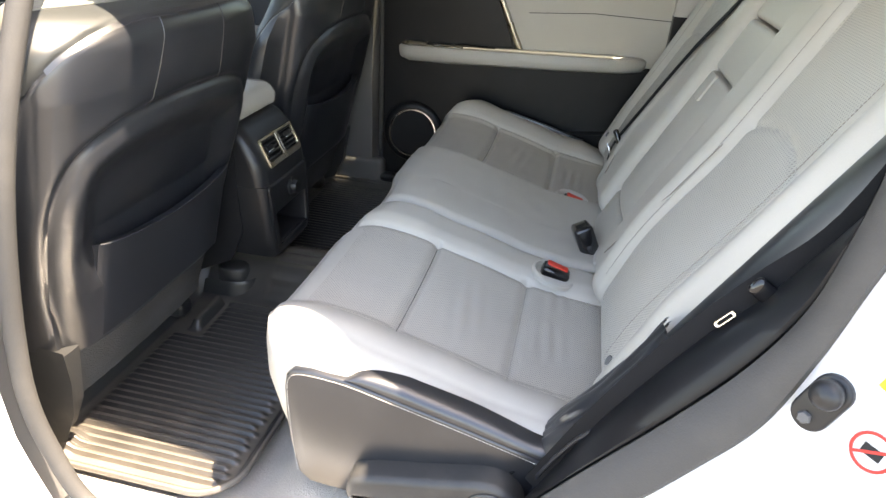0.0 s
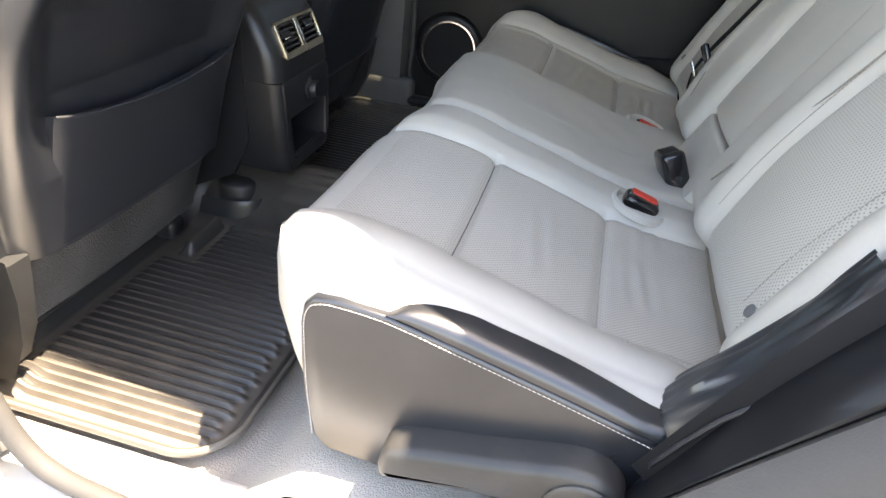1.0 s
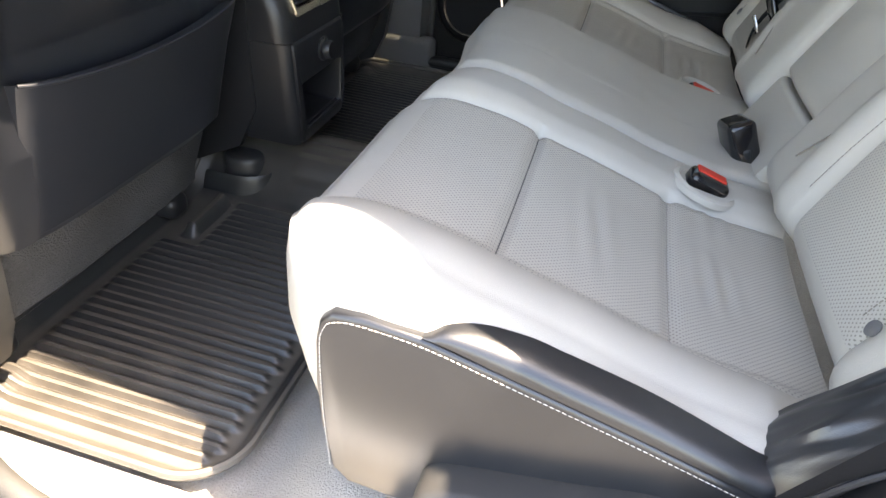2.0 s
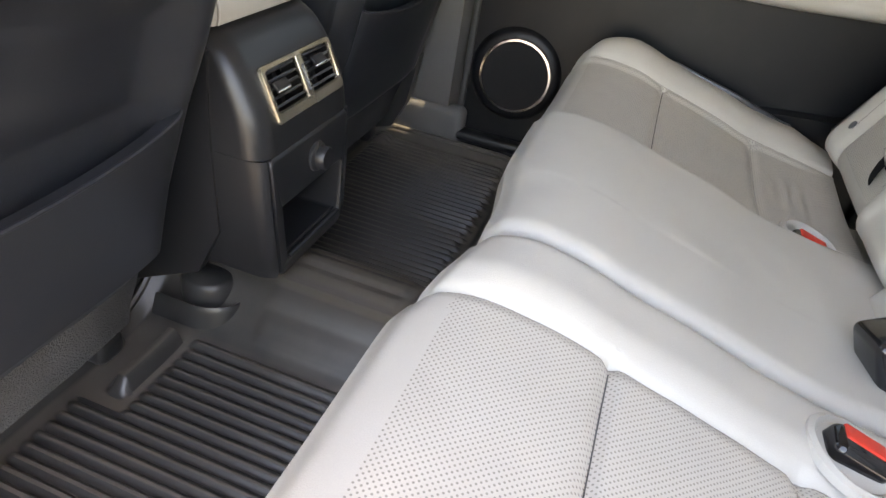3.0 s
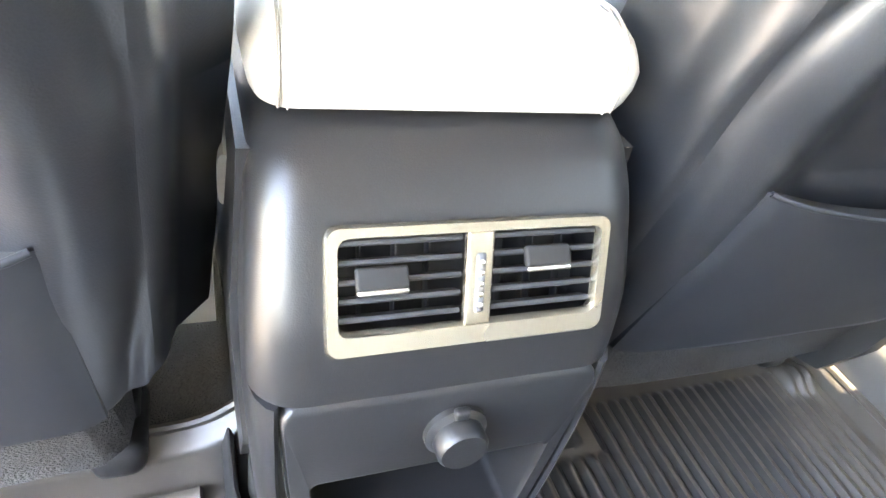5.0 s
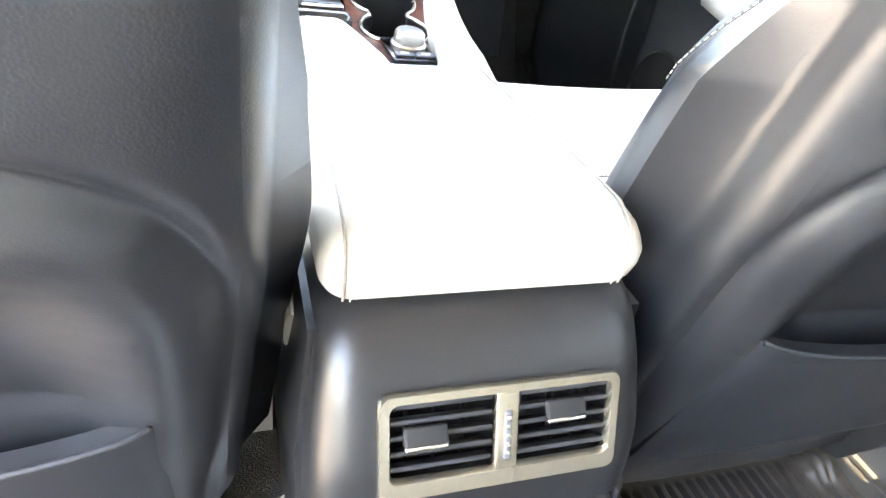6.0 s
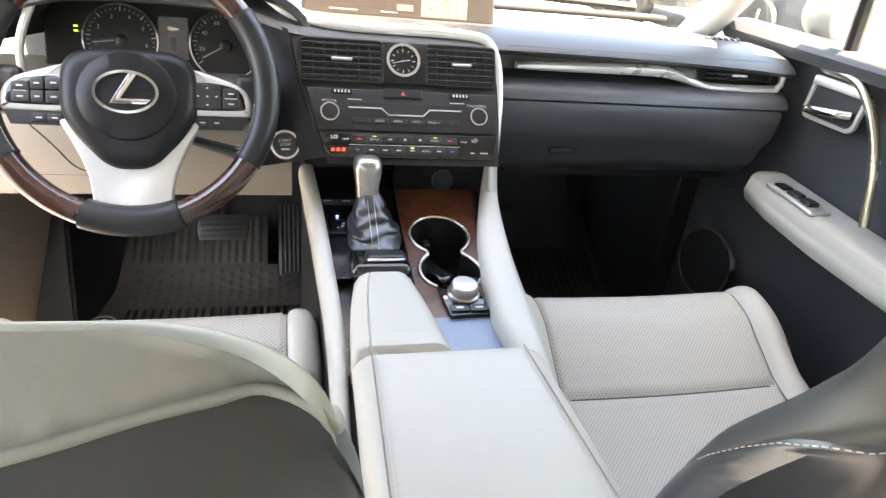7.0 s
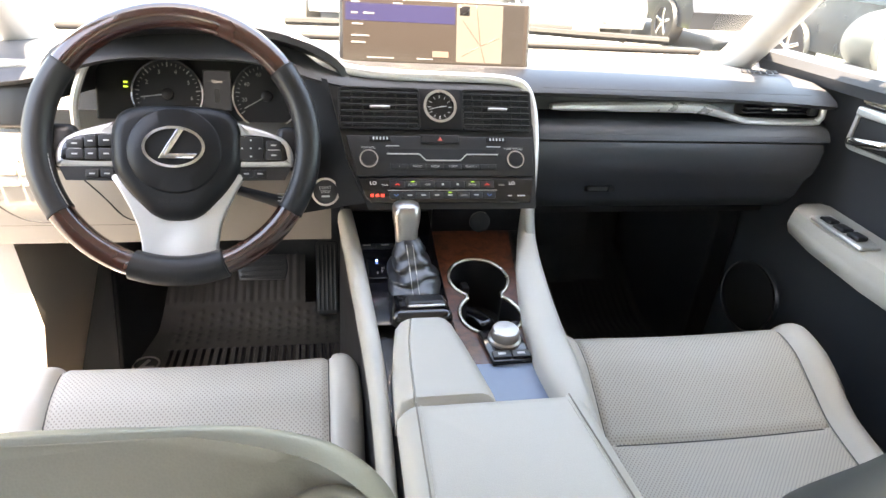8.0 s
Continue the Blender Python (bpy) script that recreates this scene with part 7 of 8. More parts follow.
wheel_silver = material("silver painted spoke", (0.66, 0.65, 0.63), 0.32, metal=0.45, vary=0.04, grain=300, bump=0.03)
leather_wheel = material("smooth black wheel leather", (0.010, 0.0105, 0.012), 0.40, vary=0.15, grain=900, bump=0.08, kindof="cells", depth=0.0004)
TILT_W = radians(25.6)
WN = Vector((0, -math.cos(TILT_W), math.sin(TILT_W)))
wm_ = frame_at((-0.367, 0.70, 0.662), WN, (0, 0.43, 0.9))
R = 0.171
def rim(a0, a1, n=40, r=0.0165, grow=0.0):
    P = []
    for i in range(n):
        a = radians(a0 + (a1 - a0) * i / (n - 1))
        P.append(wm_ @ Vector((R * math.sin(a), R * math.cos(a), 0.0)))
    return tube(P, r + grow, 18, up=None)
mesh_part("rim_wood_top", *rim(-54, 54, 70), wheel_wood, sw, "glossy dark wood rim section")
mesh_part("rim_leather_left", *rim(-122, -54, 50, 0.0178), leather_wheel, sw, "black leather rim section")
mesh_part("rim_leather_right", *rim(54, 122, 50, 0.0178), leather_wheel, sw, "black leather rim section")
mesh_part("rim_wood_left", *rim(-160, -122, 30), wheel_wood, sw, "glossy dark wood rim section")
mesh_part("rim_wood_right", *rim(122, 160, 30), wheel_wood, sw, "glossy dark wood rim section")
mesh_part("rim_leather_bottom", *rim(160, 200, 40, 0.0205), leather_wheel, sw, "black leather rim section")
for a in (-54, 54, 122, -122, 160, 200):
    mesh_part("rim_joint", *rim(a - 0.5, a + 0.5, 3, 0.0178, 0.0004), matte_dark, sw)
for a0, a1 in ((-121, -96), (96, 121), (161, 170), (190, 199)):
    mesh_part("rim_stitching", *stitches([wm_ @ Vector(((R - 0.0155) * math.sin(radians(a)), (R - 0.0155) * math.cos(radians(a)), 0.009)) for a in span(a0, a1, 14)], 0.0055), thread_pale, sw, "pale stitching")
HUB = [(0.0, 0.050), (0.03, 0.050), (0.055, 0.047), (0.072, 0.038), (0.081, 0.020), (0.083, -0.008), (0.081, -0.032), (0.073, -0.050), (0.060, -0.068), (0.047, -0.082), (0.034, -0.095), (0.018, -0.103), (0.0, -0.1045)]
pad = [(p.x, p.y) for p in smooth_line([(x, y, 0) for x, y in HUB], 36)]
pad = pad[::-1] + [(-x, y) for x, y in pad[1:-1]]
mesh_part("airbag_cover", *plate(pad, 0.045, 0.020, wm_ @ pose(0, 0, -0.03), k=6), plastic_soft, sw, "charcoal airbag cover")
dome = [(0.060 * math.cos(t), 0.057 * math.sin(t) - 0.012) for t in [2 * math.pi * i / 56 for i in range(56)]]
mesh_part("cover_dome", *loft([[wm_ @ Vector((x * q, (y + 0.012) * q - 0.012, z)) for x, y in dome] for q, z in ((1.0, 0.012), (0.985, 0.0165), (0.95, 0.0185), (0.6, 0.0195), (0.02, 0.0197))]), plastic_soft, sw)
em = wm_ @ pose(0.0, -0.008, 0.0190)
eb = mesh_part("emblem_ring", *ring_plate(circle(0.0395, 56, squash=0.70), circle(0.0345, 56, squash=0.67), 0.0045, 0.0014, em), chrome, sw, "oval chrome emblem")
mesh_part("emblem_stroke", *plate([(0.004, 0.0235), (0.0135, 0.0225), (-0.0065, -0.0085), (0.029, -0.0085), (0.0245, -0.0148), (-0.0195, -0.0148)][::-1], 0.004, 0.001, em), chrome, eb, "plain slanted chrome stroke")
mesh_part("lettering", *text_mesh("SRS AIRBAG", 0.0085, wm_ @ pose(0, -0.078, 0.0152)), matte_dark, sw, smooth=False)
for s in (-1, 1):
    spoke = [(s * p.x, p.y) for p in smooth_line([(x, y, 0) for x, y in [(0.066, 0.033), (0.095, 0.024), (0.125, 0.0145), (0.142, 0.004), (0.150, -0.012), (0.150, -0.026), (0.145, -0.031), (0.110, -0.032), (0.074, -0.0325)]], 40)]
    if s > 0:
        spoke = spoke[::-1]
    sp = mesh_part("side_spoke", *plate(spoke, 0.020, 0.005, wm_ @ pose(0, 0, -0.020)), wheel_silver, sw, "silver side spoke")
    mesh_part("spoke_joint", *rbox((0.05, 0.062, 0.026), 0.012, wm_ @ pose(s * 0.152, -0.004, -0.018), k=4), leather_wheel, sw)
    field = [(s * p.x, p.y) for p in smooth_line([(x, y, 0) for x, y in [(0.077, 0.0115), (0.100, 0.0115), (0.125, 0.0075), (0.138, -0.001), (0.142, -0.014), (0.140, -0.0225), (0.110, -0.0245), (0.077, -0.0245)]], 30)]
    mesh_part("key_field", *plate(field if s < 0 else field[::-1], 0.0035, 0.001, wm_ @ pose(0, 0, -0.001)), gloss_black, sp)
    low_field = [(s * x, y) for x, y in ((0.077, -0.034), (0.146, -0.034), (0.138, -0.046), (0.079, -0.047))]
    mesh_part("lower_key_field", *plate(low_field[::-1] if s < 0 else low_field, 0.016, 0.003, wm_ @ pose(0, 0, -0.018)), plastic_black, sp)
    keys = [(0.087, 0.0025, 0.019, 0.015), (0.087, -0.0150, 0.019, 0.015), (0.106, 0.0015, 0.0145, 0.015), (0.106, -0.0150, 0.0145, 0.015), (0.125, -0.002, 0.020, 0.012), (0.125, -0.0155, 0.021, 0.013)] if s < 0 else [(0.095, -0.0065, 0.032, 0.031), (0.125, -0.002, 0.020, 0.012), (0.125, -0.0155, 0.021, 0.013)]
    keys += [(0.088, -0.0405, 0.0165, 0.0105), (0.106, -0.0405, 0.0165, 0.0105)]
    for x, y, w, h in keys:
        low = y < -0.03
        kb = mesh_part("wheel_key", *rbox((w, h, 0.003), 0.0012, wm_ @ pose(s * x, y, -0.0015 if low else 0.003)), plastic_black, sp)
        top = 0.0004 if low else 0.0047
        if w > 0.03:
            for dx, dy in ((0, 0.011), (0, -0.011), (0.0115, 0), (-0.0115, 0), (0, 0)):
                mesh_part("key_mark", *rbox((0.0028, 0.0018, 0.0004), 0.0001, wm_ @ pose(s * x + dx, y + dy, top), k=1), print_white, kb)
        else:
            mesh_part("key_mark", *rbox((min(w * 0.42, 0.007), 0.0018, 0.0004), 0.0001, wm_ @ pose(s * x, y, top), k=1), print_white, kb)
    mesh_part("key_rule", *rbox((0.016, 0.0009, 0.0006), 0.0002, wm_ @ pose(s * 0.125, -0.0085, 0.0047), k=1), wheel_silver, sp)
yoke = [(-0.086, -0.042), (-0.074, -0.062), (-0.061, -0.088), (-0.052, -0.112), (-0.048, -0.136), (-0.048, -0.158), (0.048, -0.158), (0.048, -0.136), (0.052, -0.112), (0.061, -0.088), (0.074, -0.062), (0.086, -0.042), (0.068, -0.040), (0.045, -0.075), (0.025, -0.09), (-0.025, -0.09), (-0.045, -0.075), (-0.068, -0.040)]
mesh_part("lower_spoke", *plate(yoke, 0.018, 0.003, wm_ @ pose(0, 0, -0.018)), wheel_silver, sw, "silver lower spoke")
mesh_part("column_shroud", *rbox((0.12, 0.10, 0.16), 0.04, wm_ @ pose(0, -0.005, -0.15), k=4), plastic_black, sw)
for s, dz in ((1, -0.04), (-1, 0.012)):
    stx = mesh_part("column_stalk", *tube([wm_ @ Vector((s * 0.04, dz - 0.01, -0.06)), wm_ @ Vector((s * 0.11, dz - 0.03, -0.055)), wm_ @ Vector((s * 0.145, dz - 0.042 if s > 0 else dz, -0.05))], lambda t: 0.006 + 0.005 * t, 12), plastic_black, sw, "black column stalk")
    for i in range(3):
        mesh_part("stalk_mark", *rbox((0.012, 0.0012, 0.0004), 0.0001, wm_ @ pose(s * 0.132, dz - 0.033 - 0.005 * i + 0.008, -0.0385), k=1), print_white, stx)
# ---- right-hand doors ----
def door_x(y, z):
    return 0.735 + 0.015 * math.sin((z - 0.1) * 4)


rd = thing("rear_door", "closed rear door with light grey and black trim and round speaker", "car door", (0.74, -0.45, 0.05), kind="structure")
def door_sheet(y0, y1, z0, z1, dx, ny=30, nz=24):
    v, f = grid(lambda y, z: Vector((door_x(y, z) + dx, y, z)), span(y0, y1, ny), span(z0, z1, nz))
    b = [p + Vector((0.035, 0, 0)) for p in v]
    return join((v, f), (b, f))
mesh_part("door_panel", *door_sheet(-0.93, -0.025, 0.05, 0.50, 0.0), plastic_soft, rd, "black soft plastic door panel")
# upper part: black fore section, satin divider, leather insert
mesh_part("upper_fore", *loft([[Vector((0.745, y, z)) for y, z in ((-0.025, 0.50), (-0.47, 0.50), (-0.44, 0.58), (-0.395, 0.68), (-0.37, 0.74), (-0.025, 0.74))], [Vector((0.785, y, z)) for y, z in ((-0.025, 0.50), (-0.47, 0.50), (-0.44, 0.58), (-0.395, 0.68), (-0.37, 0.74), (-0.025, 0.74))]]), plastic_soft, rd)
mesh_part("upper_insert", *loft([[Vector((0.742, y, z)) for y, z in ((-0.49, 0.50), (-0.93, 0.50), (-0.93, 0.74), (-0.39, 0.74), (-0.415, 0.68), (-0.46, 0.58))], [Vector((0.785, y, z)) for y, z in ((-0.49, 0.50), (-0.93, 0.50), (-0.93, 0.74), (-0.39, 0.74), (-0.415, 0.68), (-0.46, 0.58))]]), leather, rd, "light grey leather insert")
mesh_part("insert_seam", *tube([(0.7405, -0.50, 0.632), (0.7405, -0.7, 0.645), (0.7405, -0.92, 0.64)], 0.0012, 6), thread_dark, rd)
mesh_part("satin_divider", *tube(smooth_line([(0.738, -0.487, 0.515), (0.736, -0.455, 0.58), (0.736, -0.407, 0.68), (0.738, -0.383, 0.74)], 24), 0.0095, 8, flat=0.5, up=(-1, 0, 0)), champagne, rd, "pale satin divider")
mesh_part("door_top", *rbox((0.07, 0.93, 0.05), 0.018, pose(0.755, -0.475, 0.755)), plastic_soft, rd)
# armrest
secs = []
for y, w, zt, zb in [(-0.090, 0.012, 0.500, 0.478), (-0.100, 0.035, 0.508, 0.466), (-0.13, 0.055, 0.513, 0.459), (-0.25, 0.065, 0.516, 0.460), (-0.45, 0.068, 0.521, 0.468), (-0.65, 0.066, 0.527, 0.474), (-0.80, 0.060, 0.531, 0.482), (-0.86, 0.035, 0.528, 0.490), (-0.872, 0.012, 0.52, 0.50)]:
    secs.append([Vector((0.745 - w * a, y, zb + (zt - zb) * b)) for a, b in ((0, 0), (0.6, 0.02), (0.9, 0.18), (1.0, 0.45), (0.985, 0.62), (0.97, 0.66), (0.975, 0.70), (0.9, 0.92), (0.7, 1.0), (0, 1.0))])
ar = mesh_part("armrest", *loft(secs), leather, rd, "light grey padded armrest")
mesh_part("window_switch", *rbox((0.022, 0.05, 0.006), 0.002, pose(0.708, -0.215, 0.5185)), gloss_black, ar, "black window switch")
mesh_part("pull_recess", *rbox((0.03, 0.12, 0.004), 0.002, pose(0.722, -0.35, 0.5185)), matte_dark, ar)
mesh_part("pull_plate", *rbox((0.05, 0.20, 0.004), 0.002, pose(0.715, -0.21, 0.5155)), champagne, ar)
# speaker
spm = frame_at((0.728, -0.146, 0.213), (-1, -0.05, 0.08))
spk = mesh_part("speaker_ring", *ring_plate(circle(0.083, 56), circle(0.0768, 56), 0.012, 0.003, spm), chrome, rd, "chrome speaker ring")
grille = material("speaker cloth", (0.01, 0.01, 0.011), 0.8, vary=0.3, grain=1600, bump=0.5, kindof="cells")
mesh_part("speaker_grille", *turned([(0.078, 0.0), (0.076, 0.006), (0.05, 0.009), (0.0, 0.010)], 48, spm), grille, spk, "black speaker cloth")
mesh_part("speaker_pod", *turned([(0.110, -0.02), (0.103, -0.004), (0.094, 0.003), (0.084, 0.003), (0.084, -0.01)], 56, spm, ends=False), plastic_soft, rd)
mesh_part("door_pocket", *loft([[Vector((0.70, y, z)) for y, z in ((-0.27, 0.09), (-0.88, 0.09), (-0.90, 0.30), (-0.60, 0.27), (-0.33, 0.16))], [Vector((0.74, y, z)) for y, z in ((-0.27, 0.09), (-0.88, 0.09), (-0.90, 0.30), (-0.60, 0.27), (-0.33, 0.16))]]), plastic_soft, rd, "black door pocket")
wp = mesh_part("window_pane", *rbox((0.004, 0.88, 0.32), 0.001, pose(0.70, -0.47, 0.925, 0, -20)), glass_tinted, rd, "dark tinted window pane")

# right centre pillar
cpil = thing("right_center_pillar", "grey trimmed centre pillar between the right doors", "pillar", (0.72, 0.06, 0.05), kind="structure")
mesh_part("pillar_trim", *loft([[Vector((0.70 - 0.05 * max(0, z - 0.5) - 0.2 * max(0, z - 0.7) + 0.006 * math.sin(z * 5), y - 0.05 * max(0, z - 0.4), z)) if abs(y - 0.075) < 0.09 else Vector((0.78 - 0.25 * max(0, z - 0.7), y - 0.05 * max(0, z - 0.4), z)) for y in (-0.02, -0.005, 0.02, 0.075, 0.13, 0.155, 0.17)] for z in span(0.05, 1.10, 20)]), trim_grey, cpil, "grey pillar trim")
mesh_part("pillar_foot", *rbox((0.05, 0.22, 0.10), 0.02, pose(0.718, 0.06, 0.06), k=4), trim_grey, cpil)
mesh_part("door_gap_seal", *tube([(0.735, -0.028, 0.05), (0.74, -0.028, 0.45), (0.735, -0.03, 0.75), (0.65, -0.06, 1.06)], 0.008, 8), seal_rubber, cpil)

# front right door
fd = thing("front_door", "closed front passenger door with black trim and grey armrest", "car door", (0.74, 0.5, 0.05), kind="structure")
mesh_part("door_panel", *door_sheet(0.17, 1.03, 0.03, 0.755, 0.0), pad_black, fd, "black soft plastic door panel")
mesh_part("door_top", *loft([[Vector((0.70 + dx, y, z)) for dx, z in ((0.012, 0.735), (0.0, 0.755), (0.012, 0.770), (0.06, 0.774), (0.09, 0.755))] for y in span(0.17, 1.03, 16)]), pad_black, fd, "black soft door top")
secs = []
for y, w, zt, zb in [(0.80, 0.015, 0.520, 0.494), (0.793, 0.05, 0.530, 0.482), (0.77, 0.078, 0.534, 0.472), (0.70, 0.085, 0.530, 0.462), (0.58, 0.085, 0.523, 0.452), (0.42, 0.082, 0.517, 0.448), (0.26, 0.06, 0.512, 0.45), (0.22, 0.02, 0.505, 0.46)]:
    secs.append([Vector((0.742 - w * a, y, zb + (zt - zb) * b)) for a, b in ((0, 0), (0.6, 0.02), (0.9, 0.18), (1.0, 0.45), (0.985, 0.60), (0.97, 0.63), (0.975, 0.67), (0.92, 0.92), (0.75, 1.0), (0, 1.0))])
fa = mesh_part("armrest", *loft(secs), leather, fd, "light grey padded armrest")
mesh_part("switch_bezel", *rbox((0.042, 0.12, 0.008), 0.004, pose(0.685, 0.665, 0.530, 3)), satin, fa, "grey switch bezel")
for i in range(3):
    mesh_part("window_switch", *rbox((0.022, 0.026, 0.008), 0.003, pose(0.683, 0.70 - 0.032 * i, 0.536)), plastic_black, fa)
fsm = frame_at((0.722, 0.868, 0.285), (-1, -0.1, 0.05))
fs_ = mesh_part("speaker_ring", *ring_plate(circle(0.078, 56), circle(0.0725, 56), 0.012, 0.003, fsm), chrome, fd, "chrome speaker ring")
mesh_part("speaker_grille", *turned([(0.074, 0.0), (0.072, 0.006), (0.05, 0.009), (0.0, 0.010)], 48, fsm), grille, fs_, "black speaker cloth")
mesh_part("pocket_rim", *tube(smooth_line([(0.72, 0.70, 0.30), (0.70, 0.66, 0.27), (0.685, 0.60, 0.25), (0.68, 0.45, 0.235), (0.68, 0.25, 0.23)], 30), 0.008, 8), plastic_soft, fd, "black door pocket rim")
mesh_part("door_pocket", *rbox((0.03, 0.42, 0.16), 0.012, pose(0.705, 0.42, 0.15)), plastic_soft, fd)
hm = frame_at((0.722, 0.70, 0.685), (-1, -0.05, 0.1), (0, 0, 1))
hb = mesh_part("handle_bezel", *ring_plate(rounded(0.115, 0.07, 0.016, 4), rounded(0.10, 0.055, 0.012, 4), 0.006, 0.002, hm), satin, fd, "satin handle bezel")
mesh_part("handle_bar", *rbox((0.112, 0.016, 0.010), 0.004, hm @ pose(0, 0.030, 0.006)), satin, hb, "satin silver upper bar")
mesh_part("handle_cup", *rbox((0.10, 0.055, 0.004), 0.002, hm @ pose(0, 0, 0.001)), matte_dark, hb)
mesh_part("inner_handle", *tube(smooth_line([hm @ Vector(p) for p in ((0.045, -0.006, 0.008), (0.02, -0.010, 0.022), (-0.02, -0.016, 0.024), (-0.042, -0.02, 0.012))], 20), 0.007, 10), chrome, hb, "chrome inner door handle")
mesh_part("pull_trim", *tube(smooth_line([(0.722, 0.75, 0.735), (0.715, 0.66, 0.728), (0.71, 0.585, 0.65), (0.71, 0.545, 0.535)], 24), 0.008, 10), champagne, fd, "satin pull handle trim")
mesh_part("wood_strip", *loft([[Vector((0.718, y, z)) for y, z in ((0.615, 0.735), (0.30, 0.73), (0.30, 0.69), (0.60, 0.70))], [Vector((0.735, y, z)) for y, z in ((0.615, 0.735), (0.30, 0.73), (0.30, 0.69), (0.60, 0.70))]]), wood, fd, "glossy wood strip")
wp = mesh_part("window_pane", *rbox((0.004, 0.80, 0.32), 0.001, pose(0.70, 0.57, 0.925, 0, -20)), glass, fd)
wp.visible_shadow = False
mesh_part("quarter_post", *tube([(0.735, 0.725, 0.76), (0.65, 0.66, 1.04)], 0.012, 8), plastic_black, fd, "black window post")

# side mirror outside the front door
sm_ = thing("side_mirror", "dark grey side mirror outside the front door", "side mirror", (0.95, 0.93, 0.72))
mesh_part("mirror_shell", *loft([[Vector((0.95 + 0.11 * r * math.cos(a), y, 0.80 + 0.075 * r * math.sin(a))) for a in [2 * math.pi * i / 24 for i in range(24)]] for y, r in ((0.90, 0.94), (0.905, 1.0), (0.96, 0.98), (1.01, 0.8), (1.04, 0.5), (1.05, 0.1))]), plastic_grey, sm_)
mesh_part("mirror_glass", *disc(0.095, 0.062, 0.0, 0.003, 28, frame_at((0.95, 0.899, 0.80), (0, -1, 0))), chrome, sm_, "mirror glass")
mesh_part("mirror_foot", *rbox((0.16, 0.07, 0.05), 0.015, pose(0.84, 0.96, 0.735)), plastic_black, sm_, "black mirror foot")
# ---- front footwells ----
dm = thing("driver_floor_mat", "black rubber floor mat with ribs and studs in the driver's footwell", "floor mat", (-0.36, 1.1, 0.0))
def dmat_z(x, y):
    z = 0.008 + max(0, y - 1.24) ** 1.3 * 0.9
    if -0.55 < x < -0.15 and 1.06 < y < 1.165:
        s = (x + 0.55) / 0.0185
        f = s - math.floor(s)
        z += 0.012 * min(1, max(0, (y - 1.06) / 0.01)) * min(1, max(0, (1.165 - y) / 0.02)) * (1 if f < 0.62 else 0.0)
    if -0.56 < x < -0.14 and 1.18 < y < 1.30:
        u, v = (x / 0.024) % 1 - 0.5, ((y + (0.012 if int(math.floor(x / 0.024)) % 2 else 0)) / 0.024) % 1 - 0.5
        z += 0.004 * max(0, 1 - (u * u + v * v) / 0.09)
    if y > 1.32 and -0.60 < x < -0.24:
        f = (x / 0.02) % 1
        z += 0.003 * (1 if f < 0.5 else 0)
    e = min(x + 0.66, -0.095 - x, y - 0.66)
    z += 0.02 * max(0, 1 - e / 0.02)
    return z
verts, faces = grid(lambda u, v: Vector((u, v, dmat_z(u, v))), span(-0.66, -0.095, 150), span(0.66, 1.44, 150))
faces = [f for f in faces if not (verts[f[0]].x > -0.235 and verts[f[0]].y > 1.31)]
# the rubber's pale upward faces paint a sheen onto the ribs
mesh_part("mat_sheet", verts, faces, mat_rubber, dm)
mesh_part("mat_badge", *join(ring_plate(circle(0.030, 32), circle(0.026, 32), 0.003, 0.0008, pose(-0.585, 1.105, 0.012)), rbox((0.008, 0.034, 0.003), 0.001, pose(-0.588, 1.105, 0.014, 0, 0, -25)), rbox((0.030, 0.007, 0.003), 0.001, pose(-0.580, 1.092, 0.014))), satin, dm, "small round silver badge")
pmt = thing("passenger_floor_mat", "black rubber floor mat in the passenger's footwell", "floor mat", (0.4, 1.0, 0.0))
mesh_part("mat_sheet", *grid(lambda u, v: (u, v, 0.01 + max(0, v - 1.2) ** 1.3 * 0.9 + 0.003 * (1 if (u / 0.02) % 1 < 0.5 else 0) + 0.02 * max(0, 1 - min(u - 0.12, 0.70 - u, v - 0.5) / 0.02)), span(0.12, 0.70, 120), span(0.5, 1.44, 60)), rubber, pmt)
bpd = thing("brake_pedal", "black rubber brake pedal with a chevron tread", "pedal", (-0.32, 1.2, 0.1))
pm_ = frame_at((-0.322, 1.20, 0.205), (0, -0.86, 0.5))
mesh_part("pedal_pad", *plate([(x, y) for x, y in ((-0.052, -0.028), (0.052, -0.028), (0.058, 0.0), (0.054, 0.030), (-0.054, 0.030), (-0.058, 0.0))], 0.014, 0.004, pm_), rubber, bpd)
for i in range(8):
    for j in range(4):
        for k in (-1, 1):
            mesh_part("tread_bar", *rbox((0.010, 0.0028, 0.003), 0.0008, pm_ @ pose(-0.043 + 0.0122 * i + k * 0.003, -0.02 + 0.0125 * j, 0.0145, 0, 0, 45 * k * (1 if i % 2 else -1)), k=1), rubber, bpd)
mesh_part("pedal_arm", *tube([(-0.322, 1.21, 0.21), (-0.315, 1.27, 0.32), (-0.31, 1.28, 0.44)], 0.010, 8), matte_dark, bpd)
apd = thing("accelerator_pedal", "black ribbed accelerator pedal hinged at the floor", "pedal", (-0.17, 1.3, 0.02))
am = frame_at((-0.172, 1.30, 0.12), (0, -0.86, 0.5))
mesh_part("pedal_pad", *plate(rounded(0.058, 0.19, 0.012), 0.014, 0.004, am), rubber, apd)
for i in range(5):
    mesh_part("tread_bar", *rbox((0.0055, 0.17, 0.004), 0.0015, am @ pose(-0.021 + 0.0105 * i, 0, 0.0145), k=2), rubber, apd)
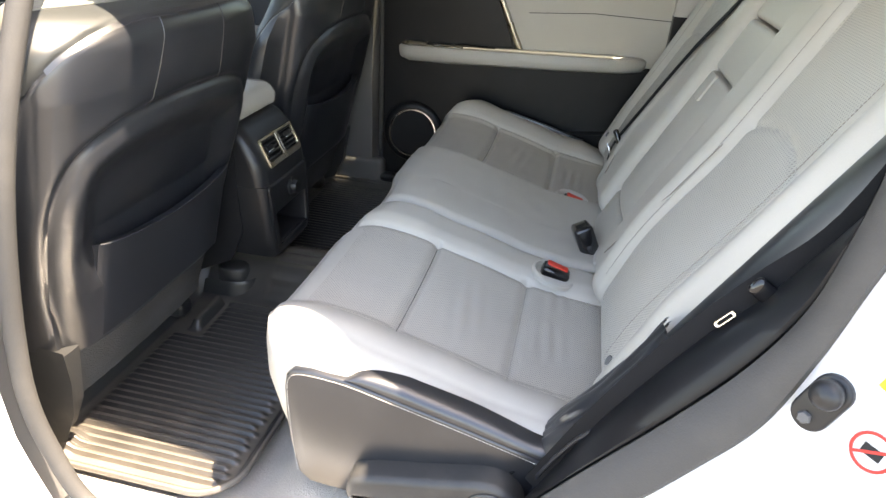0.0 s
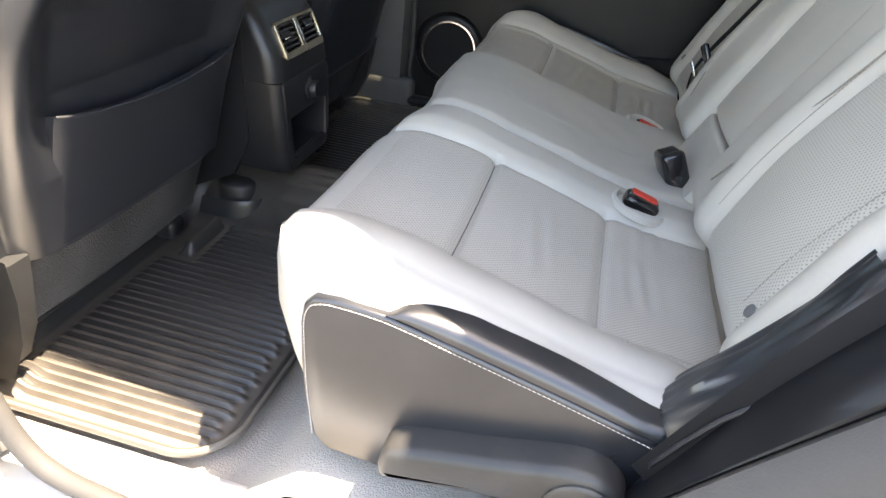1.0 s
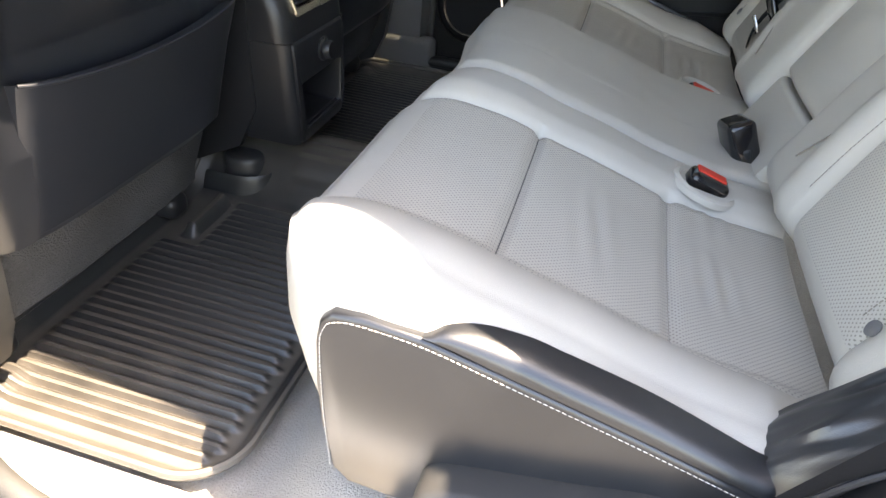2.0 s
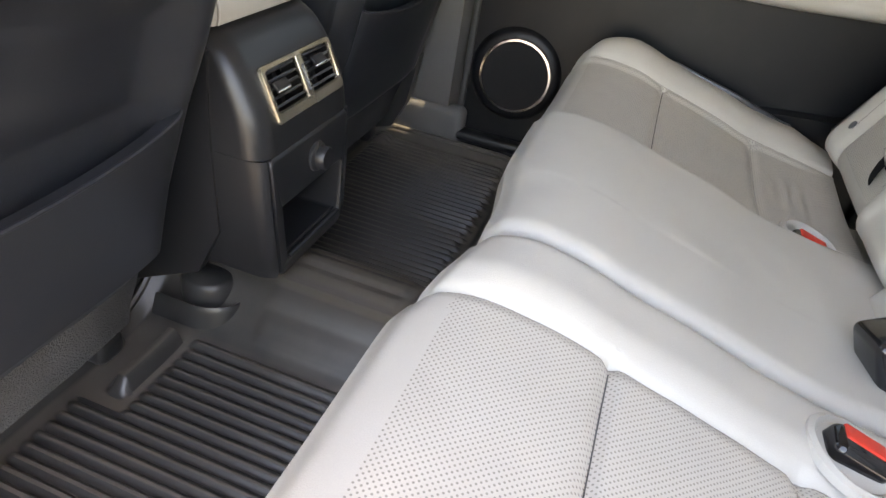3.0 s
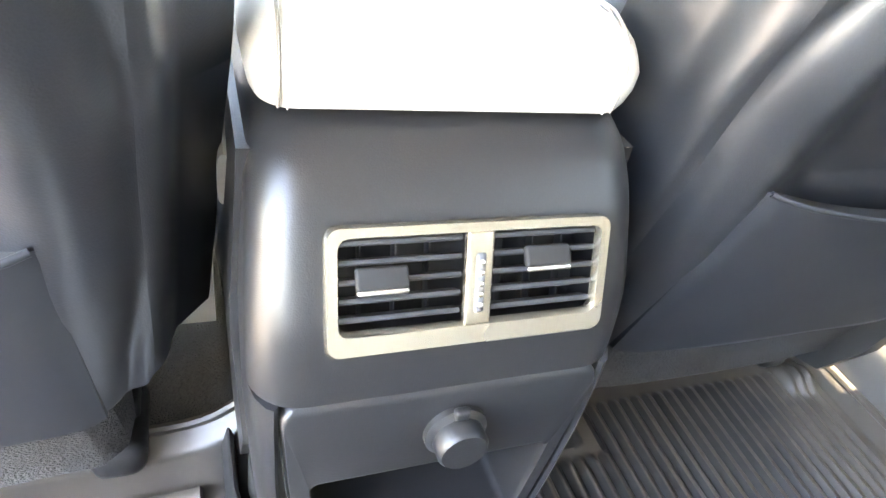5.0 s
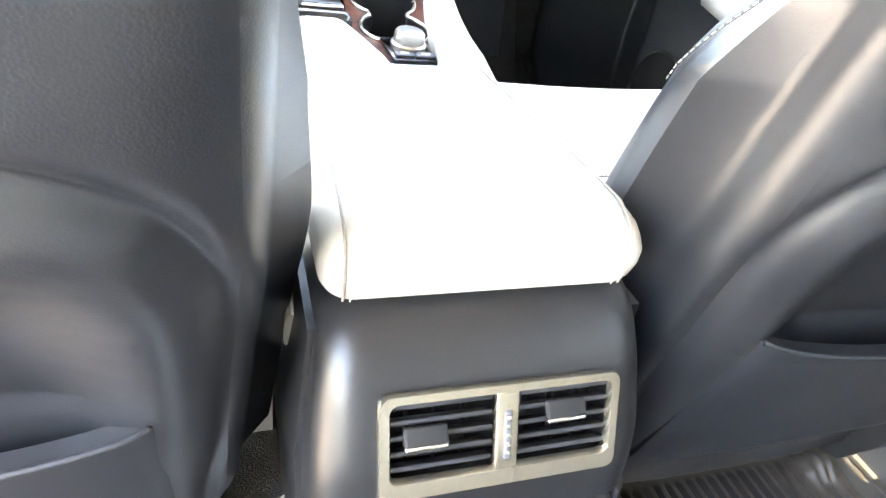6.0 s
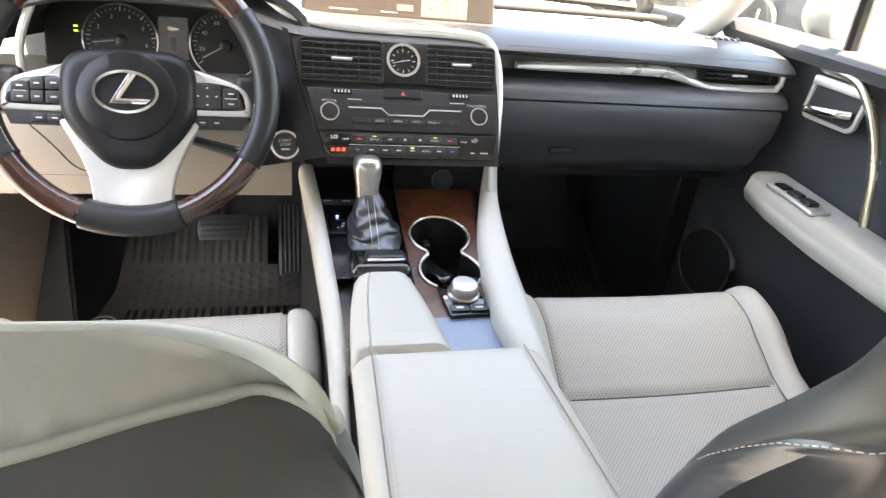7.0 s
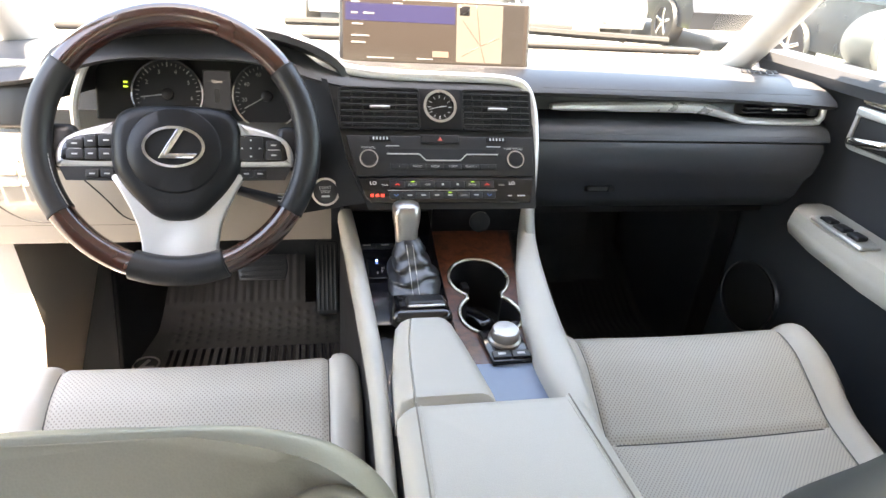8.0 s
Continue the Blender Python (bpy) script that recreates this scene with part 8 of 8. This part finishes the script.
mesh_part("pedal_stand", *rbox((0.05, 0.04, 0.05), 0.008, pose(-0.172, 1.385, 0.03)), plastic_black, apd)
dead = thing("foot_rest", "black plastic foot rest panel in the driver's footwell", "foot rest", (-0.64, 1.25, 0.0))
mesh_part("rest_edge", *tube([(-0.615, 1.035, 0.004), (-0.64, 1.17, 0.22), (-0.668, 1.318, 0.44)], 0.006, 8), plastic_black, dead)
mesh_part("panel", *loft([[Vector((-0.70, 1.0, 0.0)), Vector((-0.70, 1.42, 0.0)), Vector((-0.735, 1.42, 0.44)), Vector((-0.735, 1.3, 0.44))], [Vector((-0.62, 1.03, 0.0)), Vector((-0.56, 1.42, 0.0)), Vector((-0.58, 1.42, 0.44)), Vector((-0.67, 1.32, 0.44))]]), plastic_black, dead, smooth=False)
setting("panel_right_foot", *loft([[Vector((0.28, 1.34, 0.0)), Vector((0.56, 1.34, 0.0)), Vector((0.56, 1.40, 0.34)), Vector((0.28, 1.40, 0.34))], [Vector((0.28, 1.44, 0.0)), Vector((0.56, 1.44, 0.0)), Vector((0.56, 1.44, 0.34)), Vector((0.28, 1.44, 0.34))]]), carpet_dark, "charcoal carpet panel in the passenger's footwell", "carpet")

# ---- outside, through the glass ----
setting("hood", *grid(lambda u, v: (u * (1 - 0.10 * ((v - 1.2) / 1.1) ** 2), v, 0.70 + 0.035 * (1 - (u / 0.75) ** 2) + 0.03 * math.exp(-((abs(u) - 0.45) / 0.12) ** 2) - 0.13 * ((v - 1.2) / 1.1) ** 2), span(-0.85, 0.85, 40), span(1.26, 2.25, 30)), paint_white, "white painted bonnet before the windscreen", "bonnet", smooth=True)
setting("fender_right", *grid(lambda u, v: (0.84 + 0.08 * u ** 0.5, v, 0.64 - 0.75 * u + (0 if v < 1.3 else -0.08 * (v - 1.3) ** 2)), span(0, 1, 12), span(0.98, 2.2, 20)), paint_white, "white painted front wing", "wing", smooth=True)
ws = setting("windscreen", *grid(lambda u, v: (u * (0.70 - 0.06 * v), 1.24 - 0.56 * v - 0.05 * (u * u), 0.735 + 0.335 * v), span(-1, 1, 16), span(0, 1, 10)), glass, "clear windscreen glass", "windscreen", smooth=True)
ws.visible_shadow = False
wiper = thing("windscreen_wiper", "black wiper resting along the windscreen's foot", "wiper", (0.2, 1.25, 0.75))
mesh_part("blade", *tube([(-0.25, 1.27, 0.755), (0.2, 1.26, 0.762), (0.60, 1.22, 0.755)], 0.009, 8), matte_dark, wiper)
mesh_part("arm", *tube([(0.05, 1.30, 0.745), (0.3, 1.27, 0.768), (0.38, 1.255, 0.768)], 0.007, 8), matte_dark, wiper)


def parked_car(x, y, turn, paint, label, lift=0.0):
    car = thing("parked_car", label, "car", (x, y, GROUND), group="parked cars")
    m = pose(x, y, GROUND, 0, 0, turn)
    side = [(-2.2, 0.35), (-2.25, 0.62), (-2.1, 0.85), (-1.1, 0.98), (-0.5, 1.50), (0.2, 1.62), (1.4, 1.58), (2.1, 1.05), (2.25, 0.85), (2.25, 0.4)]
    body = loft([[m @ Vector((px * (1 - 0.02 * abs(k)), w * (1 - 0.16 * max(0, pz - 0.95)), pz + lift)) for px, pz in side] for k, w in ((-1, -0.93), (-0.9, -0.95), (0.9, 0.95), (1, 0.93))])
    mesh_part("body", *body, paint, car)
    for s in (-1, 1):
        mesh_part("side_window", *loft([[m @ Vector((px, s * (0.955 - 0.16 * max(0, pz - 0.95)), pz + lift)) for px, pz in ((-0.85, 1.03), (-0.42, 1.44), (0.3, 1.53), (1.3, 1.5), (1.75, 1.08))], [m @ Vector((px, s * (0.93 - 0.16 * max(0, pz - 0.95)), pz + lift)) for px, pz in ((-0.85, 1.03), (-0.42, 1.44), (0.3, 1.53), (1.3, 1.5), (1.75, 1.08))]]), gloss_black, car, "dark side window")
        for wx in (-1.4, 1.4):
            wh = mesh_part("wheel", *turned([(0.36, -0.11), (0.375, -0.08), (0.375, 0.08), (0.36, 0.11), (0.25, 0.112), (0.24, 0.09), (0.0, 0.08)], 32, m @ frame_at((wx, s * 0.90, 0.37), (0, s, 0))), rubber, car, "black tyre")
            for i in range(5):
                mesh_part("rim_spoke", *rbox((0.05, 0.23, 0.03), 0.008, m @ frame_at((wx, s * 0.90, 0.37), (0, s, 0)) @ pose(0, 0, 0.095, 0, 0, 72 * i) @ pose(0, 0.12, 0)), chrome, wh, "silver wheel spoke")
    return car


grey_paint = material("grey car paint", (0.16, 0.165, 0.17), 0.3, metal=0.3, vary=0.05, bump=0.0, coat=1.0)
dark_paint = material("dark car paint", (0.03, 0.032, 0.036), 0.3, metal=0.2, vary=0.05, bump=0.0, coat=1.0)
parked_car(7.2, 6.6, 90, dark_paint, "dark grey parked car with silver wheels")
parked_car(3.6, 11.5, 95, grey_paint, "grey parked car across the car park")
parked_car(6.6, 12.0, 92, dark_paint, "dark grey parked car with silver wheels")
parked_car(0.6, 12.0, 90, paint_white, "white parked car across the car park")
grass = material("verge grass", (0.09, 0.12, 0.03), 0.9, vary=0.4, grain=30, bump=0.8, depth=0.03, cloud=0.7)
setting("verge", *grid(lambda u, v: (u, v, GROUND + 0.06), span(-60, 60, 12), span(17, 60, 6)), grass, "grass verge beyond the car park", "verge")
setting("verge_right", *grid(lambda u, v: (u, v, GROUND + 0.06), span(11, 60, 6), span(-40, 40, 12)), grass, "grass verge beside the car park", "verge")
